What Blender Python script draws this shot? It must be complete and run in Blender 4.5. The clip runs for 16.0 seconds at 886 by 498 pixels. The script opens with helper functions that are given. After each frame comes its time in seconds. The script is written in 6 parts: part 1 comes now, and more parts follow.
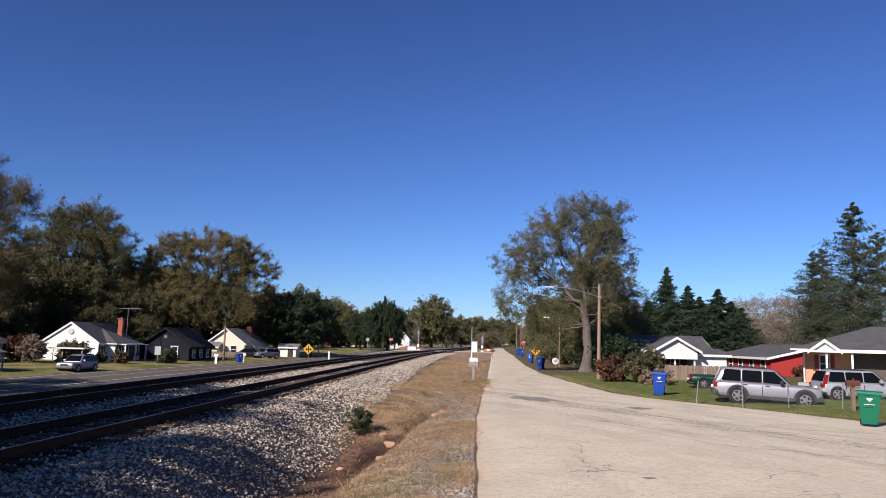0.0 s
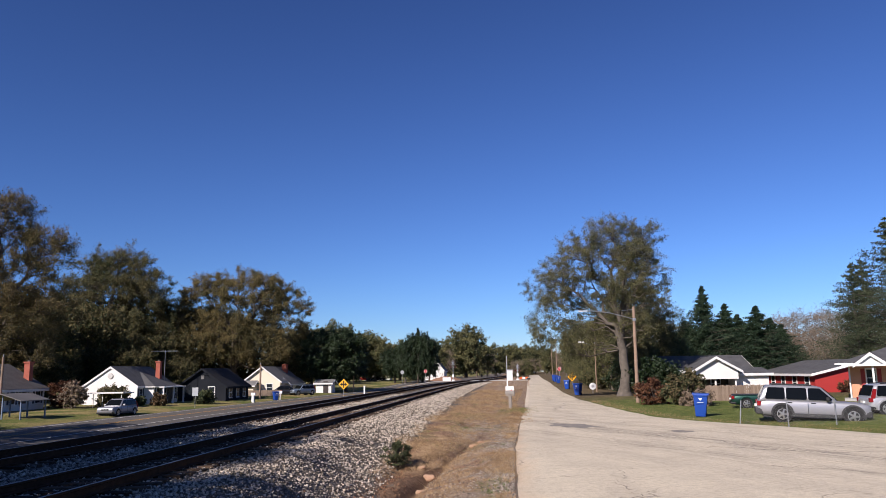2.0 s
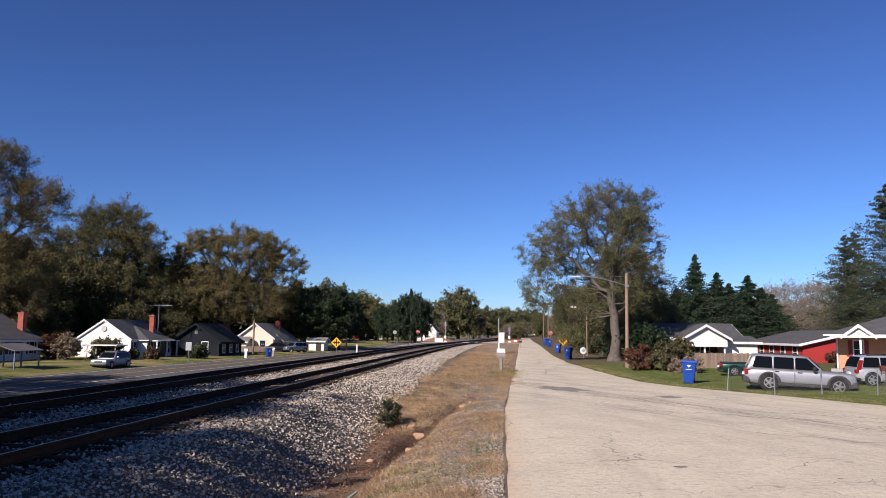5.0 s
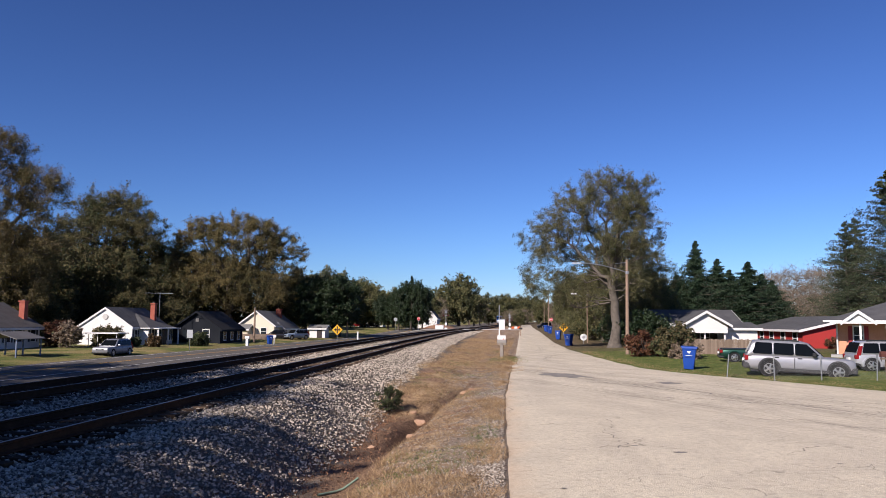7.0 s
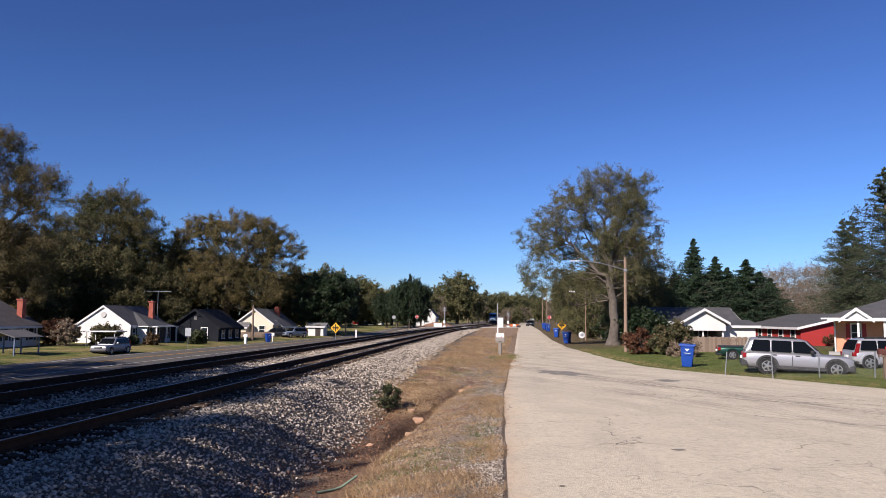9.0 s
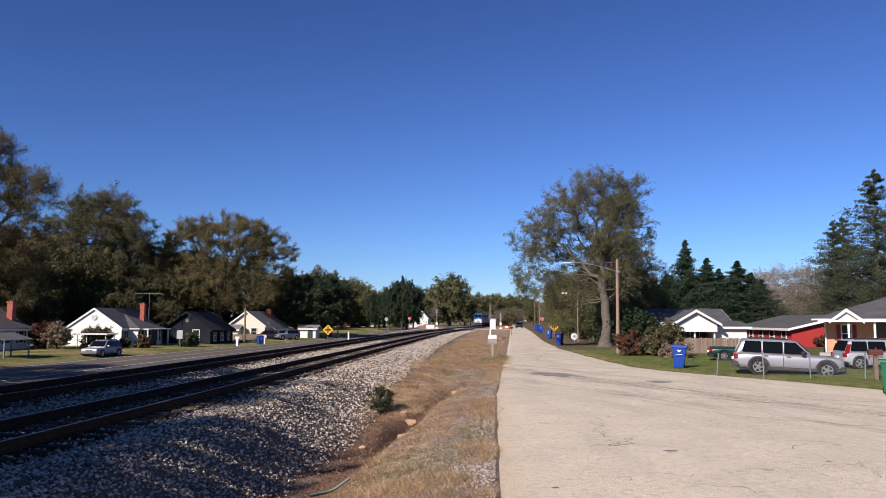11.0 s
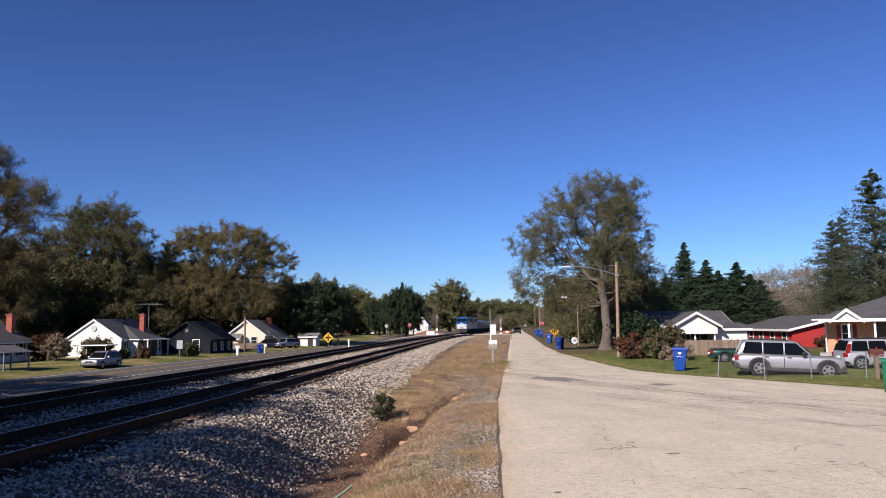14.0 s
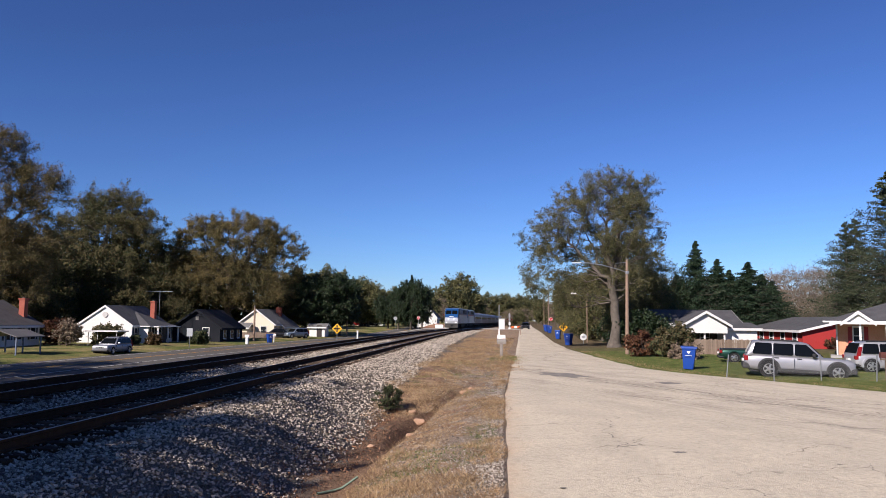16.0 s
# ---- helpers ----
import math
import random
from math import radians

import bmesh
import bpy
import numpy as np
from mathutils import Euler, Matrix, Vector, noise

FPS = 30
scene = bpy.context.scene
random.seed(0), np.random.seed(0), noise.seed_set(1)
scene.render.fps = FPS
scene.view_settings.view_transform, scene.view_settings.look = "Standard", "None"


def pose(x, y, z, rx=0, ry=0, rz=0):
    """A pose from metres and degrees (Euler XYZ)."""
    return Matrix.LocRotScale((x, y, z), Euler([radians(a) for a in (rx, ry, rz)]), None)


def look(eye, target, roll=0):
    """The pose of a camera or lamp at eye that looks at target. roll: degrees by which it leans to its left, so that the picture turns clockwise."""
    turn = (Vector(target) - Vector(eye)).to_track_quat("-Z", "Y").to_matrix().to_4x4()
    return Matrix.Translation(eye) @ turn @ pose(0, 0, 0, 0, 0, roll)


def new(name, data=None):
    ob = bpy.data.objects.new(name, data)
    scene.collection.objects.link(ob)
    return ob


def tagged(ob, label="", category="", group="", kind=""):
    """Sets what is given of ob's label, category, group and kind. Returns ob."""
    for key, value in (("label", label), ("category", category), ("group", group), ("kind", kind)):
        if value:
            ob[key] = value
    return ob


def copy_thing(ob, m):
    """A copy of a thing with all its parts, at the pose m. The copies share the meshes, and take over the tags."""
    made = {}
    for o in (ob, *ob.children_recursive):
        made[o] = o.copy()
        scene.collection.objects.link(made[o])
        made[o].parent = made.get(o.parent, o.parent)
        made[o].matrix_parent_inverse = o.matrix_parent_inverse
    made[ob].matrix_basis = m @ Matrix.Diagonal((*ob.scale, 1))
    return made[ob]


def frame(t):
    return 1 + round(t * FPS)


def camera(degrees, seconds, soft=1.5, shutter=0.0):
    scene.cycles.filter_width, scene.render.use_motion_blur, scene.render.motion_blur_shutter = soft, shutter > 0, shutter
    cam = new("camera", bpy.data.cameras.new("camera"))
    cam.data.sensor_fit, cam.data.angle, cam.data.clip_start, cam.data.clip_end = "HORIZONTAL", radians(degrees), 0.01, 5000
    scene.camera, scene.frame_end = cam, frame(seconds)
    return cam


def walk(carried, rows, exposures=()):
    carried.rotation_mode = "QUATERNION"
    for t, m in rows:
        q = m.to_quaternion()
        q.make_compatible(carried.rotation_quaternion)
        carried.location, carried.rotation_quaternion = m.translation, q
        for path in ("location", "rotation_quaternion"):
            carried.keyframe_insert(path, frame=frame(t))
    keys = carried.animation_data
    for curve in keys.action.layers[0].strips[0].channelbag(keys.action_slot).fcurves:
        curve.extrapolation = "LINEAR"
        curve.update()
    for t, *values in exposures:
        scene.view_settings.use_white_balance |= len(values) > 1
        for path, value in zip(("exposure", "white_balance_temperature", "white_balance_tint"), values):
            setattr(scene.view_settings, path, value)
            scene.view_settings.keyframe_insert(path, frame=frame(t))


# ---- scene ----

# ---- camera ----
cam = camera(61.4, 16.0, soft=0.85)
walk(cam, [(t, pose(0, 0, 2.5, a, b, c)) for t, a, b, c in (
    (0.0, 97.164, -1.416, 2.245), (0.5, 99.043, -0.611, 4.389), (1.0, 99.187, -0.160, 4.887),
    (1.5, 99.269, 0.573, 4.741), (2.0, 99.425, 0.920, 4.889), (2.5, 99.736, 0.757, 5.177),
    (3.0, 99.733, 0.743, 4.811), (3.5, 99.541, 0.915, 4.775), (4.0, 99.628, 0.790, 4.560),
    (4.5, 98.162, -0.229, 4.142), (5.0, 96.489, -0.515, 4.302), (7.5, 95.478, -0.344, 4.352),
    (8.0, 95.440, -0.386, 4.348), (8.5, 95.389, -0.407, 4.338), (9.0, 95.343, -0.299, 4.226),
    (11.5, 95.613, -0.147, 3.581), (12.0, 95.815, -0.032, 3.568), (12.5, 95.947, 0.134, 3.521),
    (13.0, 95.844, 0.329, 3.552), (13.5, 95.845, 0.514, 3.559), (14.0, 95.938, 0.699, 3.663),
    (14.5, 96.015, 0.841, 3.756), (15.0, 96.071, 0.867, 3.830), (15.5, 96.299, 0.800, 3.600),
    (16.0, 95.443, -0.560, 4.335))], exposures=((0.0, 0.62, 5620, 22), (16.0, 0.62, 5620, 22)))

# ---- daylight ----
SUN_AZ = radians(214)      # bearing the light comes from: +x is east, +y is north
SUN_EL = radians(33)
world = bpy.data.worlds.new("sky")
world.use_nodes = True
scene.world = world
wn = world.node_tree.nodes
sky = wn.new("ShaderNodeTexSky")
sky.sky_type = "NISHITA"
sky.sun_disc = False
sky.sun_elevation, sky.sun_rotation = SUN_EL, SUN_AZ
sky.air_density, sky.dust_density, sky.ozone_density = 1.0, 0.0, 7.5
deep, clear = wn.new("ShaderNodeGamma"), wn.new("ShaderNodeHueSaturation")
deep.inputs["Gamma"].default_value, clear.inputs["Saturation"].default_value = 1.38, 0.94
world.node_tree.links.new(sky.outputs[0], deep.inputs["Color"])
world.node_tree.links.new(deep.outputs[0], clear.inputs["Color"])
world.node_tree.links.new(clear.outputs[0], wn["Background"].inputs[0])
wn["Background"].inputs[1].default_value = 0.0292
to_sun = Vector((math.sin(SUN_AZ) * math.cos(SUN_EL), math.cos(SUN_AZ) * math.cos(SUN_EL), math.sin(SUN_EL)))
sun = new("sun", bpy.data.lights.new("sun", "SUN"))
sun.data.energy, sun.data.angle, sun.data.color = 5.0, radians(0.5), (1.0, 0.87, 0.65)
sun.matrix_world = look(to_sun * 300, (0, 0, 0))

# ---- materials ----
MATS = {}


def mat(name, a, b=None, scale=3.0, fine=40.0, rough=0.8, metal=0.0, bump=0.0, spread=0.0, spec=0.3, leaf=0.0, emit=0.0, piece=False):
    """Two-scale noise between colours a and b; spread: variation from piece to piece; bump in metres."""
    if name in MATS:
        return MATS[name]
    m = bpy.data.materials.new(name)
    m.use_nodes = True
    nt = m.node_tree
    n, lk = nt.nodes, nt.links
    bs = n["Principled BSDF"]
    bs.inputs["Roughness"].default_value = rough
    bs.inputs["Metallic"].default_value = metal
    bs.inputs["Specular IOR Level"].default_value = spec
    b = b or tuple(c * 0.8 for c in a)
    co = n.new("ShaderNodeTexCoord")
    big, small = n.new("ShaderNodeTexNoise"), n.new("ShaderNodeTexNoise")
    big.inputs["Scale"].default_value, small.inputs["Scale"].default_value = scale, fine
    big.inputs["Detail"].default_value = 4.0
    add = n.new("ShaderNodeMath")
    add.operation = "MULTIPLY_ADD"
    add.inputs[1].default_value, add.inputs[2].default_value = 0.45, 0.0
    for t in (big, small):
        lk.new(co.outputs["Object"], t.inputs["Vector"])
    lk.new(small.outputs["Fac"], add.inputs[0])
    s2 = n.new("ShaderNodeMath")
    s2.operation = "MULTIPLY_ADD"
    s2.inputs[1].default_value = 0.6
    lk.new(big.outputs["Fac"], s2.inputs[0])
    lk.new(add.outputs[0], s2.inputs[2])
    fac = s2.outputs[0]
    if spread or piece:
        src = n.new("ShaderNodeObjectInfo") if piece else n.new("ShaderNodeNewGeometry")
        out = src.outputs["Random"] if piece else src.outputs["Random Per Island"]
        s3 = n.new("ShaderNodeMath")
        s3.operation = "MULTIPLY_ADD"
        s3.inputs[1].default_value = spread
        lk.new(out, s3.inputs[0])
        s4 = n.new("ShaderNodeMath")
        s4.operation = "SUBTRACT"
        s4.inputs[1].default_value = spread / 2
        lk.new(s3.outputs[0], s4.inputs[0])
        lk.new(fac, s3.inputs[2])
        fac = s4.outputs[0]
    r = n.new("ShaderNodeValToRGB")
    r.color_ramp.elements[0].position, r.color_ramp.elements[1].position = 0.3, 0.75
    r.color_ramp.elements[0].color, r.color_ramp.elements[1].color = (*a, 1), (*b, 1)
    lk.new(fac, r.inputs[0])
    lk.new(r.outputs[0], bs.inputs["Base Color"])
    if bump:
        bp = n.new("ShaderNodeBump")
        bp.inputs["Strength"].default_value, bp.inputs["Distance"].default_value = 0.6, bump
        lk.new(small.outputs["Fac"], bp.inputs["Height"])
        lk.new(bp.outputs[0], bs.inputs["Normal"])
    if leaf:
        tr, mx = n.new("ShaderNodeBsdfTranslucent"), n.new("ShaderNodeMixShader")
        lk.new(r.outputs[0], tr.inputs[0])
        mx.inputs[0].default_value = leaf
        lk.new(bs.outputs[0], mx.inputs[1])
        lk.new(tr.outputs[0], mx.inputs[2])
        lk.new(mx.outputs[0], n["Material Output"].inputs[0])
    if emit:
        bs.inputs["Emission Color"].default_value = (*a, 1)
        bs.inputs["Emission Strength"].default_value = emit
    MATS[name] = m
    return m


def glass(name, tint=(0.02, 0.025, 0.03)):
    return mat(name, tint, tint, rough=0.08, spec=0.2)


# ---- mesh helpers ----
def mesh_part(name, v, f, material, parent=None, label="", smooth=False):
    me = bpy.data.meshes.new(name)
    me.from_pydata([tuple(p) for p in v], [], [tuple(q) for q in f])
    if smooth:
        me.polygons.foreach_set("use_smooth", [True] * len(me.polygons))
    me.materials.append(material)
    me.update()
    ob = new(name, me)
    ob.parent = parent
    if label:
        ob["label"] = label
    return ob


def part(name, bm, material, parent=None, label="", smooth=False):
    me = bpy.data.meshes.new(name)
    bmesh.ops.recalc_face_normals(bm, faces=bm.faces)
    bm.to_mesh(me)
    bm.free()
    if smooth:
        me.polygons.foreach_set("use_smooth", [True] * len(me.polygons))
    me.materials.append(material)
    ob = new(name, me)
    ob.parent = parent
    if label:
        ob["label"] = label
    return ob


def thing(name, m, label, category, group=""):
    ob = new(name)
    ob.empty_display_size = 0.2
    ob.matrix_world = m
    return tagged(ob, label, category, group)


def box(bm, x0, y0, z0, x1, y1, z1, bevel=0.0, m=None):
    r = bmesh.ops.create_cube(bm, size=1.0)
    vs = r["verts"]
    for v in vs:
        v.co = Vector(((x0 + x1) / 2 + v.co.x * (x1 - x0), (y0 + y1) / 2 + v.co.y * (y1 - y0), (z0 + z1) / 2 + v.co.z * (z1 - z0)))
    if bevel:
        es = list({e for v in vs for e in v.link_edges})
        vs = [v for v in bmesh.ops.bevel(bm, geom=es, offset=bevel, segments=2, affect="EDGES", profile=0.5)["verts"]] 
    if m is not None:
        bmesh.ops.transform(bm, matrix=m, verts=vs)
    return bm


def nb(*a, **k):
    return box(bmesh.new(), *a, **k)


def cyl(bm, p, q, r0, r1=None, n=10):
    r1 = r0 if r1 is None else r1
    p, q = Vector(p), Vector(q)
    d = q - p
    r = bmesh.ops.create_cone(bm, cap_ends=True, segments=n, radius1=r0, radius2=r1, depth=d.length)
    m = Matrix.Translation((p + q) / 2) @ d.to_track_quat("Z", "Y").to_matrix().to_4x4()
    bmesh.ops.transform(bm, matrix=m, verts=r["verts"])
    return bm


def nc(*a, **k):
    return cyl(bmesh.new(), *a, **k)


def prism(bm, pts, y0, y1, top=None):
    """A side profile (x, z) drawn out from y0 to y1; top(x, z) pulls a point in towards the middle."""
    loops = []
    mid = (y0 + y1) / 2
    for y in (y0, y1):
        loops.append([bm.verts.new((x, mid + (y - mid) * (top(x, z) if top else 1.0), z)) for x, z in pts])
    n = len(pts)
    bm.faces.new(loops[0])
    bm.faces.new(loops[1][::-1])
    for i in range(n):
        bm.faces.new((loops[0][i], loops[1][i], loops[1][(i + 1) % n], loops[0][(i + 1) % n]))
    return bm


def tube(pts, radii, n=6):
    v, f = [], []
    for i, (p, r) in enumerate(zip(pts, radii)):
        d = (np.array(pts[min(i + 1, len(pts) - 1)]) - np.array(pts[max(i - 1, 0)]))
        d = d / (np.linalg.norm(d) + 1e-9)
        a = np.cross(d, (0.3, 0.9, 0.1))
        a /= np.linalg.norm(a) + 1e-9
        b = np.cross(d, a)
        for k in range(n):
            w = 2 * math.pi * k / n
            v.append(np.array(p) + r * (a * math.cos(w) + b * math.sin(w)))
        if i:
            o = (i - 1) * n
            f += [(o + k, o + (k + 1) % n, o + n + (k + 1) % n, o + n + k) for k in range(n)]
    return v, f


def smooth01(t):
    t = np.clip(t, 0, 1)
    return t * t * (3 - 2 * t)


def patchy(x, y, size, seed=0):
    """Smooth random patches, 0 to 1, of about that size in metres."""
    table = np.random.default_rng(seed).random((64, 64))
    u, v = np.asarray(x, float) / size + 1000, np.asarray(y, float) / size + 1000
    i, j = np.floor(u).astype(int), np.floor(v).astype(int)
    a, b = smooth01(u - i), smooth01(v - j)
    t = lambda p, q: table[p % 64, q % 64]
    return (t(i, j) * (1 - a) + t(i + 1, j) * a) * (1 - b) + (t(i, j + 1) * (1 - a) + t(i + 1, j + 1) * a) * b


# ---- the lie of the land ----
PROFILE_X = [-4000, -70, -40, -35.2, -34.6, -23.6, -23.2, -17.5, -15.4, -14.7, -5.9, -5.5, -3.6, -3.2, -2.35, -1.75, -0.6, -0.1, 0.3]
PROFILE_Z = [-0.3, -0.3, -0.6, -0.78, -0.9, -0.9, -0.8, -0.5, 0.36, 0.46, 0.46, 0.40, -0.48, -0.72, -0.76, -0.42, -0.07, -0.02, -0.07]
PROFILE_F = [-0.3, -0.3, -0.6, -0.78, -0.9, -0.9, -0.8, -0.5, 0.36, 0.46, 0.46, 0.42, 0.05, -0.02, -0.04, -0.04, -0.04, -0.02, -0.07]
ROAD_Y = [-120, 0, 20, 26, 37, 61, 96, 169, 260, 420]
ROAD_L = [0.1, 0.1, 0.15, 0.2, 0.5, 1.3, 2.3, 4.4, 7.0, 12.0]
EDGE_Y = [-120, 0, 26.5, 30, 34, 36.5, 39, 42, 51, 67, 83, 126, 169, 260, 420]
EDGE_R = [92, 29.5, 16.0, 14.4, 12.2, 10.4, 9.0, 7.95, 7.1, 6.4, 6.4, 7.3, 8.4, 11.2, 17.0]


def road_left(y):
    return np.interp(y, ROAD_Y, ROAD_L)


def road_right(y):
    return np.interp(y, EDGE_Y, EDGE_R)


def ditch_shift(y):
    """How far the ditch lies further from the lane than its profile says."""
    return np.interp(y, [6, 13, 19, 24, 28], [1.0, 0.75, 0.45, 0.15, 0.0])


def land(x, y):
    """Height of the ground."""
    x, y = np.asarray(x, float), np.asarray(y, float)
    shift = 0.062 * np.clip(y - 60, 0, 84)
    x_true = x
    x = np.where(x < -17.5, np.maximum(-17.5 + (x + 17.5) * 17.1 / (17.1 - shift), x - shift - 0.0), x)
    d = smooth01((28 - y) / 6)
    x = x + ditch_shift(y) * smooth01((x + 5.4) / 1.5) * smooth01((-0.3 - x) / 1.6)
    z = d * np.interp(x, PROFILE_X, PROFILE_Z) + (1 - d) * np.interp(x, PROFILE_X, PROFILE_F)
    line = np.interp(y, [8, 19, 22, 24, 26.7, 30, 34], [-3.2, -2.9, -2.7, -2.2, -1.5, -1.0, -0.7])
    z = z - np.interp(y, [18, 21, 25, 29, 34], [0.0, 0.30, 0.32, 0.16, 0.0]) * np.exp(-((x_true - line) / 0.22) ** 2) * (x < 0)
    z = z + np.interp(y, [18, 24, 34, 60], [0.0, 0.16, 0.14, 0.05]) * np.exp(-((x + 2.9) / 0.8) ** 2)
    left, right = road_left(y), road_right(y)
    x = x_true
    gap = np.clip((x - 0) / np.maximum(left, 0.05), 0, 1)
    z = np.where((x >= 0) & (x <= left), -0.02 - 0.05 * gap ** 4, z)
    z = np.where((x > left) & (x <= right), -0.07, z)
    z = np.where(x > right, np.interp(x - right, [0, 0.25, 0.8, 4, 40], [-0.07, 0.0, 0.05, 0.16, 0.05]), z)
    far = np.where(x < -17, smooth01((y - 130) / 130), smooth01((y - 85) / 70))
    flat = np.where((x > left) & (x <= right), 0.43, np.where((x > -34.6 + shift) & (x < -22), 0.24, np.where(x < -17, 0.32, 0.48)))
    return z + (flat - z) * far


def road_z(y):
    return 0.0 + 0.5 * smooth01((np.asarray(y, float) - 85) / 70)


def gz(x, y):
    return float(land(x, y))


def bend(y):
    """How far the tracks have swung to the right at y."""
    y = np.asarray(y, float)
    return 0.048 * np.where(y < 95, 0.0, np.where(y < 135, (y - 95) ** 2 / 80, y - 115)) + 1e-4 * np.maximum(0.0, y - 450) ** 2


def sheet(name, xs, ys, zf, material, kind="structure"):
    X, Y = np.meshgrid(xs, ys)
    Z = zf(X, Y)
    v = np.stack([X, Y, Z], -1).reshape(-1, 3)
    w = len(xs)
    i = (np.arange(len(ys) - 1)[:, None] * w + np.arange(w - 1)).reshape(-1)
    f = np.stack([i, i + 1, i + w + 1, i + w], -1)
    ob = mesh_part(name, v.tolist(), f.tolist(), material, smooth=True)
    return tagged(ob, kind=kind)


def grow(a, b, first, ratio):
    out, step = [a], first
    while out[-1] < b:
        out.append(out[-1] + step)
        step *= ratio
    return out


def ground_material():
    m = bpy.data.materials.new("turf_and_soil")
    m.use_nodes = True
    nt = m.node_tree
    n, lk = nt.nodes, nt.links
    bs = n["Principled BSDF"]
    bs.inputs["Roughness"].default_value = 0.95
    bs.inputs["Specular IOR Level"].default_value = 0.1
    co = n.new("ShaderNodeTexCoord")
    sep = n.new("ShaderNodeSeparateXYZ")
    lk.new(co.outputs["Object"], sep.inputs[0])

    def noise_of(scale, detail=5.0):
        t = n.new("ShaderNodeTexNoise")
        t.inputs["Scale"].default_value, t.inputs["Detail"].default_value = scale, detail
        lk.new(co.outputs["Object"], t.inputs["Vector"])
        return t.outputs["Fac"]

    def ramp(fac, *stops):
        r = n.new("ShaderNodeValToRGB")
        while len(r.color_ramp.elements) < len(stops):
            r.color_ramp.elements.new(0.5)
        for e, (p, c) in zip(r.color_ramp.elements, stops):
            e.position, e.color = p, (*c, 1)
        lk.new(fac, r.inputs[0])
        return r.outputs[0]

    def calc(op, a, b):
        k = n.new("ShaderNodeMath")
        k.operation = op
        for s, q in zip(k.inputs, (a, b)):
            if isinstance(q, (int, float)):
                s.default_value = q
            else:
                lk.new(q, s)
        return k.outputs[0]

    def mix(f, a, b):
        k = n.new("ShaderNodeMix")
        k.data_type = "RGBA"
        lk.new(f, k.inputs["Factor"])
        lk.new(a, k.inputs["A"])
        lk.new(b, k.inputs["B"])
        return k.outputs["Result"]

    def rangef(v, a, b):
        k = n.new("ShaderNodeMapRange")
        k.inputs["From Min"].default_value, k.inputs["From Max"].default_value = a, b
        lk.new(v, k.inputs["Value"])
        return k.outputs["Result"]

    big, mid = noise_of(0.22), noise_of(1.6)
    fine = calc("ADD", calc("MULTIPLY", calc("SUBTRACT", noise_of(11.0), 0.5), 0.9), calc("ADD", calc("MULTIPLY", calc("SUBTRACT", noise_of(46.0, 3.0), 0.5), 0.9), 0.5))
    wob = calc("MULTIPLY", calc("SUBTRACT", mid, 0.5), 2.6)
    x = calc("ADD", sep.outputs[0], wob)
    y = sep.outputs[1]
    lawn = ramp(calc("ADD", calc("MULTIPLY", mid, 0.6), calc("MULTIPLY", fine, 0.4)), (0.3, (0.045, 0.07, 0.018)), (0.5, (0.10, 0.12, 0.03)), (0.72, (0.24, 0.20, 0.075)))
    dry = ramp(calc("ADD", calc("MULTIPLY", mid, 0.6), calc("MULTIPLY", fine, 0.4)), (0.34, (0.09, 0.058, 0.035)), (0.47, (0.24, 0.16, 0.092)), (0.64, (0.49, 0.36, 0.215)))
    soil = ramp(fine, (0.3, (0.10, 0.058, 0.038)), (0.5, (0.21, 0.13, 0.085)), (0.7, (0.33, 0.225, 0.16)))
    dry = mix(rangef(noise_of(0.7), 0.5, 0.6), dry, soil)
    pebble = ramp(noise_of(75.0, 2.0), (0.35, (0.08, 0.056, 0.040)), (0.5, (0.22, 0.162, 0.115)), (0.62, (0.45, 0.37, 0.29)))
    dry = mix(calc("MULTIPLY", rangef(noise_of(1.1), 0.47, 0.58), rangef(sep.outputs[0], -2.0, -1.5)), dry, pebble)
    mud = ramp(fine, (0.3, (0.10, 0.062, 0.04)), (0.7, (0.25, 0.16, 0.10)))
    # stone bed kept dark: shade of the gaps between ballast stones in its colour
    stone = ramp(noise_of(60.0, 2.0), (0.3, (0.04, 0.033, 0.026)), (0.5, (0.13, 0.113, 0.095)), (0.72, (0.30, 0.265, 0.225)))
    straw = ramp(fine, (0.3, (0.16, 0.125, 0.05)), (0.7, (0.33, 0.26, 0.11)))
    # dry verge between ballast and road; lawn beyond the road; mixed lawn beyond the street
    col = mix(rangef(x, 5.2, 6.2), dry, lawn)
    # brown leaf litter under the lane trees, darkened with their shade
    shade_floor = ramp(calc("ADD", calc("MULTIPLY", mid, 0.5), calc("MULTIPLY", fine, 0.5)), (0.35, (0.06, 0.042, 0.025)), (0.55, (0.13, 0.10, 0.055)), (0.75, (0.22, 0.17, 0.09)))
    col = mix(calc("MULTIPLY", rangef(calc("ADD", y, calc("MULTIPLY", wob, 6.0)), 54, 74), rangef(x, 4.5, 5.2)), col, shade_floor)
    col = mix(calc("MULTIPLY", rangef(sep.outputs[2], -0.40, -0.52), rangef(sep.outputs[0], -1.9, -2.2)), col, mud)
    grit = calc("MULTIPLY", rangef(x, -0.95, -0.35), rangef(x, 0.9, 0.4))
    col = mix(calc("MULTIPLY", calc("MULTIPLY", grit, rangef(y, 70, 50)), 0.55), col, stone)
    col = mix(calc("MULTIPLY", rangef(x, -3.6, -4.0), rangef(x, -19, -17)), col, stone)
    leftside = mix(rangef(big, 0.42, 0.6), lawn, straw)
    col = mix(rangef(x, -18, -20), col, leftside)
    lk.new(col, bs.inputs["Base Color"])
    bp = n.new("ShaderNodeBump")
    bp.inputs["Strength"].default_value, bp.inputs["Distance"].default_value = 0.9, 0.06
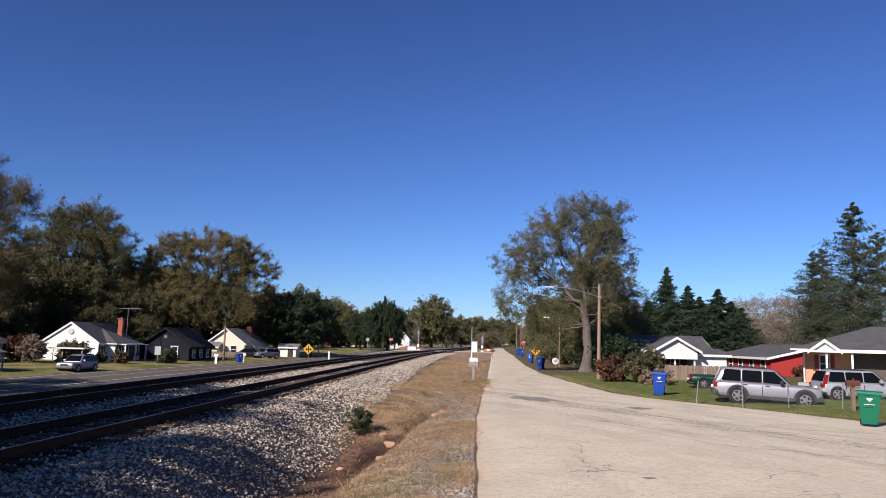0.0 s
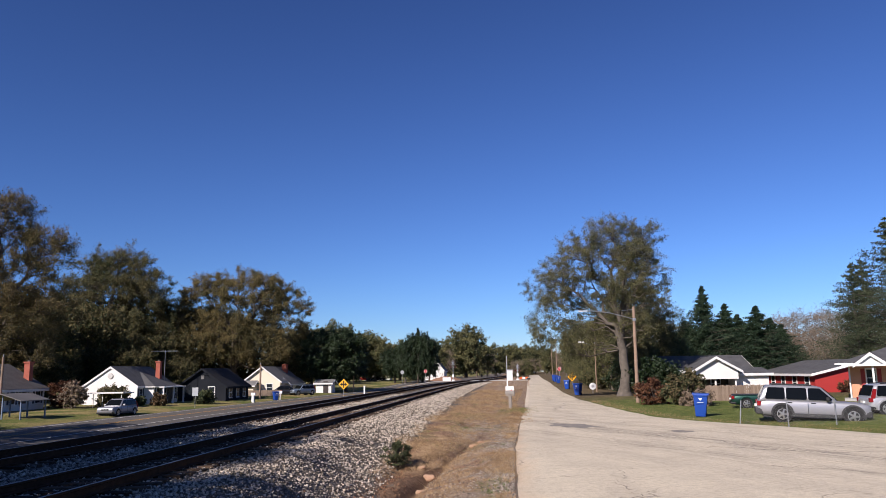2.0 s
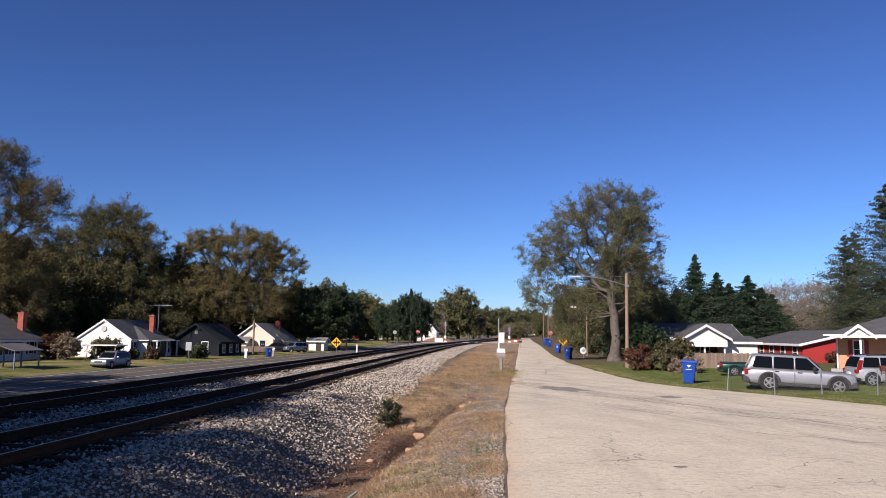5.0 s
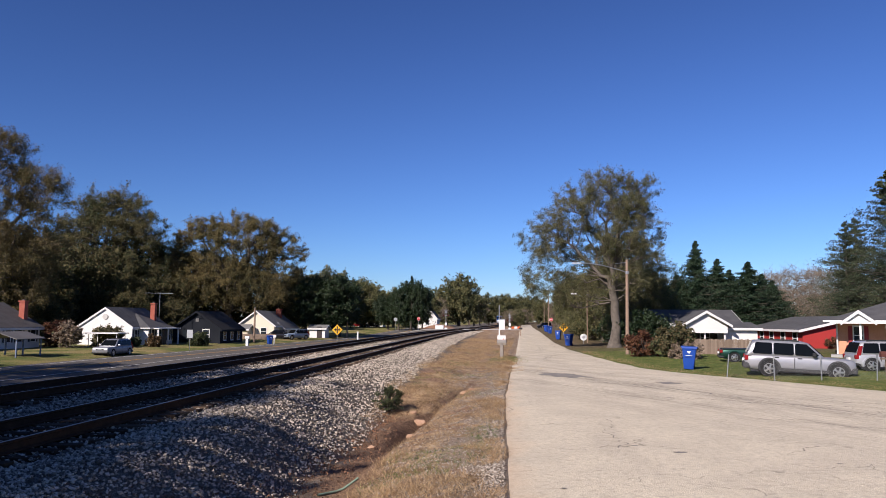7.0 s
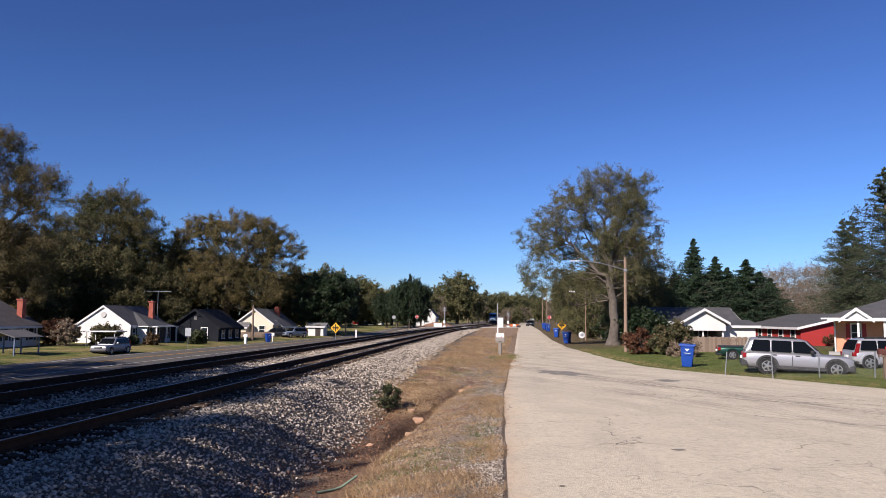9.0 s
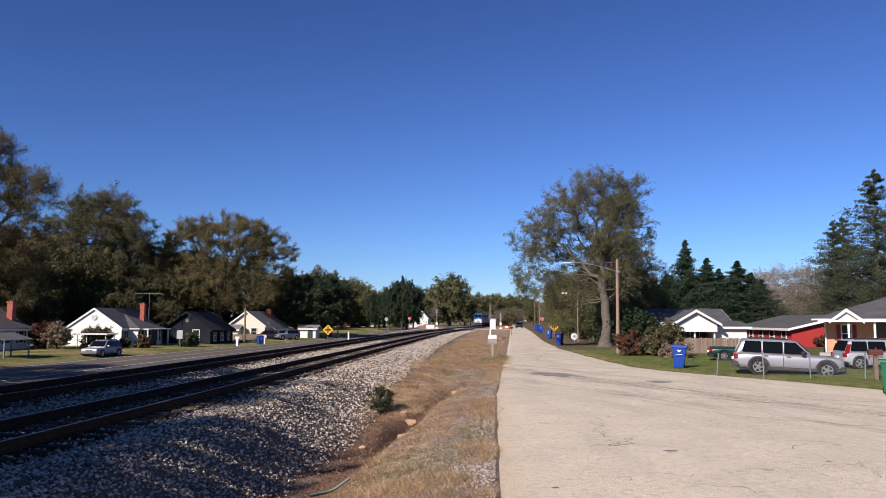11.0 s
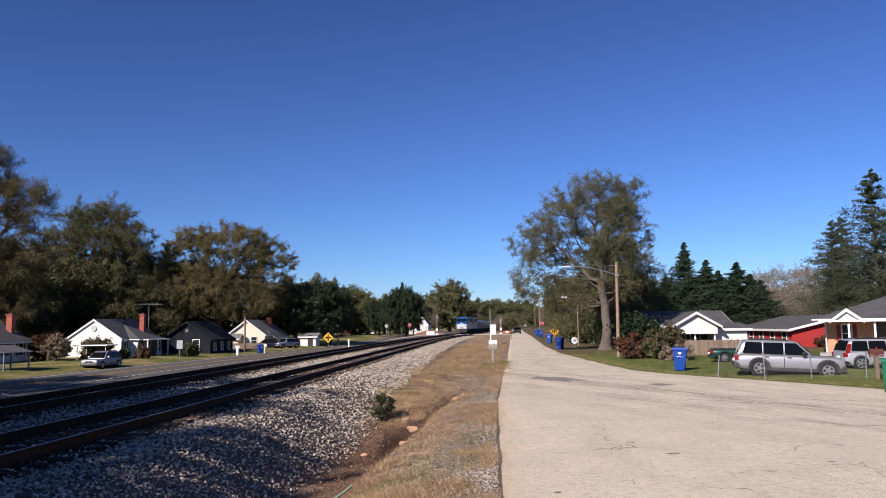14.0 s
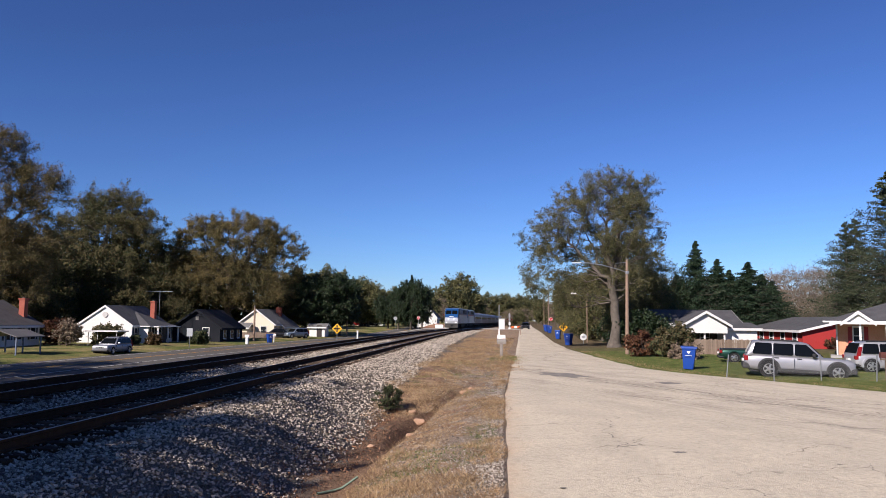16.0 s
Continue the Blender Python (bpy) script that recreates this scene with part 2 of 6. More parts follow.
    lk.new(noise_of(28.0, 3.0), bp.inputs["Height"])
    lk.new(bp.outputs[0], bs.inputs["Normal"])
    return m


def paving(name, lo, hi, stain, crack=1.0):
    """Worn bituminous paving: aggregate, blotches, long wheel-track streaks, fine cracks."""
    m = bpy.data.materials.new(name)
    m.use_nodes = True
    nt = m.node_tree
    n, lk = nt.nodes, nt.links
    bs = n["Principled BSDF"]
    bs.inputs["Roughness"].default_value = 0.9
    bs.inputs["Specular IOR Level"].default_value = 0.2
    co = n.new("ShaderNodeTexCoord")

    def tex(kind, scale, stretch=None, detail=4.0):
        t = n.new(kind)
        t.inputs["Scale"].default_value = scale
        v = co.outputs["Object"]
        if stretch:
            mp = n.new("ShaderNodeMapping")
            mp.inputs["Scale"].default_value = stretch
            lk.new(v, mp.inputs["Vector"])
            v = mp.outputs[0]
        lk.new(v, t.inputs["Vector"])
        if kind == "ShaderNodeTexNoise":
            t.inputs["Detail"].default_value = detail
        return t

    def mixc(f, a, b, blend="MIX"):
        k = n.new("ShaderNodeMix")
        k.data_type, k.blend_type = "RGBA", blend
        for s, q in ((k.inputs["Factor"], f), (k.inputs["A"], a), (k.inputs["B"], b)):
            if isinstance(q, float):
                s.default_value = q
            elif isinstance(q, tuple):
                s.default_value = (*q, 1)
            else:
                lk.new(q, s)
        return k.outputs["Result"]

    def band(v, a, b):
        k = n.new("ShaderNodeMapRange")
        k.inputs["From Min"].default_value, k.inputs["From Max"].default_value = a, b
        lk.new(v, k.inputs["Value"])
        return k.outputs["Result"]

    grit, blot, streak = tex("ShaderNodeTexNoise", 55.0, detail=2.0), tex("ShaderNodeTexNoise", 0.55), tex("ShaderNodeTexNoise", 1.0, (0.9, 0.10, 1), 6.0)
    c = mixc(band(grit.outputs["Fac"], 0.3, 0.7), lo, hi)
    c = mixc(band(blot.outputs["Fac"], 0.42, 0.75), c, mixc(0.35, c, stain))
    mid_noise = tex("ShaderNodeTexNoise", 7.0, None, 8.0)
    c = mixc(band(mid_noise.outputs["Fac"], 0.50, 0.68), c, mixc(0.45, c, stain))
    c = mixc(band(streak.outputs["Fac"], 0.52, 0.72), c, mixc(0.3, c, stain))
    coarse = tex("ShaderNodeTexNoise", 24.0, None, 3.0)
    c = mixc(band(coarse.outputs["Fac"], 0.54, 0.68), c, mixc(0.5, c, stain))
    if crack:
        # wheel tracks worn by cars that swing from the lane towards the open side
        mp = n.new("ShaderNodeMapping")
        mp.inputs["Rotation"].default_value = (0, 0, radians(-28))
        lk.new(co.outputs["Object"], mp.inputs["Vector"])
        sq = n.new("ShaderNodeMapping")
        sq.inputs["Scale"].default_value = (1.0, 0.07, 1.0)
        lk.new(mp.outputs[0], sq.inputs["Vector"])
        su, sf_ = n.new("ShaderNodeTexNoise"), n.new("ShaderNodeTexNoise")
        for q, k in ((su, 0.9), (sf_, 5.0)):
            q.inputs["Scale"].default_value, q.inputs["Detail"].default_value = k, 5.0
            lk.new(sq.outputs[0], q.inputs["Vector"])
        px = n.new("ShaderNodeSeparateXYZ")
        lk.new(mp.outputs[0], px.inputs[0])

        def calc(op, p, q, third=None):
            k = n.new("ShaderNodeMath")
            k.operation = op
            for i_, z in enumerate((p, q, third)):
                if z is None:
                    continue
                if isinstance(z, (int, float)):
                    k.inputs[i_].default_value = z
                else:
                    lk.new(z, k.inputs[i_])
            return k.outputs[0]

        across = calc("MULTIPLY_ADD", calc("SUBTRACT", su.outputs["Fac"], 0.5), 2.4, px.outputs[0])
        open_side = band(px.outputs[0], 11.0, 15.0)
        c = mixc(calc("MULTIPLY", calc("MULTIPLY", band(su.outputs["Fac"], 0.47, 0.62), open_side), 0.30), c, stain)
        c = mixc(calc("MULTIPLY", calc("MULTIPLY", band(sf_.outputs["Fac"], 0.50, 0.60), open_side), 0.22), c, stain)
        for mid_, wide, much in ((19.3, 0.9, 0.75), (16.4, 0.4, 0.4), (21.6, 0.5, 0.35)):
            near = band(calc("ABSOLUTE", calc("SUBTRACT", across, mid_), 0.0), wide, wide * 0.35)
            c = mixc(calc("MULTIPLY", calc("MULTIPLY", near, calc("MULTIPLY", band(sf_.outputs["Fac"], 0.38, 0.56), band(mid_noise.outputs["Fac"], 0.36, 0.56))), much), c, tuple(q * 0.62 for q in stain))
        chip = tex("ShaderNodeTexVoronoi", 22.0)
        c = mixc(calc("MULTIPLY", band(chip.outputs["Distance"], 0.22, 0.10), 0.55), c, tuple(min(0.85, q * 1.3) for q in hi))
        pit = tex("ShaderNodeTexNoise", 42.0, None, 2.0)
        c = mixc(calc("MULTIPLY", band(pit.outputs["Fac"], 0.58, 0.70), 0.6), c, stain)
        sx = n.new("ShaderNodeSeparateXYZ")
        lk.new(co.outputs["Object"], sx.inputs[0])
        ed = n.new("ShaderNodeMath")
        ed.operation = "MULTIPLY_ADD"
        ed.inputs[1].default_value = 1.6
        lk.new(blot.outputs["Fac"], ed.inputs[0])
        lk.new(sx.outputs[0], ed.inputs[2])
        dust = band(ed.outputs[0], 1.55, 0.75)
        c = mixc(dust, c, mixc(0.55, c, (0.50, 0.35, 0.22)))
        wn_ = tex("ShaderNodeTexNoise", 1.3)
        vo = n.new("ShaderNodeTexVoronoi")
        vo.feature = "DISTANCE_TO_EDGE"
        vo.inputs["Scale"].default_value = 0.33
        wv = n.new("ShaderNodeVectorMath")
        wv.operation = "ADD"
        lk.new(co.outputs["Object"], wv.inputs[0])
        lk.new(wn_.outputs["Color"], wv.inputs[1])
        lk.new(wv.outputs[0], vo.inputs["Vector"])
        line = band(vo.outputs["Distance"], 0.006, 0.0)
        gate = band(tex("ShaderNodeTexNoise", 0.35).outputs["Fac"], 0.48, 0.6)
        k = n.new("ShaderNodeMath")
        k.operation = "MULTIPLY"
        lk.new(line, k.inputs[0])
        lk.new(gate, k.inputs[1])
        c = mixc(k.outputs[0], c, tuple(s * 0.4 for s in stain))
    lk.new(c, bs.inputs["Base Color"])
    bp = n.new("ShaderNodeBump")
    bp.inputs["Strength"].default_value, bp.inputs["Distance"].default_value = 0.7, 0.015
    lk.new(grit.outputs["Fac"], bp.inputs["Height"])
    lk.new(bp.outputs[0], bs.inputs["Normal"])
    return m


ROAD_MAT = paving("pale_worn_asphalt", (0.41, 0.355, 0.26), (0.755, 0.665, 0.505), (0.31, 0.265, 0.21))
STREET_MAT = paving("grey_asphalt", (0.085, 0.077, 0.067), (0.135, 0.123, 0.108), (0.06, 0.055, 0.048), 0.0)

# ---- ground, road, street ----
gx = sorted(set([round(-v, 2) for v in grow(40, 4000, 6, 1.5)] + list(np.arange(-40, -18, 0.8).round(2)) + list(np.arange(-18, -6, 0.4).round(2))
    + list(np.arange(-6, 1.0, 0.1).round(2)) + list(np.arange(1.0, 20, 0.25).round(2)) + [round(v, 2) for v in grow(20, 4000, 1, 1.4)]))
gy = sorted(set([round(-v, 2) for v in grow(0, 4000, 5, 1.5)] + list(np.arange(1, 8, 0.5).round(2)) + list(np.arange(8, 28, 0.16).round(2))
    + list(np.arange(28, 60, 0.5).round(2)) + list(np.arange(60, 180, 2.0)) + [round(v, 2) for v in grow(180, 4000, 8, 1.35)]))


def rough_land(X, Y):
    z = land(X, Y)
    lump = np.zeros_like(z)
    for size, amount in ((1.7, 0.16), (0.7, 0.09), (0.3, 0.05)):
        lump += (patchy(X, Y, size, int(size * 10)) - 0.5) * amount
    bank = smooth01((X + 4.6) / 1.0) * smooth01((-0.2 - X) / 0.5) * (np.abs(Y) < 90)
    beyond = smooth01((X - road_right(Y) - 0.8) / 2) * 0.5
    return z + lump * np.maximum(bank, beyond)


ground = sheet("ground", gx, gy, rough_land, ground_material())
tagged(ground, "grassy ground with a dry verge and muddy ditch", "ground")

ry = list(np.arange(-40, 6, 2.0)) + list(np.arange(6, 60, 0.3)) + list(np.arange(60, 420, 4.0))
rv, rf, NU = [], [], 25
for y in ry:
    a, b = float(road_left(y)), float(road_right(y))
    wob = 0.32 * (float(patchy(y, 3.0, 1.9, 21)) - 0.5) + 0.16 * (float(patchy(y, 7.0, 0.6, 22)) - 0.5)
    for k in range(NU):
        u = k / (NU - 1)
        x = a + (b - a) * u + (wob * 0.22 if k == 0 else wob * 1.3 if k == NU - 1 else 0)
        rv.append((x, y, float(road_z(y)) + (-0.05 if k in (0, NU - 1) else 0.0) + 0.05 * math.sin(math.pi * min(u * 2, 1)) * 0.5))
for j in range(len(ry) - 1):
    for k in range(NU - 1):
        o = j * NU + k
        rf.append((o, o + 1, o + NU + 1, o + NU))
road = tagged(mesh_part("road", rv, rf, ROAD_MAT, smooth=True), "pale worn asphalt lane beside the railway", "road", kind="structure")

sy = list(np.arange(-60, 90, 6.0)) + list(np.arange(90, 420, 4.0))
SL, SR = -34.2, -24.6


def street_mid(y):
    return 0.062 * min(max(y - 60.0, 0.0), 84.0)


def street_z(y):
    return -0.84 + 1.14 * float(smooth01((y - 130) / 130))


sv, sf = [], []
for y in sy:
    for x in (SL, -32, -29.5, -27, SR):
        sv.append((x + street_mid(y), y, street_z(y) + (0.06 if -33 < x < -26 else 0.0)))
for j in range(len(sy) - 1):
    for k in range(4):
        o = j * 5 + k
        sf.append((o, o + 1, o + 6, o + 5))
street = tagged(mesh_part("street", sv, sf, STREET_MAT, smooth=True), "grey two-lane asphalt street beyond the tracks", "street", kind="structure")
YELLOW = mat("road_yellow", (0.55, 0.30, 0.04), (0.42, 0.24, 0.05), rough=0.7)
WHITE_LINE = mat("road_white", (0.62, 0.61, 0.57), (0.45, 0.44, 0.42), rough=0.7)


def stripe(name, x, w, material, label):
    v, f = [], []
    for i, y in enumerate(sy):
        z = street_z(y) + (0.068 if -33 < x < -26 else 0.03)
        v += [(x + street_mid(y), y, z), (x + w + street_mid(y), y, z)]
        if i:
            f.append((2 * i - 2, 2 * i - 1, 2 * i + 1, 2 * i))
    return tagged(mesh_part(name, v, f, material), label, "road marking", kind="structure")


stripe("centre_line", -29.5, 0.12, YELLOW, "yellow painted centre line")
stripe("centre_line", -29.25, 0.12, YELLOW, "yellow painted centre line")
stripe("edge_line", -32.7, 0.14, WHITE_LINE, "white painted edge line")
stripe("edge_line", -26.2, 0.14, WHITE_LINE, "white painted edge line")
bm = bmesh.new()
prism(bm, [(-31, -0.75), (-25, -0.55), (-17.5, 0.55), (-4, 0.62), (5, 0.56), (5, 0.2), (-17.5, 0.2), (-31, -1.2)], 174, 183)
cross = tagged(part("crossing", bm, paving("crossing_asphalt", (0.30, 0.28, 0.26), (0.40, 0.38, 0.35), (0.2, 0.18, 0.16), 0.0)), "asphalt level crossing over the tracks", "level crossing", kind="structure")

# ---- railway ----
RAIL_STEEL = mat("rusty_rail", (0.030, 0.016, 0.010), (0.085, 0.042, 0.023), 6, 60, rough=0.9, metal=0.0, bump=0.002, spec=0.08)
HEAD_STEEL = mat("worn_rail_head", (0.22, 0.21, 0.20), (0.35, 0.34, 0.33), 3, 40, rough=0.35, metal=0.9)
TIE = mat("creosoted_timber", (0.032, 0.022, 0.015), (0.11, 0.075, 0.05), 2, 30, rough=0.95, bump=0.01, spread=0.5, piece=True, spec=0.08)
track_y = list(np.arange(-40, 60, 4.0)) + list(np.arange(60, 860, 8.0))


def rail(parent, x0):
    prof = [(-0.075, 0.0), (0.075, 0.0), (0.075, 0.014), (0.012, 0.035), (0.012, 0.125), (0.036, 0.14), (0.036, 0.176), (-0.036, 0.176), (-0.036, 0.14), (-0.012, 0.125), (-0.012, 0.035), (-0.075, 0.014)]
    v, f, n = [], [], len(prof)
    for i, y in enumerate(track_y):
        for a, b in prof:
            v.append((x0 + a + float(bend(y)), y, 0.535 + b))
        if i:
            o = (i - 1) * n
            f += [(o + k, o + (k + 1) % n, o + n + (k + 1) % n, o + n + k) for k in range(n)]
    r = mesh_part("rail", v, f, RAIL_STEEL, parent)
    v, f = [], []
    for i, y in enumerate(track_y):
        b = x0 + float(bend(y))
        v += [(b - 0.03, y, 0.7135), (b + 0.03, y, 0.7135)]
        if i:
            f.append((2 * i - 2, 2 * i - 1, 2 * i + 1, 2 * i))
    mesh_part("running_surface", v, f, HEAD_STEEL, r, "bright worn steel top")


TRACKS = (-7.95, -12.4)
tie_bm = nb(-1.3, -0.115, 0.36, 1.3, 0.115, 0.53, 0.012)
tie_me = bpy.data.meshes.new("sleeper")
tie_bm.to_mesh(tie_me)
tie_bm.free()
tie_me.materials.append(TIE)
for tx in TRACKS:
    tr = thing("railway_track", Matrix(), "straight railway track with rusty rails on dark timber sleepers", "railway track", "railway tracks")
    rail(tr, tx - 0.755)
    rail(tr, tx + 0.755)
    rnd = random.Random(int(-tx * 10))
    for i in range(190):
        s = new("sleeper", tie_me)
        s.parent = tr
        s.matrix_basis = pose(tx + rnd.uniform(-0.06, 0.06), 2 + i * 0.53, rnd.uniform(-0.012, 0.01), 0, 0, rnd.uniform(-1.5, 1.5))
    bm = bmesh.new()
    for i in range(190, 640):
        y = 2 + i * 0.53
        x = tx + float(bend(y))
        box(bm, x - 1.3, y - 0.11, 0.4, x + 1.3, y + 0.11, 0.53)
    tagged(part("far_sleepers", bm, TIE, tr), kind="stuff")


def octa_scatter(name, pts, size, material, label, category, flat=0.75, seed=1):
    """Many small uneven six-cornered stones."""
    rng = np.random.default_rng(seed)
    n = len(pts)
    base = np.array([(1, 0, 0), (-1, 0, 0), (0, 1, 0), (0, -1, 0), (0, 0, 1), (0, 0, -1)], float)
    q = rng.normal(size=(n, 4))
    q /= np.linalg.norm(q, axis=1)[:, None]
    w, x, y, z = q.T
    R = np.stack([1 - 2 * (y * y + z * z), 2 * (x * y - z * w), 2 * (x * z + y * w), 2 * (x * y + z * w), 1 - 2 * (x * x + z * z), 2 * (y * z - x * w),
        2 * (x * z - y * w), 2 * (y * z + x * w), 1 - 2 * (x * x + y * y)], -1).reshape(n, 3, 3)
    v = base[None] * rng.uniform(0.55, 1.25, (n, 6, 1)) + rng.normal(0, 0.22, (n, 6, 3))
    v = np.einsum("nij,nkj->nki", R, v) * np.asarray(size).reshape(-1, 1, 1)
    v[:, :, 2] *= flat
    v += np.asarray(pts)[:, None, :]
    tri = np.array([(0, 2, 4), (2, 1, 4), (1, 3, 4), (3, 0, 4), (2, 0, 5), (1, 2, 5), (3, 1, 5), (0, 3, 5)])
    f = (np.arange(n)[:, None, None] * 6 + tri[None]).reshape(-1, 3)
    return tagged(mesh_part(name, v.reshape(-1, 3).tolist(), f.tolist(), material), label, category, kind="stuff")


BALLAST = mat("crushed_granite", (0.095, 0.078, 0.060), (0.52, 0.448, 0.36), 0.5, 30, rough=0.9, spread=0.75)
rng = np.random.default_rng(3)
n1 = 66000
by = 8.5 + 52 * rng.random(n1) ** 1.7
bx = rng.uniform(-10.9, -3.2, n1)
keep = (bx < -3.3 - 0.7 * ditch_shift(by) - 0.5 * rng.random(n1) ** 2 - np.clip((by - 24) * 0.028, 0, 1.2)) & ((np.abs(bx - TRACKS[0]) > 1.38) | (rng.random(n1) < 0.55))
bx, by = bx[keep], by[keep]
sz = rng.uniform(0.022, 0.042, len(bx)) * np.interp(by, [8, 60], [1.0, 1.7])
octa_scatter("ballast", np.stack([bx, by, rough_land(bx, by) + rng.uniform(-0.01, 0.028, len(bx)) + 0.02 * (np.abs(bx - TRACKS[0]) < 1.3)], -1), sz, BALLAST, "grey crushed stone ballast along the tracks", "ballast", seed=5)
n2 = 9000
by = rng.uniform(12, 75, n2)
bx = rng.uniform(-14.6, -10.2, n2)
keep = np.abs(np.abs(bx - TRACKS[1]) - 0.755) > 0.12
bx, by = bx[keep], by[keep]
octa_scatter("ballast", np.stack([bx, by, rough_land(bx, by) + 0.04], -1), rng.uniform(0.035, 0.06, len(bx)), BALLAST, "grey crushed stone ballast between the tracks", "ballast", seed=6)
n4 = 15000
by = rng.uniform(50, 150, n4)
bx = rng.uniform(-6.9, -4.2, n4) + bend(by) - np.interp(by, [50, 150], [0.2, 0.6])
octa_scatter("ballast", np.stack([bx, by, land(bx, by) + 0.02], -1), rng.uniform(0.05, 0.09, n4), BALLAST, "grey crushed stone ballast further along the tracks", "ballast", seed=8)
n3 = 20000
by = 9 + 35 * rng.random(n3) ** 1.5
bx = np.where(rng.random(n3) < 0.5, road_left(by) - 0.06 - np.abs(rng.normal(0, 0.3, n3)), rng.uniform(-2.4, 0, n3))
octa_scatter("roadside_gravel", np.stack([bx, by, rough_land(bx, by) + 0.005], -1), rng.uniform(0.009, 0.026, n3), mat("brown_gravel", (0.10, 0.08, 0.062), (0.43, 0.375, 0.31), 0.5, 30, rough=0.9, spread=0.7), "loose grey gravel along the edge of the lane", "gravel", seed=7)

# ---- grass and litter ----
def blades(name, x, y, h, material, label, lean=0.4, seed=0, width=0.012, zf=None):
    r = np.random.default_rng(seed)
    n = len(x)
    z = (zf or rough_land)(x, y) - 0.01
    w = r.uniform(0, 2 * np.pi, n)
    d = np.stack([np.cos(w), np.sin(w), 0 * w], -1) * (width * r.uniform(0.6, 1.4, n))[:, None]
    p = np.stack([x, y, z], -1)
    tip = p + np.stack([r.normal(0, lean, n) * h, r.normal(0, lean, n) * h, h], -1)
    v = np.stack([p - d, p + d, tip], 1).reshape(-1, 3)
    f = np.arange(3 * n).reshape(-1, 3)
    return tagged(mesh_part(name, v.tolist(), f.tolist(), material), label, "grass", kind="stuff")


def tufts(name, cx, cy, per, reach, h, material, label, seed, width=0.0032):
    """Clumps of blades that fan out from one root."""
    r = np.random.default_rng(seed)
    n = len(cx) * per
    k = np.repeat(np.arange(len(cx)), per)
    size = r.uniform(0.55, 1.4, len(cx))[k]
    w = r.uniform(0, 2 * np.pi, n)
    q = r.random(n) ** 0.6
    ox, oy = np.cos(w) * q, np.sin(w) * q
    x, y = cx[k] + ox * reach * 0.45 * size, cy[k] + oy * reach * 0.45 * size
    z = rough_land(x, y) - 0.012
    t = r.uniform(0, 2 * np.pi, n)
    d = np.stack([np.cos(t), np.sin(t), 0 * t], -1) * (width * r.uniform(0.6, 1.5, n))[:, None]
    p = np.stack([x, y, z], -1)
    hh = h * size * r.uniform(0.35, 1.0, n)
    tip = p + np.stack([ox * reach * size * 0.7 + r.normal(0, 0.3, n) * hh, oy * reach * size * 0.7 + r.normal(0, 0.3, n) * hh, hh], -1)
    v = np.stack([p - d, p + d, tip], 1).reshape(-1, 3)
    return tagged(mesh_part(name, v.tolist(), np.arange(3 * n).reshape(-1, 3).tolist(), material), label, "grass", kind="stuff")


DRY = mat("dry_grass", (0.17, 0.10, 0.050), (0.53, 0.38, 0.21), 0.8, 9, rough=0.9, spread=0.6, leaf=0.25)
GREEN = mat("green_grass", (0.06, 0.10, 0.022), (0.19, 0.21, 0.065), 0.8, 9, rough=0.9, spread=0.6, leaf=0.25)
r = np.random.default_rng(11)
n = 180000
y = 8.5 + 95 * r.random(n) ** 1.9
x = r.uniform(-5.2, 0.6, n) + np.interp(y, [60, 110], [0, 1.6])
cover = patchy(x, y, 1.5, 4) * 0.6 + patchy(x, y, 0.45, 5) * 0.4
bound = np.where(y < 22, -2.45 - 0.8 * ditch_shift(y), -4.0 - np.clip((y - 24) * 0.012, 0, 0.8))
near_edge = smooth01((road_left(y) - x) / 1.1)
ok = (x < road_left(y) - 0.06 + 0.12 * patchy(x, y, 0.6, 8)) & (x > bound) & (rough_land(x, y) > -0.5) & (cover > 0.46 + 0.10 * r.random(n) + 0.05 * (x > -1.9) * (y < 45))
x, y = x[ok], y[ok]
tall_ = patchy(x, y, 1.1, 6)
blades("dry_grass", x, y, r.uniform(0.04, 0.15, len(x)) * (0.35 + 1.5 * tall_) * np.interp(y, [8, 60], [0.9, 1.6]), DRY, "dry tan grass on the bank beside the lane", 0.9, 12, 0.0045)
TUFT = mat("orange_tan_grass", (0.20, 0.115, 0.055), (0.56, 0.39, 0.21), 0.8, 9, rough=0.9, spread=0.7, leaf=0.3)
n = 2600
y = 9 + 42 * r.random(n) ** 1.5
x = np.where(r.random(n) < 0.45, road_left(y) - 0.12 - np.abs(r.normal(0, 0.32, n)), r.uniform(-3.6, -0.5, n))
ok = (x < road_left(y) - 0.08) & (rough_land(x, y) > -0.62) & (patchy(x, y, 1.3, 31) * 0.65 + patchy(x, y, 0.4, 32) * 0.35 > 0.47)
tufts("dry_tufts", x[ok], y[ok], 30, 0.17, 0.10, TUFT, "tufts of orange-tan dead grass on the verge", 33)
n = 700
y = 14 + 70 * r.random(n) ** 1.3
x = r.uniform(-3.4, -0.4, n) + np.interp(y, [40, 90], [0, 1.5])
ok = (x < road_left(y) - 0.15) & (rough_land(x, y) > -0.6) & (patchy(x, y, 2.2, 35) > 0.66)
tufts("green_tufts", x[ok], y[ok], 24, 0.14, 0.11, GREEN, "small tufts of green weed in the dry verge", 36)
n = 420
y = 38 + 16 * r.random(n)
x = road_left(y) - 0.25 + r.normal(0, 0.45, n)
ok = patchy(x, y, 1.2, 41) > 0.42
tufts("edge_tufts", x[ok], y[ok], 26, 0.2, 0.2, DRY, "taller dry tufts at the lane edge by the mailbox", 42, 0.006)
y = 47 + 6 * r.random(170)
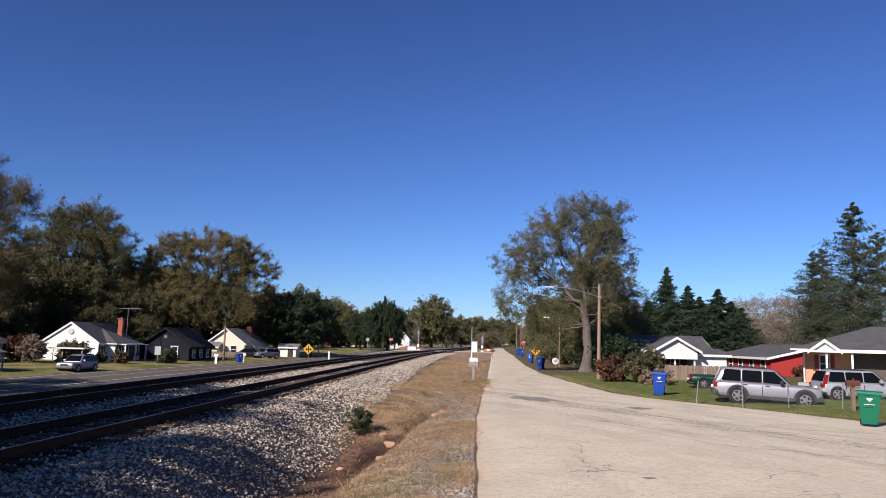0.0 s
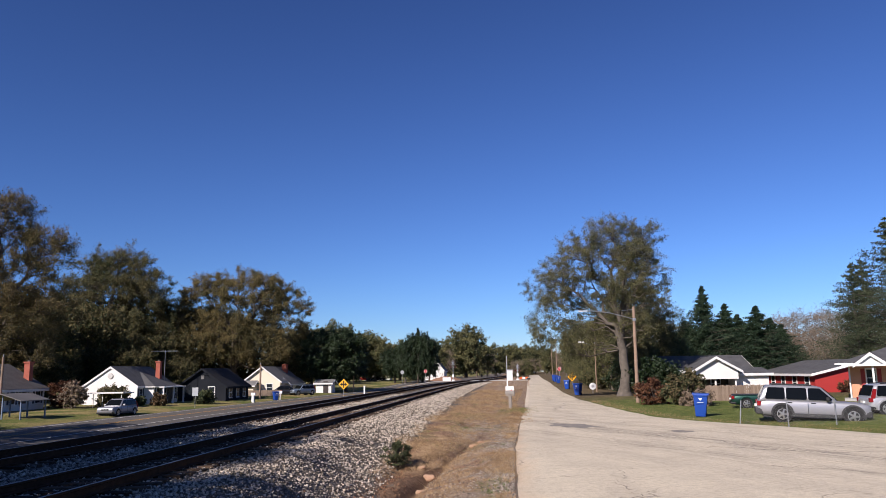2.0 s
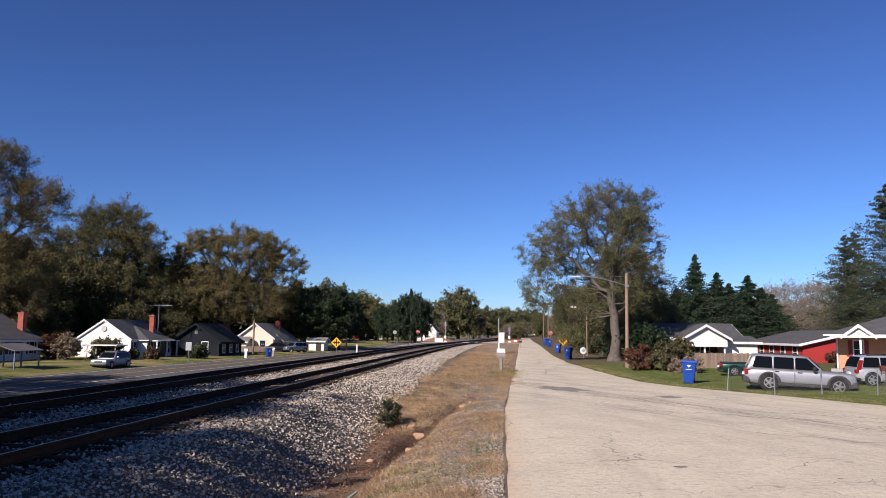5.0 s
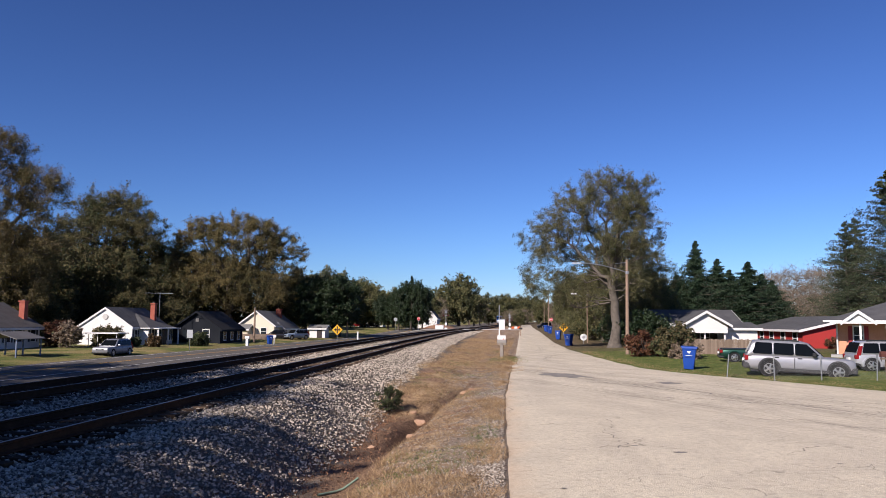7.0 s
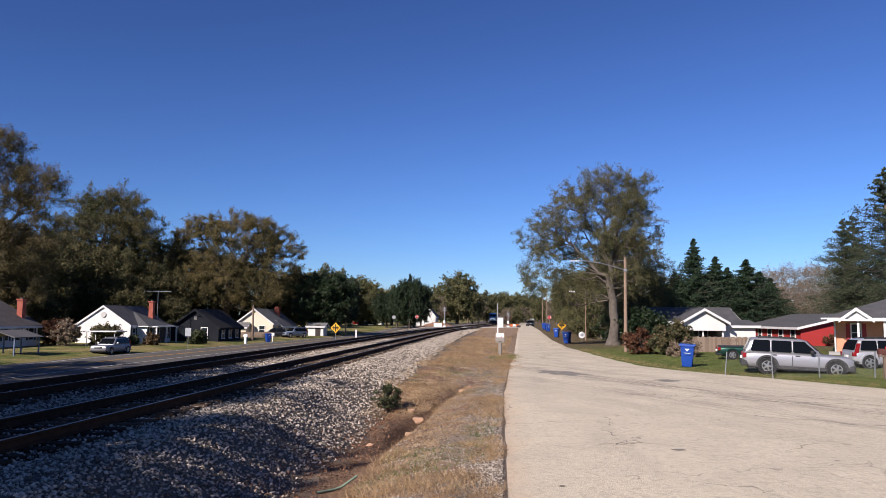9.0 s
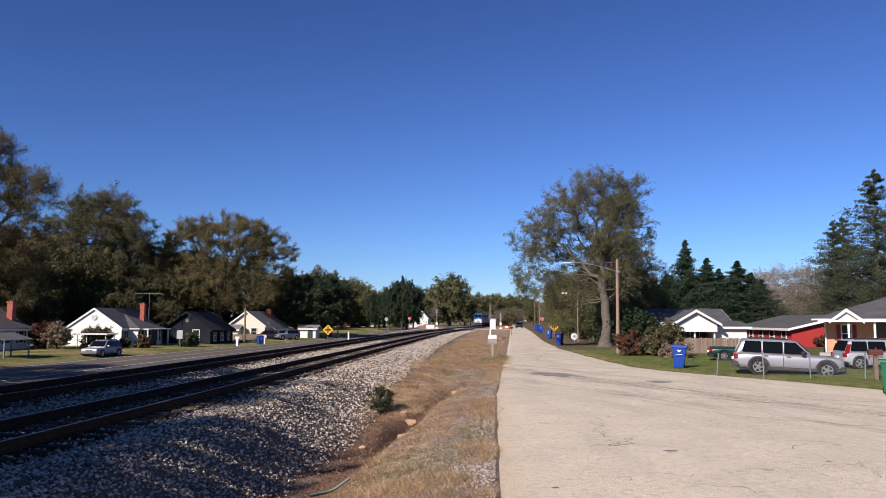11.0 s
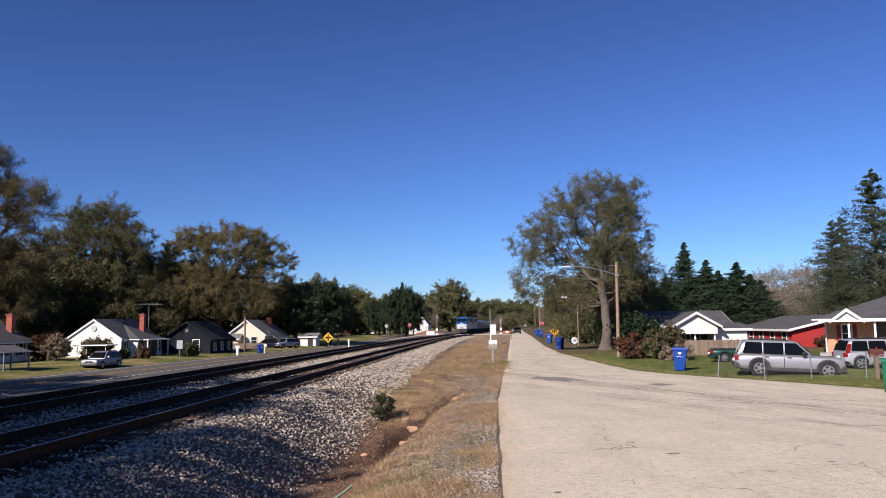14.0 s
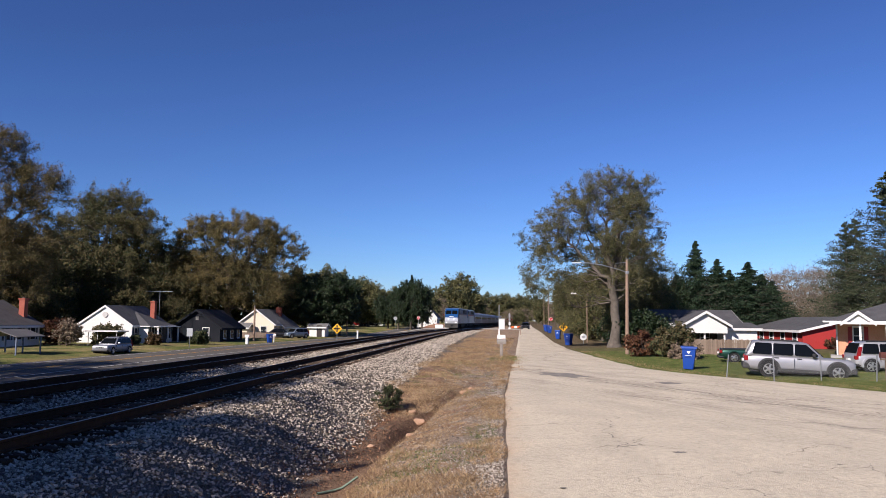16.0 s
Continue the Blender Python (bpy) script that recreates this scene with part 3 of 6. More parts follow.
x = road_left(y) - 0.2 + r.normal(0, 0.5, 170)
tufts("weed_tufts", x, y, 26, 0.18, 0.16, GREEN, "green weeds round the foot of the mailbox", 43, 0.007)
n = 26000
y = 9 + 60 * r.random(n) ** 1.6
x = r.uniform(-3.6, 0.2, n)
ok = (x < road_left(y) - 0.2) & (rough_land(x, y) > -0.45) & (patchy(x, y, 1.9, 9) > 0.58) & (patchy(x, y, 0.5, 10) > 0.35)
x, y = x[ok], y[ok]
blades("green_grass", x, y, r.uniform(0.03, 0.10, len(x)), GREEN, "patches of short green weeds in the dry verge", 0.7, 13, 0.008)
y = 26 + 36 * r.random(46000) ** 1.2
x = road_right(y) + 0.1 + 9 * r.random(46000) ** 1.5
blades("lawn_grass", x, y, r.uniform(0.02, 0.06, len(x)), GREEN, "short green lawn beside the lane", 0.7, 14, 0.012)
y = 24 + 40 * r.random(9000)
x = road_right(y) + 0.15 + np.abs(r.normal(0, 0.45, 9000))
blades("edge_grass", x, y, r.uniform(0.02, 0.06, len(x)), DRY, "dry yellowed grass along the lane edge", 0.8, 15, 0.009)
LITTER = mat("fallen_leaves", (0.09, 0.045, 0.026), (0.27, 0.14, 0.075), 0.9, 12, rough=0.85, spread=0.8)
y = 10 + 14 * r.random(1500)
x = -3.2 - 0.8 * ditch_shift(y) + r.normal(0, 0.42, 1500)
n = len(x)
a = r.normal(0, 0.019, (n, 4, 3)) + np.stack([x, y, rough_land(x, y) + 0.03], -1)[:, None, :]
tagged(mesh_part("leaf_litter", a.reshape(-1, 3).tolist(), np.arange(4 * n).reshape(-1, 4).tolist(), LITTER), "red-brown fallen leaves in the ditch", "leaf litter", kind="stuff")

# ---- trees ----
BARK = mat("grey_brown_bark", (0.075, 0.062, 0.048), (0.18, 0.155, 0.125), 3, 25, rough=0.95, bump=0.03)
DARK_BARK = mat("dark_bark", (0.045, 0.036, 0.028), (0.11, 0.09, 0.07), 3, 25, rough=0.95, bump=0.03)
OAK_LEAF = mat("olive_brown_leaves", (0.050, 0.060, 0.022), (0.23, 0.170, 0.064), 0.22, 1.5, rough=0.7, spread=0.3, leaf=0.3)
PECAN_LEAF = mat("olive_green_leaves", (0.048, 0.066, 0.025), (0.21, 0.185, 0.078), 0.3, 1.5, rough=0.7, spread=0.35, leaf=0.35)
# darker copy of the leaf greens, woodland shade mixed into the colour
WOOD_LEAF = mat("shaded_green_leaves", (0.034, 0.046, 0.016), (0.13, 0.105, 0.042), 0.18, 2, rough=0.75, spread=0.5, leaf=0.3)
TALL_LEAF = mat("dark_olive_leaves", (0.042, 0.060, 0.023), (0.18, 0.145, 0.058), 0.16, 1.2, rough=0.7, spread=0.3, leaf=0.3)
RUST_LEAF = mat("rust_tinged_leaves", (0.050, 0.056, 0.021), (0.19, 0.135, 0.052), 0.2, 1.4, rough=0.7, spread=0.3, leaf=0.3)
HOLLY_LEAF = mat("glossy_dark_leaves", (0.009, 0.020, 0.006), (0.028, 0.045, 0.016), 0.4, 5, rough=0.5, spread=0.6, leaf=0.1)
SPRUCE_LEAF = mat("blue_green_needles", (0.010, 0.026, 0.012), (0.038, 0.062, 0.028), 0.4, 5, rough=0.7, spread=0.6, leaf=0.1)
PINE_LEAF = mat("grey_green_needles", (0.022, 0.036, 0.016), (0.075, 0.085, 0.04), 0.4, 5, rough=0.7, spread=0.6, leaf=0.15)
TWIG = mat("bare_twigs", (0.13, 0.095, 0.065), (0.26, 0.20, 0.14), 0.5, 6, rough=0.9, spread=0.6)
RED_LEAF = mat("russet_leaves", (0.06, 0.022, 0.012), (0.18, 0.085, 0.04), 0.8, 6, rough=0.75, spread=0.6, leaf=0.25)


def cards(centres, size, rg, slim=0.55, up=None):
    """Small uneven four-cornered leaves at the given places."""
    n = len(centres)
    a = rg.normal(size=(n, 3))
    if up is not None:
        a[:, 2] *= up
    a /= np.linalg.norm(a, axis=1)[:, None]
    b = np.cross(a, rg.normal(size=(n, 3)))
    b /= np.linalg.norm(b, axis=1)[:, None] + 1e-9
    s = (np.asarray(size) * rg.uniform(0.6, 1.4, n))[:, None]
    c = np.asarray(centres)
    bow = np.cross(a, b) * s * 0.2
    v = np.stack([c - a * s, c - b * s * slim + bow, c + a * s, c + b * s * slim + bow], 1).reshape(-1, 3)
    return v, np.arange(4 * n).reshape(-1, 4)


def broadleaf(name, seed, height, trunk_r, lobes, clumps, leaves, leaf, leaf_mat, bark, label, category="tree", fork=0.3, sigma=0.7, shell=0.45, slim=0.55, twigs=5, limb=1.0, vase=False):
    """lobes: (x, y, z, rx, ry, rz) of the crown, in metres over the foot of the trunk. vase: the trunk splits into rising limbs, one to a lobe."""
    rg = np.random.default_rng(seed)
    L_ = np.array(lobes, float)
    vol = (L_[:, 3] * L_[:, 4] * L_[:, 5]) ** 0.8
    pick = rg.choice(len(lobes), clumps, p=vol / vol.sum())
    d = rg.normal(size=(clumps, 3))
    d /= np.linalg.norm(d, axis=1)[:, None]
    cents = L_[pick, :3] + d * L_[pick, 3:] * (shell + (1 - shell) * rg.random((clumps, 1)) ** 0.6)
    heart = np.average(L_[:, :3], axis=0, weights=vol)
    order = np.argsort(cents[:, 2] + 0.7 * np.hypot(cents[:, 0], cents[:, 1]))
    cents = cents[order]
    v, f = [], []
    P, R = np.zeros((clumps * 3 + 400, 3)), np.zeros(clumps * 3 + 400)
    count = 0

    def add(pts, radii, n=6):
        a, b = tube(pts, radii, n)
        o = len(v)
        v.extend(a)
        f.extend([tuple(o + q for q in z) for z in b])

    wob = rg.normal(0, trunk_r * 0.35, (7, 2))
    top = height * (fork * 1.25 if vase else 0.82)
    trunk = [np.array((wob[i, 0] * (i > 0), wob[i, 1] * (i > 0), top * i / 6)) for i in range(7)]
    tr = [trunk_r * (1.35 if i == 0 else 1.0 if i == 1 else 1 - (0.04 if vase else 0.145) * i) for i in range(7)]
    add(trunk, tr, 10)
    add([trunk[0] - (0, 0, 0.3), trunk[0] + (0, 0, 0.25), trunk[0] + (0, 0, 0.7)], [trunk_r * 1.9, trunk_r * 1.45, trunk_r * 1.1], 10)
    for p, q in zip(trunk, tr):
        if p[2] > height * fork * 0.7:
            P[count], R[count] = p, q
            count += 1
    if vase:
        for l in L_:
            if l[2] + l[5] * 0.45 < top + 0.18 * height:
                continue
            start = trunk[rg.integers(3, 7)]
            end = l[:3] + (0, 0, l[5] * 0.45)
            r0 = trunk_r * rg.uniform(0.42, 0.62)
            pts = []
            for u in np.linspace(0, 1, 9):
                q = start + (end - start) * np.array((u ** 1.25, u ** 1.25, u ** 0.85))
                pts.append(q + rg.normal(0, 0.16, 3) * (0 < u < 1) * (1 + u))
            rr = [max(0.04, r0 * (1 - 0.8 * i / 8)) for i in range(9)]
            add(pts, rr, 7)
            for q, k in list(zip(pts, rr))[2:]:
                P[count], R[count] = q, k
                count += 1
    ends = []
    for c in cents:
        away = P[:count] - c
        cost = np.linalg.norm(away, axis=1) + 1.8 * np.maximum(0.0, away[:, 2] + 0.25 * np.hypot(away[:, 0], away[:, 1])) + 0.10 / (R[:count] + 0.02)
        i = int(np.argmin(cost))
        p, r0 = P[i].copy(), R[i]
        d = c - p
        L = np.linalg.norm(d)
        r1 = min(r0 * 0.75, (0.022 + 0.016 * L) * limb)
        k1 = p + d * 0.35 + rg.normal(0, 0.07 * L, 3) + (0, 0, 0.03 * L)
        k2 = p + d * 0.7 + rg.normal(0, 0.07 * L, 3) + (0, 0, 0.05 * L)
        add([p, k1, k2, c], [r1, r1 * 0.8, r1 * 0.55, r1 * 0.28], 4)
        for q, k in ((k1, r1 * 0.8), (k2, r1 * 0.55), (c, r1 * 0.3)):
            P[count], R[count] = q, k
            count += 1
        out = c - heart
        out /= np.linalg.norm(out) + 1e-6
        for _ in range(twigs):
            w = out * 0.55 + rg.normal(0, 0.62, 3) + (0, 0, 0.10)
            e = c + w / np.linalg.norm(w) * sigma * rg.uniform(0.8, 2.1)
            ends.append((c, e))
            add([c, (c + e) / 2 + rg.normal(0, 0.06 * sigma, 3), e], [max(0.010, r1 * 0.26), 0.011, 0.006], 3)
    ob = thing(name, Matrix(), label, category)
    mesh_part("trunk", v, f, bark, ob, smooth=True)
    A, B = np.array([q[0] for q in ends]), np.array([q[1] for q in ends])
    dense = rg.random(len(ends)) ** 0.7 + 0.15
    k = rg.choice(len(ends), leaves, p=dense / dense.sum())
    u = rg.uniform(0.12, 1.08, leaves)[:, None]
    pts = A[k] + (B[k] - A[k]) * u + rg.normal(0, 0.26 * sigma, (leaves, 3)) * (1, 1, 0.8)
    pts[:, 2] = np.maximum(pts[:, 2], 0.12)
    vv, ff = cards(pts, leaf, rg, slim)
    mesh_part("crown", vv.tolist(), ff.tolist(), leaf_mat, ob)
    return ob


def conifer(name, seed, height, radius, base, leaf_mat, label, levels=26, ring=8, per=26, leaf=0.16, droop=0.25, gaps=0.1, bark=None, taper=1.0):
    rg = np.random.default_rng(seed)
    v, f = tube([(0, 0, -0.2), (0, 0, height * 0.5), (0, 0, height)], [0.018 * height, 0.010 * height, 0.015], 7)
    pts = []
    for i in range(levels):
        u = (i + rg.random()) / levels
        z = base + (height - base) * u
        R = radius * (1 - u) ** 0.85 * rg.uniform(0.8, 1.12) + 0.12
        for j in range(ring):
            if rg.random() < gaps + 0.5 * (i / levels) ** 2:
                continue
            w = 2 * math.pi * rg.random()
            u = min(0.985, max(0.0, (i + rg.uniform(-0.1, 0.95)) / levels))
            z = base + (height - base) * u
            R = radius * (1 - u) ** taper * rg.uniform(0.75, 1.15) + 0.06
            L = R * rg.choice((0.45, 0.8, 1.0, 1.3))
            e = np.array((math.cos(w) * L, math.sin(w) * L, z - droop * L + 0.12 * L))
            a, b = tube([(0, 0, z), (e + (0, 0, z)) * 0.5 - (0, 0, 0.04 * L), e], [0.014 + 0.008 * L, 0.01 + 0.004 * L, 0.008], 3)
            o = len(v)
            v.extend(a)
            f.extend([tuple(o + q for q in t) for t in b])
            s = rg.random(per) ** 0.7
            q = np.array((0, 0, z)) + (e - (0, 0, z)) * s[:, None]
            q = q + rg.normal(0, 0.03 + 0.065 * L, (per, 3)) * (1, 1, 0.75)
            pts.append(q)
    pts.append(np.stack([rg.normal(0, 0.08, 30), rg.normal(0, 0.08, 30), height - rg.random(30) * 0.8], -1))
    pts = np.concatenate(pts)
    ob = thing(name, Matrix(), label, "tree")
    mesh_part("trunk", v, f, bark or DARK_BARK, ob)
    vv, ff = cards(pts, leaf, rg, 0.35)
    mesh_part("crown", vv.tolist(), ff.tolist(), leaf_mat, ob)
    return ob


def plant(ob, x, y, turn=0, s=1.0, sink=0.05, sz=None):
    ob.matrix_world = Matrix.Translation((x, y, gz(x, y) - sink)) @ pose(0, 0, 0, 0, 0, turn) @ Matrix.Diagonal((s, s, sz or s, 1))
    return ob


def again(ob, x, y, turn=0, s=1.0, sink=0.05, sz=None):
    keep = ob.scale.copy()
    ob.scale = (1, 1, 1)
    c = copy_thing(ob, Matrix())
    ob.scale = keep
    return plant(c, x, y, turn, s, sink, sz)


# the spreading oak among the houses
oak = broadleaf("oak_tree", 21, 18.5, 0.62, [(0, 0, 12.0, 6.4, 6, 5.0), (-8.2, -1, 9.0, 4.0, 4.6, 4.2), (-4.6, -2, 6.0, 4.4, 4.5, 3.0), (6.6, 1, 9.8, 3.6, 4.6, 4.6), (4.6, -2, 6.2, 4.2, 4, 2.8), (0, -3, 7.6, 5.0, 4.5, 3.4), (4.0, 0, 13.4, 3.6, 4, 3.2), (-4.4, 0, 12.9, 3.6, 4, 3.3)],
    820, 170000, 0.084, OAK_LEAF, DARK_BARK, "broad oak with olive-brown autumn leaves beside a dark house", sigma=0.62, fork=0.2, limb=1.1, vase=True)
plant(oak, -48.8, 132.5, 0, 1.31)
# taller trees behind the white house and the house beside it
tall = broadleaf("oak_tree", 22, 21.5, 0.6, [(0, 0, 13.5, 5.6, 6, 6.2), (-5.6, 0, 10.4, 4.2, 5, 5.4), (4.8, 0, 10.4, 3.9, 5, 5.4), (1, 0, 17.2, 4.6, 4, 4.0), (-2.5, 0, 6.2, 5, 5, 3.4), (-4.2, 0, 15.8, 3.4, 4, 3.4), (4.6, 0, 15.2, 3.4, 4, 3.4), (3.4, 0, 5.4, 4.4, 5, 3.0)],
    720, 140000, 0.095, TALL_LEAF, DARK_BARK, "tall oak with thinning olive and rust leaves behind houses", sigma=0.75, fork=0.22, limb=1.0, vase=True)
plant(tall, -68.4, 125, 0, 1.23)
high = broadleaf("oak_tree", 23, 24, 0.6, [(0, 0, 15, 5.6, 6, 6.4), (4, 0, 11.5, 4, 4, 4.4), (5.2, 0, 16.8, 3.4, 3, 2.6), (-4.5, 0, 14, 4.5, 5, 6), (0, 0, 21, 4, 4, 3.0), (2.6, 0, 6.6, 4.4, 4, 3.4), (-3, 0, 6.6, 4.4, 4, 3.4)],
    680, 130000, 0.088, RUST_LEAF, DARK_BARK, "very tall oak with rust-tinged leaves at the edge of the yards", sigma=0.8, fork=0.2, limb=1.2, vase=True)
plant(high, -58.9, 82, 0, 1.03)
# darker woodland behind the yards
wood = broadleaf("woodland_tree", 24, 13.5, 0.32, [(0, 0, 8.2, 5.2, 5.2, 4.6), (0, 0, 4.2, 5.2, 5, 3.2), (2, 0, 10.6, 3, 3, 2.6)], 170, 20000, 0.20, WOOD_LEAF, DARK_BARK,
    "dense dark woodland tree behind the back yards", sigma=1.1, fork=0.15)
wood["group"] = "woodland behind the houses"
plant(wood, -64, 110)
for i, (x, y, s) in enumerate(((-69, 104, 1.1), (-64, 98, 0.95), (-76, 100, 1.25), (-62, 119, 0.8), (-57, 124, 0.8), (-60, 90, 0.72), (-70, 90, 0.9), (-55, 108, 0.55),
        (-80, 115, 1.3), (-68, 125, 1.3), (-60, 138, 1.2), (-52, 146, 1.15), (-66, 78, 0.8), (-74, 84, 1.0), (-44, 152, 1.0), (-90, 105, 1.4), (-84, 92, 1.3), (-50, 112, 0.45))):
    again(wood, x, y, 47 * i, s)
holly = broadleaf("holly_tree", 25, 10.8, 0.3, [(-1.8, 0, 6.2, 3.2, 3.2, 3.9), (1.8, 0, 6.7, 3.2, 3.2, 3.9), (0, 0, 4.4, 4.2, 4, 2.2)], 170, 24000, 0.17, HOLLY_LEAF, DARK_BARK,
    "dense dark evergreen tree beside the street", sigma=0.75, fork=0.12)
plant(holly, -32.6, 138.5, 0, 1.1)
again(holly, -30.8, 142, 80, 1.07)
dark = conifer("cedar_tree", 26, 12.5, 5.0, 0.8, HOLLY_LEAF, "dark evergreen cedar by the street corner", 26, 10, 30, 0.3, 0.0, 0.05)
plant(dark, -24.4, 206, 0, 1.0, 0.05, 1.2)
for i, (x, y, w, sz) in enumerate(((-24.2, 203, 0.82, 1.28), (-21.2, 204, 0.72, 1.12), (-28.0, 206, 0.85, 1.06), (-31.2, 208, 0.8, 0.88), (-24.5, 217, 0.95, 1.0))):
    again(holly, x, y, 60 * i, w, 0.05, sz)
farwood = broadleaf("roadside_tree", 27, 15, 0.4, [(0, 0, 9, 6, 6, 5.6), (-3, 0, 5, 5, 5, 3.4), (3.5, 0, 5.5, 4.4, 5, 4)], 210, 20000, 0.30, PECAN_LEAF, DARK_BARK, "olive-green tree beside the railway", sigma=1.1, fork=0.15)
farwood["group"] = "trees along the railway"
plant(farwood, -16.5, 300, 0, 1.36)
for i, (x, y, s) in enumerate(((-31, 306, 1.0), (-24, 340, 1.1), (-15.5, 380, 1.05), (-14.5, 420, 1.15), (-26, 262, 0.8), (-38, 265, 0.9), (-50, 190, 0.9), (-52, 225, 1.2), (-41, 232, 0.95), (-46, 246, 1.05), (-36, 252, 0.85), (-56, 200, 1.0), (-6, 402, 1.1), (2, 462, 1.2), (5, 545, 1.4), (14, 600, 1.5), (24, 660, 1.6), (36, 730, 1.7),
        (3.0, 266, 0.36), (4.4, 290, 0.42), (6.6, 318, 0.45), (8.4, 350, 0.5), (24, 420, 0.9), (30, 330, 0.95), (36, 300, 0.9), (40, 380, 1.1), (46, 340, 1.1), (50, 290, 1.0), (62, 260, 1.1), (70, 420, 1.4), (78, 300, 1.2), (56, 700, 1.6), (80, 720, 1.6))):
    again(farwood, x, y, 70 * i, s)
bare = broadleaf("bare_tree", 28, 11, 0.26, [(0, 0, 7, 4.4, 4.4, 3.8), (0, 0, 4.5, 3.4, 3.4, 2.4)], 170, 9000, 0.2, TWIG, BARK, "leafless grey-brown tree with fine bare twigs", sigma=0.8, fork=0.2, slim=0.1, twigs=8, vase=True)
bare["group"] = "leafless trees"
plant(bare, 45.5, 118)
for i, (x, y, s) in enumerate(((41.5, 122, 0.92), (50, 120, 0.98), (54, 126, 1.05), (47, 128, 1.0), (36, 126, 0.8), (59, 118, 1.0), (-9.5, 352, 1.0), (-11, 318, 1.05), (2.4, 258, 0.5), (3.4, 276, 0.55), (5.0, 300, 0.6), (6.4, 330, 0.65), (9.4, 365, 0.7), (13, 405, 0.8), (22, 440, 1.0), (-24, 286, 1.0), (40, 112, 0.7), (44, 108, 0.72), (22, 118, 0.95), (17.5, 112, 0.9), (20, 260, 1.0))):
    again(bare, x, y, 50 * i, s)

# the big open tree by the lane
pecan = broadleaf("pecan_tree", 31, 16.9, 0.47, [(-0.6, 0, 14.2, 3.4, 3.6, 2.6), (-3.6, 0, 12.6, 3.0, 3.2, 2.5), (1.7, 0, 13.8, 2.5, 2.8, 2.5), (-6.2, 0, 10.0, 2.8, 3, 2.6), (-2.4, 1, 9.6, 3.0, 3, 2.6), (2.6, 0, 10.0, 2.1, 3, 2.6), (0.6, -1, 10.8, 2.6, 2.6, 2.6), (-6.6, 0, 6.2, 2.2, 2.8, 1.8), (-3.6, 1, 5.8, 2.8, 3, 2.2), (1.9, 1, 6.6, 2.3, 3, 2.2), (0, 1, 7.2, 2.8, 2.6, 2.2)],
    760, 108000, 0.066, PECAN_LEAF, mat("brown_limb_bark", (0.055, 0.046, 0.037), (0.15, 0.128, 0.104), 3, 25, rough=0.95, bump=0.03), "tall open tree with sparse olive leaves and pale trunk", sigma=0.5, fork=0.3, shell=0.3, twigs=5, limb=1.1, slim=0.45, vase=True)
plant(pecan, 10.6, 70.7)
side = broadleaf("roadside_tree", 32, 9.5, 0.24, [(0, 0, 6, 3.2, 3.2, 3.2), (0, 0, 3.2, 3, 3, 2.4)], 150, 18000, 0.10, PECAN_LEAF, BARK, "leafy olive-green tree beside the lane", sigma=0.6, fork=0.2)
side["group"] = "trees along the lane"
plant(side, 12.4, 92)
for i, (x, y, s) in enumerate(((11.8, 100, 0.8), (12.8, 112, 0.95), (13.0, 131, 1.05), (14.2, 149, 1.1), (14.2, 104, 1.0), (12.2, 118, 0.95), (14.6, 128, 1.1), (13.4, 142, 1.05), (15.5, 158, 1.15), (17.5, 176, 1.2), (19, 196, 1.25), (21, 222, 1.3), (15.5, 84, 0.85), (19, 96, 0.9), (13.2, 80, 0.72), (11.4, 104, 0.66), (24, 250, 1.3), (18.5, 146, 1.2), (22, 170, 1.3))):
    again(side, x, y, 55 * i, s)

spruce = conifer("spruce_tree", 33, 11.4, 4.2, 0.3, SPRUCE_LEAF, "dark pointed spruce behind the white house", 36, 20, 50, 0.12, 0.06, 0.05, None, 1.0)
spruce["group"] = "evergreens behind the houses"
plant(spruce, 24.2, 94.4, 0, 1.1)
for i, (x, y, s, sz) in enumerate(((24.4, 86, 0.98, 0.82), (27.6, 85.5, 1.05, 0.79), (26.0, 87, 1.0, 0.72), (29.6, 87, 0.95, 0.68), (17.2, 83, 0.8, 0.62), (18.6, 84, 0.85, 0.54), (16.0, 79, 0.8, 0.46), (23.0, 88, 1.1, 0.66), (31, 88, 1.0, 0.62), (19.9, 86, 0.9, 0.66), (14.8, 77, 0.7, 0.40))):
    again(spruce, x * 1.11, y * 1.11, 40 * i, s * 1.28, 0.05, sz * 1.11)
pine = conifer("pine_tree", 34, 17.0, 6.6, 1.0, PINE_LEAF, "tall open grey-green pine behind the brick house", 30, 14, 100, 0.12, -0.04, 0.2, BARK, 0.75)
plant(pine, 45.9, 91.5, 0, 1.22)
again(pine, 42.1, 94.2, 130, 0.88)
again(pine, 50.6, 95.2, 40, 1.04)
again(pine, 47.1, 102.5, 210, 0.97)
# unseen trees added to the side so that shade falls over tracks and street
for i, (x, y, s) in enumerate(((-24.5, -6.5, 1.9), (-25.5, 2.5, 2.2), (-29.5, 12, 2.2), (-38, 22, 2.1), (-45, 27, 2.0), (-37.5, 9, 2.1))):
    again(side, x, y, 80 * i, s)
again(pecan, -19.6, -4.8, 200, 0.84)
again(holly, -21.2, -12.5, 100, 1.2)
again(holly, -17.7, -1.6, 160, 1.15)
again(holly, -16.9, -2.2, 60, 0.62, 0.05, 1.3)
again(pecan, -22.4, 2.2, 250, 1.0)
again(tall, -24.0, -2.5, 120, 0.95)
# in view, behind the big open tree by the lane
again(pecan, 13.8, 85, 140, 0.74)

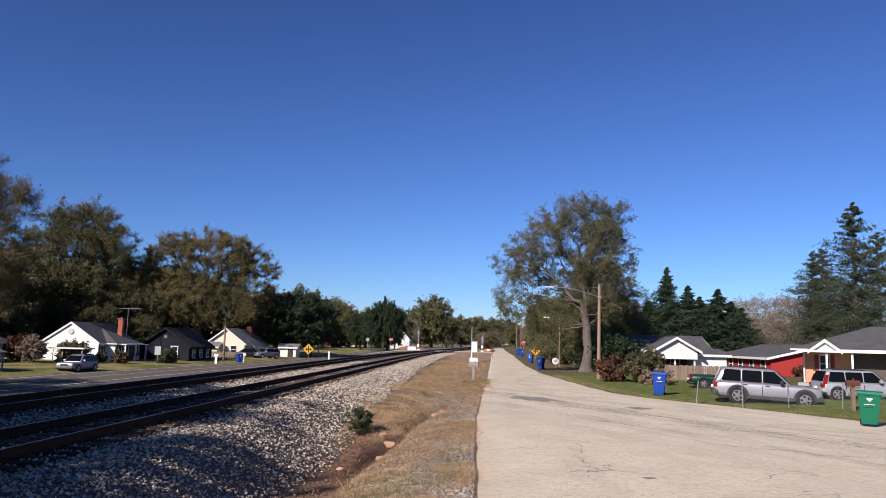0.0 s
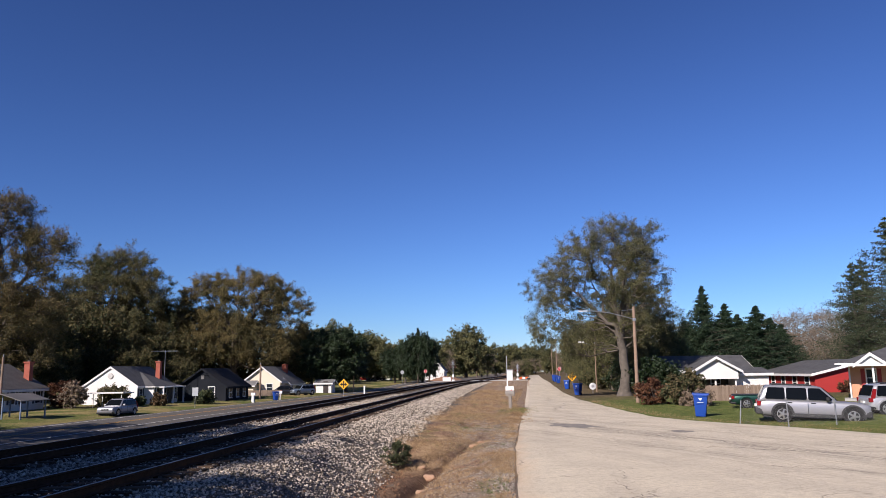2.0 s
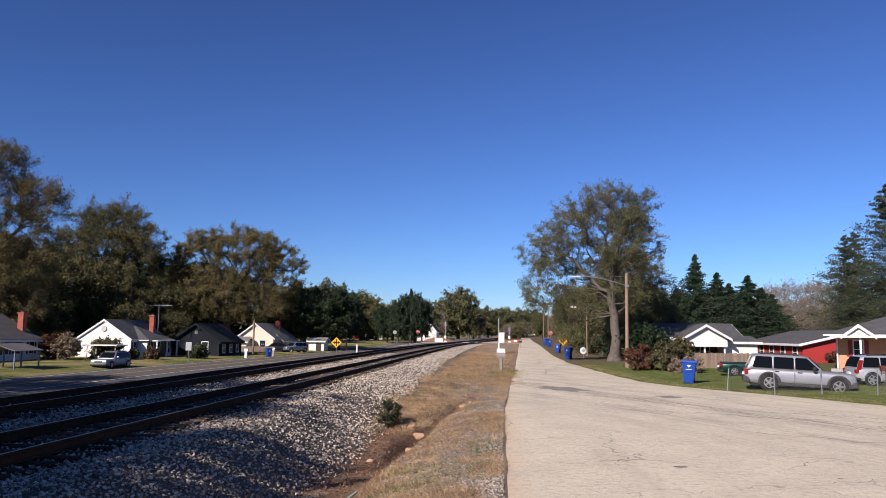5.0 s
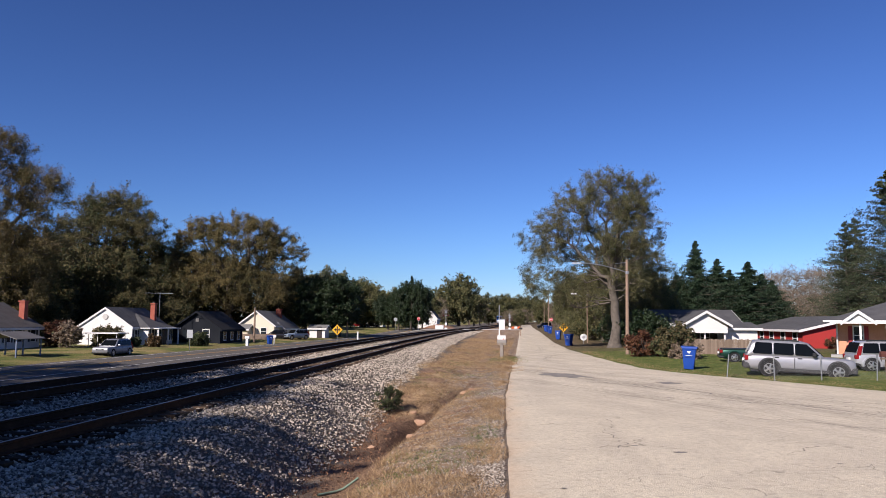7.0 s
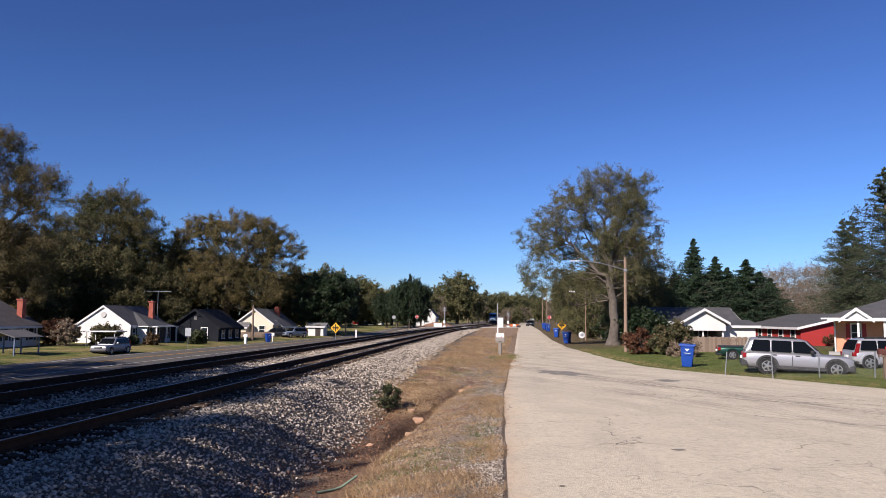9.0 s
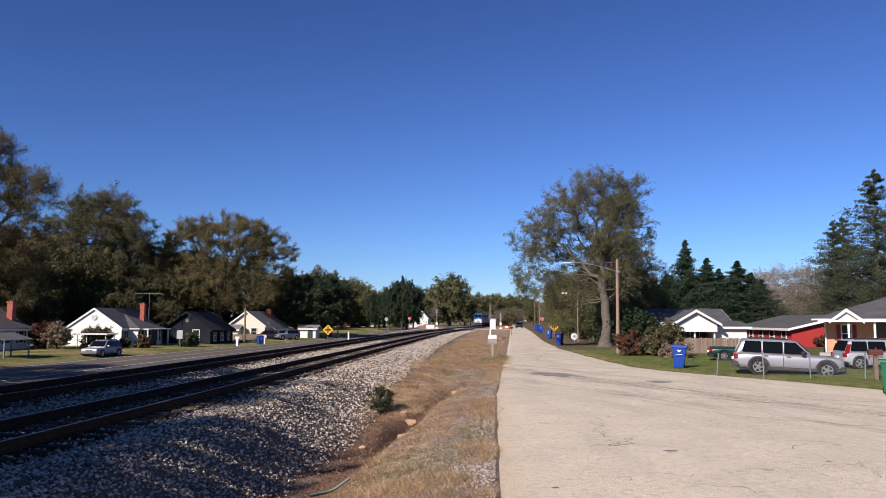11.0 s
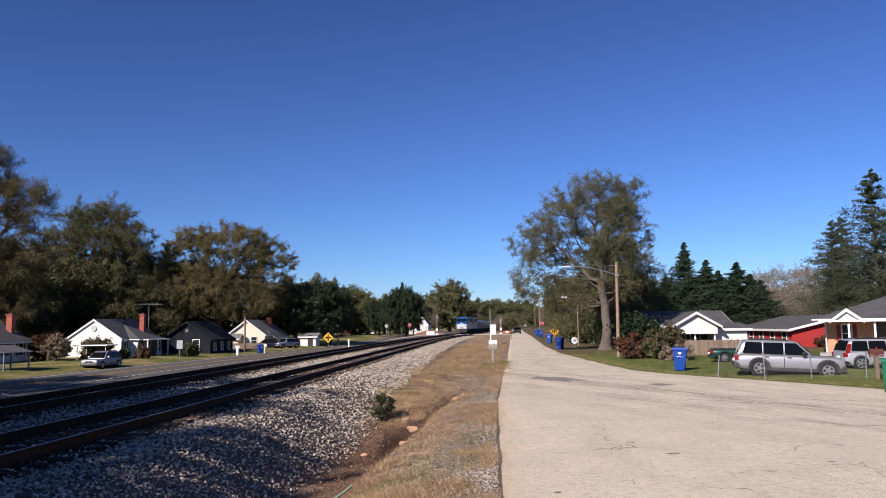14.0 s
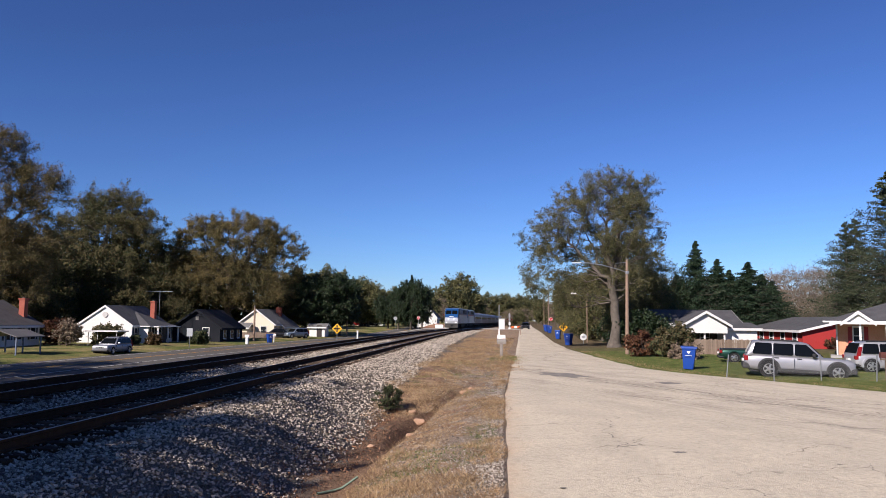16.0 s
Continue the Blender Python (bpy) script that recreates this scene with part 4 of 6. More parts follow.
# ---- shrubs ----
def shrub(seed, w, h, leaf_mat, label, x, y, leaf=0.07, n=4200, name="shrub"):
    ob = broadleaf(name, seed, h, 0.05, [(0, 0, h * 0.5, w / 2, w / 2, h * 0.5), (w * 0.15, 0, h * 0.6, w * 0.35, w * 0.35, h * 0.38)], 46, n, leaf, leaf_mat, DARK_BARK, label, "shrub", fork=0.05, sigma=w * 0.12, shell=0.5, twigs=4)
    return plant(ob, x, y)


shrub(41, 0.80, 0.78, GREEN_SHRUB := mat("dull_green_leaves", (0.03, 0.045, 0.018), (0.10, 0.105, 0.045), 2, 9, rough=0.8, spread=0.5, leaf=0.2), "small dull green shrub at the edge of the ballast", -3.55, 23.9, 0.026, 3600)
shrub(42, 2.5, 2.15, mat("olive_shrub_leaves", (0.035, 0.048, 0.016), (0.14, 0.105, 0.05), 0.9, 6, rough=0.7, spread=0.6, leaf=0.25), "large olive-green shrub with fading leaves on the lawn", 11.6, 51.5, 0.09, 9000)
shrub(43, 2.0, 1.6, RED_LEAF, "russet shrub beside the larger green shrub", 9.9, 53.5, 0.08, 5200)
shrub(44, 1.8, 0.9, TWIG, "low brown twiggy shrub on the lawn", 11.9, 49.4, 0.08, 2600)
shrub(45, 3.2, 1.9, mat("pale_olive_leaves", (0.07, 0.072, 0.036), (0.20, 0.165, 0.085), 1.5, 8, rough=0.8, spread=0.4, leaf=0.25), "large rounded olive shrub before the white house", -43.6, 80.4, 0.12, 9000)
shrub(46, 2.7, 3.0, RED_LEAF, "russet crepe myrtle in the yard", -47.2, 76.5, 0.1, 5000)
shrub(47, 2.6, 2.6, TWIG, "small thin-leaved yard tree", -45.2, 75.5, 0.1, 3000, "yard_tree")
shrub(48, 1.7, 1.25, mat("rusty_shrub_leaves", (0.06, 0.04, 0.02), (0.16, 0.10, 0.045), 1, 6, spread=0.5, leaf=0.2), "rounded brown-green shrub by the porch", -38.7, 81.5, 0.1, 4000)
shrub(49, 2.4, 1.4, GREEN_SHRUB, "rounded dark green shrub on the lawn", -36.1, 88, 0.1, 4200)
shrub(50, 1.3, 1.0, GREEN_SHRUB, "rounded green shrub by the porch steps", -41.2, 82.0, 0.1, 3000)
shrub(51, 5.0, 3.2, HOLLY_LEAF, "dark green undergrowth beneath the lane trees", 14.0, 88, 0.12, 6000)
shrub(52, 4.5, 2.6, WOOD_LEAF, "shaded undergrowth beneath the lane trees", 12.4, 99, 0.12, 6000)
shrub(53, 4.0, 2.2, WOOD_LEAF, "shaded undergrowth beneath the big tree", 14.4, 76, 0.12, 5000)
shrub(54, 1.8, 1.2, RED_LEAF, "russet bush against the red house", 31.6, 73.2, 0.09, 2600)
shrub(55, 4.6, 3.0, HOLLY_LEAF, "dark evergreen hedge behind the lawn", 13.2, 71.5, 0.13, 7000)

# ---- houses ----
SIDING = mat("white_siding", (0.68, 0.665, 0.63), (0.60, 0.585, 0.55), 0.6, 20, rough=0.6)
CREAM = mat("cream_siding", (0.66, 0.59, 0.46), (0.58, 0.52, 0.40), 0.6, 20, rough=0.65)
# slate siding taken near black, with the tree shade in its colour
NAVY = mat("shade_darkened_slate_siding", (0.010, 0.012, 0.016), (0.018, 0.020, 0.025), 0.6, 20, rough=0.9, spec=0.1)
RED = mat("red_painted_siding", (0.36, 0.035, 0.03), (0.28, 0.028, 0.025), 0.6, 14, rough=0.55)
TRIM = mat("white_trim", (0.68, 0.67, 0.65), (0.58, 0.57, 0.55), 1.0, 20, rough=0.5)
SHINGLE = mat("dark_shingles", (0.045, 0.045, 0.048), (0.10, 0.098, 0.10), 1.2, 22, rough=0.9, bump=0.02)
SHINGLE2 = mat("grey_shingles", (0.10, 0.098, 0.095), (0.19, 0.185, 0.18), 1.2, 22, rough=0.9, bump=0.02)
BRICK = mat("orange_brick", (0.42, 0.20, 0.11), (0.54, 0.30, 0.18), 2, 18, rough=0.85, bump=0.01)
CHIMNEY = mat("red_brick", (0.24, 0.06, 0.038), (0.33, 0.105, 0.068), 2, 18, rough=0.85, bump=0.01)
PANE = glass("window_glass")
SHUTTER = mat("dark_shutter", (0.03, 0.035, 0.05), rough=0.5)
RED_SHUTTER = mat("red_shutter", (0.26, 0.03, 0.03), rough=0.5)
DOOR = mat("dark_door", (0.05, 0.04, 0.035), rough=0.4)
PORCH = mat("shaded_timber", (0.06, 0.05, 0.045), (0.10, 0.085, 0.07), rough=0.8)


def block(h, x0, y0, x1, y1, z0, wall, roof, axis, wm, rm, trim=TRIM, over=0.35):
    """One gabled body: walls with gables, two roof slopes, eaves and barge boards. axis: the way the ridge runs."""
    bm = bmesh.new()
    if axis == "y":
        prof = [(x0, z0), (x1, z0), (x1, z0 + wall), ((x0 + x1) / 2, z0 + wall + roof), (x0, z0 + wall)]
        prism(bm, prof, y0, y1)
        a0, a1, b0, b1 = x0, x1, y0, y1
    else:
        prof = [(y0, z0), (y1, z0), (y1, z0 + wall), ((y0 + y1) / 2, z0 + wall + roof), (y0, z0 + wall)]
        prism(bm, prof, x0, x1)
        for v in bm.verts:
            v.co.x, v.co.y = v.co.y, v.co.x
        a0, a1, b0, b1 = y0, y1, x0, x1
    part("wall", bm, wm, h)
    mid, half = (a0 + a1) / 2, (a1 - a0) / 2
    sl = roof / half
    for s in (-1, 1):
        def strip(u0, u1, lift, thick, c0, c1):
            bm = bmesh.new()
            pr = []
            for u, dz in ((u0, lift), (u1, lift), (u1, lift + thick), (u0, lift + thick)):
                pr.append((mid + s * u, z0 + wall + roof - sl * u + dz))
            prism(bm, pr, c0, c1)
            if axis == "x":
                for v in bm.verts:
                    v.co.x, v.co.y = v.co.y, v.co.x
            return bm
        part("roof_slope", strip(0.0, half + over, 0.03, 0.09, b0 - over, b1 + over), rm, h)
        for c in (b0 - over - 0.04, b1 + over):
            part("barge_board", strip(0.0, half + over, -0.14, 0.24, c, c + 0.04), trim, h)
        part("fascia", strip(half + over, half + over + 0.03, -0.13, 0.22, b0 - over, b1 + over), trim, h)


def hip(h, x0, y0, x1, y1, z0, wall, roof, wm, rm, over=0.4):
    part("wall", nb(x0, y0, z0, x1, y1, z0 + wall), wm, h)
    a0, b0, a1, b1 = x0 - over, y0 - over, x1 + over, y1 + over
    k = (b1 - b0) / 2
    z = z0 + wall
    v = [(a0, b0, z), (a1, b0, z), (a1, b1, z), (a0, b1, z), (a0 + k, b0 + k, z + roof), (a1 - k, b0 + k, z + roof), (a0, b0, z + 0.06), (a1, b0, z + 0.06), (a1, b1, z + 0.06), (a0, b1, z + 0.06)]
    f = [(6, 7, 5, 4), (7, 8, 5), (8, 9, 4, 5), (9, 6, 4), (0, 1, 7, 6), (1, 2, 8, 7), (2, 3, 9, 8), (3, 0, 6, 9), (3, 2, 1, 0)]
    mesh_part("roof", v, f, rm, h)
    for q in ((a0 - 0.03, b0 - 0.03, a1 + 0.03, b0), (a0 - 0.03, b1, a1 + 0.03, b1 + 0.03), (a0 - 0.03, b0, a0, b1), (a1, b0, a1 + 0.03, b1)):
        part("gutter", nb(q[0], q[1], z - 0.05, q[2], q[3], z + 0.06), TRIM, h)


def window(h, face, u, base, w, ht, at_, shutters=None, frame_mat=TRIM, cols=2):
    """A window on the face 's' (towards -y), 'e' (+x) or 'w' (-x); u runs along the wall, at_ is the wall's plane."""
    m = {"s": pose(u, at_, base), "e": pose(at_, u, base, 0, 0, 90), "w": pose(at_, u, base, 0, 0, -90)}[face]
    bm = bmesh.new()
    for q in ((-w / 2 - 0.08, -0.05, -0.08, w / 2 + 0.08, 0.03, 0.0), (-w / 2 - 0.08, -0.05, ht, w / 2 + 0.08, 0.03, ht + 0.1), (-w / 2 - 0.08, -0.05, 0, -w / 2, 0.03, ht), (w / 2, -0.05, 0, w / 2 + 0.08, 0.03, ht), (-w / 2, -0.04, ht / 2 - 0.025, w / 2, 0.03, ht / 2 + 0.025)):
        box(bm, *q)
    fr = part("window", bm, frame_mat, h)
    fr.matrix_basis = m
    for i in range(2):
        p = part("pane", nb(-w / 2, -0.025, ht / 2 * i, w / 2, 0.0, ht / 2 * (i + 1) - 0.02), PANE, fr)
    part("sill", nb(-w / 2 - 0.12, -0.12, -0.13, w / 2 + 0.12, -0.05, -0.08), frame_mat, fr)
    if shutters:
        for s in (-1, 1):
            part("shutter", nb(s * (w / 2 + 0.24) - 0.13, -0.045, -0.05, s * (w / 2 + 0.24) + 0.13, -0.005, ht + 0.05), shutters, fr)


def chimney(h, x, y, z0, z1, w=0.8, m=None):
    bm = nb(x - w / 2, y - w / 2, z0, x + w / 2, y + w / 2, z1)
    box(bm, x - w / 2 - 0.07, y - w / 2 - 0.07, z1, x + w / 2 + 0.07, y + w / 2 + 0.07, z1 + 0.14)
    c = part("chimney", bm, m or CHIMNEY, h, "red brick chimney")
    part("flue", nc((x, y, z1 + 0.1), (x, y, z1 + 0.3), 0.16, 0.14), PORCH, c)


def post(h, x, y, z0, z1, w=0.12, m=TRIM, name="porch_post"):
    return part(name, nb(x - w / 2, y - w / 2, z0, x + w / 2, y + w / 2, z1, 0.01), m, h)


def door_at(h, u, at_, base, face="s", m=DOOR):
    d = part("door", nb(-0.45, -0.04, 0, 0.45, 0.02, 2.03), m, h)
    d.matrix_basis = {"s": pose(u, at_, base), "e": pose(at_, u, base, 0, 0, 90), "w": pose(at_, u, base, 0, 0, -90)}[face]
    part("handle", nc((0.34, -0.09, 1.0), (0.34, -0.04, 1.0), 0.03), mat("brass", (0.5, 0.36, 0.15), rough=0.3, metal=1.0), d)


# white gabled house with a porch wing
g = -0.78
h = thing("house", Matrix(), "white gabled house with grey roof, porch wing and red chimney", "house", "houses along the street")
block(h, -49.1, 84.0, -42.5, 93.5, g, 2.35, 2.2, "y", SIDING, SHINGLE, TRIM, 0.14)
hip(h, -48.5, 85.6, -41.3, 92.0, g, 2.2, 1.75, SIDING, SHINGLE, 0.3)
chimney(h, -43.0, 90.2, 1.5, 4.35, 0.55)
window(h, "e", 84.8, g + 0.8, 0.6, 1.2, -42.47, SHUTTER)
for y in (86.6, 88.4, 91.0):
    window(h, "e", y, g + 0.7, 0.8, 1.35, -41.27, SHUTTER)
door_at(h, 89.8, -41.27, g + 0.1, "e")
part("porch_roof", nb(-41.3, 86.0, g + 2.1, -40.2, 92.0, g + 2.22), TRIM, h)
for y in (86.2, 88.9, 91.7):
    post(h, -40.4, y, g, g + 2.1, 0.16)
part("gable_vent", nc((-45.8, 83.9, g + 3.55), (-45.8, 84.0, g + 3.55), 0.32, n=16), mat("grey_vent", (0.5, 0.48, 0.45)), h, "round grey gable vent")
part("foundation", nb(-49.15, 83.95, g - 0.3, -42.45, 93.55, g + 0.25), CHIMNEY, h)
aerial = thing("roof_aerial", Matrix(), "thin metal television aerial behind the white house", "aerial")
STEEL = mat("galvanised_steel", (0.36, 0.37, 0.38), (0.26, 0.27, 0.28), rough=0.45, metal=0.8)
part("mast", nc((-43.1, 92.0, g), (-43.1, 92.0, 5.9), 0.035), STEEL, aerial)
part("boom", nc((-45.0, 92.0, 5.8), (-41.4, 92.0, 5.75), 0.035), STEEL, aerial)
for i in range(5):
    part("element", nc((-44.6 + i * 0.7, 91.5, 5.8), (-44.6 + i * 0.7, 92.5, 5.8), 0.018, n=6), STEEL, aerial)
# flat white awning before it
aw = thing("carport", Matrix(), "flat white metal carport on slim posts", "carport")
part("canopy", nb(-44.1, 76.8, 0.90, -40.4, 79.2, 1.02, 0.02), TRIM, aw)
for x in (-43.8, -40.7):
    for y in (77.1, 78.9):
        post(aw, x, y, gz(x, y) - 0.1, 0.90, 0.06, name="post")

# house with the red chimney further along
g = -0.7
h = thing("house", Matrix(), "white house with grey gabled roof and red chimney", "house", "houses along the street")
block(h, -57, 62, -48.2, 75.4, g, 2.35, 2.4, "y", SIDING, mat("brown_grey_shingles", (0.055, 0.048, 0.045), (0.11, 0.10, 0.095), 1.2, 22, rough=0.9, bump=0.02))
chimney(h, -49.6, 74.6, 1.6, 4.2, 0.6)
for y in (64.5, 67, 70.2, 72.0, 74.2):
    window(h, "e", y, g + 0.85, 0.8, 1.25, -48.17, SHUTTER)
METAL = mat("weathered_metal_roof", (0.10, 0.095, 0.09), (0.17, 0.16, 0.155), 0.6, 14, rough=0.7, metal=0.2)
sh = thing("open_shed", Matrix(), "small open shed with weathered metal roof on posts", "shed")
block_mid = -40.2
for s in (-1, 1):
    bm = bmesh.new()
    prism(bm, [(block_mid, 1.36), (block_mid + s * 1.75, 0.78), (block_mid + s * 1.75, 0.84), (block_mid, 1.42)], 57.2, 61.0)
    part("roof_slope", bm, METAL, sh)
BLUEPOST = mat("blue_grey_post", (0.14, 0.17, 0.24), rough=0.5)
for x in (-41.75, -40.2, -38.65):
    for y in (57.5, 60.7):
        post(sh, x, y, gz(x, y) - 0.1, 1.36 - abs(x - block_mid) * 0.331, 0.1, BLUEPOST, "post")

# dark house: tree shade is painted into its siding and roof colours
g = -0.8
h = thing("house", Matrix(), "dark slate-blue gabled house with painted-in shade and white windows", "house", "houses along the street")
block(h, -43.0, 96.0, -36.6, 104.5, g, 2.1, 2.2, "y", NAVY, mat("shade_darkened_shingles", (0.009, 0.009, 0.010), (0.020, 0.019, 0.020), 1.2, 22, rough=0.95, bump=0.02), NAVY)
window(h, "s", -38.5, g + 0.7, 0.8, 1.25, 95.97)
window(h, "s", -41.2, g + 0.7, 0.8, 1.25, 95.97, None, NAVY)
for y in (97.6, 100.2, 102.8):
    window(h, "e", y, g + 0.6, 0.9, 1.2, -36.57)
part("gable_vent", nb(-39.95, 95.95, g + 3.0, -39.55, 95.99, g + 3.5), SHINGLE2, h)
# cream house
g = -0.75
h = thing("house", Matrix(), "cream gabled house with grey-brown roof and brick chimney", "house", "houses along the street")
block(h, -43.6, 122.2, -37.4, 134, g, 2.4, 2.3, "y", CREAM, SHINGLE2)
block(h, -38.8, 125.6, -36.9, 134.4, g, 2.0, 0.8, "y", CREAM, SHINGLE2)
block(h, -44.8, 120.0, -41.2, 122.4, g, 1.8, 0.6, "x", CREAM, SHINGLE2)
chimney(h, -39.3, 131.0, 1.6, 4.3, 0.85)
window(h, "s", -39.2, g + 0.7, 0.9, 1.2, 122.17)
window(h, "e", 127.2, g + 0.6, 0.8, 1.2, -36.87)
window(h, "e", 131, g + 0.6, 0.8, 1.2, -36.87)
# far white house
g = 0.1
h = thing("house", pose(-13.9, 82.0, 0.0), "small white gabled house with brick chimney", "house", "houses along the street")
block(h, -36.4, 181, -30.2, 189, g, 2.6, 2.5, "y", SIDING, SHINGLE2)
block(h, -30.4, 183, -27.6, 188, g, 1.9, 1.1, "y", SIDING, SHINGLE2)
chimney(h, -31.6, 186, 3.6, 6.0, 0.8)
window(h, "s", -34.6, g + 0.8, 0.9, 1.3, 180.97)
window(h, "s", -32.0, g + 0.8, 0.9, 1.3, 180.97)
h = thing("house", Matrix(), "pale house half hidden by far trees", "house", "houses along the street")
g = 0.35
block(h, -25.5, 232, -19.5, 242, g, 3.0, 3.6, "y", SIDING, SHINGLE2)
window(h, "s", -22.5, g + 1.0, 1.0, 1.4, 231.97)
# white outbuilding beneath the dark evergreens
g = gz(-33, 133)
h = thing("outbuilding", Matrix(), "low white outbuilding beneath a dark evergreen", "shed")
block(h, -34.2, 133.0, -31.4, 136.0, g, 1.75, 0.5, "x", SIDING, SHINGLE2)
door_at(h, -32.4, 132.97, g)
tf = thing("board_fence", Matrix(), "low weathered timber fence before the cream house", "fence")
for i in range(9):
    x = -42.0 + i * 0.75
    z = gz(x, 116)
    part("board", nb(x, 116, z - 0.1, x + 0.72, 116.06, z + 0.85 + 0.03 * math.sin(i * 1.7)), mat("weathered_boards", (0.20, 0.15, 0.11), (0.12, 0.09, 0.07), 1, 12), tf)

# white house with a gabled porch, right of the lane
g = gz(19, 74) - 0.15
h = thing("house", pose(-0.4, 0, 0), "small white house with dark roof and gabled porch", "house", "houses beside the lane")
block(h, 15.6, 75, 23.6, 82, g, 2.45, 1.25, "x", SIDING, SHINGLE)
block(h, 17.5, 71.2, 21.4, 76, g + 1.55, 0.85, 1.12, "y", SIDING, SHINGLE)
block(h, 21.5, 72.2, 24.4, 78, g, 2.0, 0.45, "x", SIDING, SHINGLE)
for x in (17.7, 19.4, 21.2):
    post(h, x, 71.5, g, g + 1.6, 0.14)
part("porch_floor", nb(17.4, 71.1, g - 0.2, 21.5, 75, g + 0.25), PORCH, h)
# dark sheet over the white wall, painted shade under the porch gable
part("porch_back", nb(17.4, 74.9, g + 0.25, 21.5, 74.98, g + 1.6), PORCH, h)
window(h, "s", 18.5, g + 0.6, 0.8, 0.95, 74.86)
window(h, "s", 20.3, g + 0.6, 0.8, 0.95, 74.86)
# red house
g = gz(32, 78) - 0.22
h = thing("house", Matrix(), "red painted house with dark roof and white eaves", "house", "houses beside the lane")
block(h, 29.1, 74.8, 39.5, 90.5, g, 2.0, 1.25, "y", RED, SHINGLE, TRIM, 0.45)
for y in (76.6, 79.8, 83.0, 86.0):
    window(h, "w", y, g + 0.5, 1.0, 1.2, 29.07)
# brick house with a porch
g = gz(27, 56)
PIVOT = Matrix.Translation((23.8, 55.8, 0))
h = thing("house", PIVOT @ pose(0.35, 0, 0, 0, 0, -23) @ PIVOT.inverted(), "orange brick house with dark hipped roof and white porch", "house", "houses beside the lane")
hip(h, 23.8, 56.6, 40, 66, g, 2.55, 1.9, BRICK, SHINGLE, 0.9)
block(h, 24.2, 54.9, 26.0, 58.0, g + 2.45, 0.10, 0.68, "y", TRIM, SHINGLE, TRIM, 0.18)
part("porch_roof", nb(23.3, 54.7, g + 2.38, 40.5, 56.6, g + 2.52), TRIM, h)
for x in (25.2, 26.8, 29.6, 32.4, 35.2):
    post(h, x, 55.0, g, g + 2.4, 0.14)
part("porch_floor", nb(23.3, 54.7, g - 0.2, 40.5, 56.6, g + 0.18), mat("concrete", (0.35, 0.34, 0.32)), h)
window(h, "s", 25.1, g + 0.95, 0.55, 1.2, 56.57, RED_SHUTTER)
window(h, "s", 30.6, g + 0.8, 1.4, 1.4, 56.57, RED_SHUTTER)
window(h, "s", 33.8, g + 0.8, 1.0, 1.4, 56.57, RED_SHUTTER)
door_at(h, 28.3, 56.57, g + 0.18)
# dark sheet before wall and door, imitates the shade of the porch recess
part("porch_screen", nb(26.9, 56.4, g + 0.18, 29.9, 56.53, g + 2.38), PORCH, h, "dark panel standing in for the shaded entrance recess")
part("downpipe", nc((23.75, 56.5, g), (23.75, 56.5, g + 2.4), 0.06), TRIM, h)

# ---- vehicles ----
TYRE = mat("tyre_rubber", (0.015, 0.015, 0.016), rough=0.85)
ALLOY = mat("alloy_wheel", (0.55, 0.54, 0.52), (0.40, 0.39, 0.38), rough=0.3, metal=0.9)
CAR_GLASS = mat("tinted_car_glass", (0.005, 0.006, 0.007), (0.004, 0.005, 0.006), rough=0.12, spec=0.12)
BLACK = mat("black_trim", (0.02, 0.02, 0.022), rough=0.6)
TAIL = mat("red_lamp_lens", (0.22, 0.010, 0.012), rough=0.2)
LENS = mat("clear_lamp_lens", (0.75, 0.76, 0.78), rough=0.12, metal=0.3)
CHROME = mat("chrome", (0.7, 0.7, 0.72), rough=0.12, metal=1.0)


def paint(name, c, metal=0.65, rough=0.34):
    m = mat(name, c, tuple(q * 0.92 for q in c), 1.2, 300, rough=rough, metal=metal, spec=0.5)
    m.node_tree.nodes["Principled BSDF"].inputs["Coat Weight"].default_value = 0.35
    return m


def wheel(car, x, y, r, w):
    s = 1 if y > 0 else -1
    wl = part("wheel", nc((x, y - w / 2, r), (x, y + w / 2, r), r, n=28), TYRE, car)
    part("rim", nc((x, y + s * (w / 2 - 0.02), r), (x, y + s * (w / 2 + 0.012), r), r * 0.66, n=22), BLACK, wl)
    bm = bmesh.new()
    for i in range(5):
        a = 2 * math.pi * i / 5
        cyl(bm, (x, y + s * (w / 2 + 0.02), r), (x + math.cos(a) * r * 0.62, y + s * (w / 2 + 0.02), r + math.sin(a) * r * 0.62), 0.055, 0.04, 6)
    cyl(bm, (x, y + s * w / 2, r), (x, y + s * (w / 2 + 0.035), r), 0.09, n=10)
    part("spokes", bm, ALLOY, wl)
    bm = bmesh.new()
    bmesh.ops.create_circle(bm, segments=24, radius=r * 0.66)
    ring = bmesh.ops.extrude_edge_only(bm, edges=bm.edges[:])
    for v in [q for q in ring["geom"] if isinstance(q, bmesh.types.BMVert)]:
        v.co *= 0.88
        v.co.z += 0.0
    bmesh.ops.transform(bm, matrix=pose(x, y + s * (w / 2 + 0.022), r, 90), verts=bm.verts)
    part("rim_ring", bm, ALLOY, wl)


def loft(rings):
    """Rings of points, one after another along a body, skinned and capped."""
    bm = bmesh.new()
    rows = [[bm.verts.new(p) for p in r] for r in rings]
    n = len(rows[0])
    for lo, hi in zip(rows, rows[1:]):
        for k in range(n):
            bm.faces.new((lo[k], lo[(k + 1) % n], hi[(k + 1) % n], hi[k]))
    bm.faces.new(rows[0][::-1])
    bm.faces.new(rows[-1])
    return bm


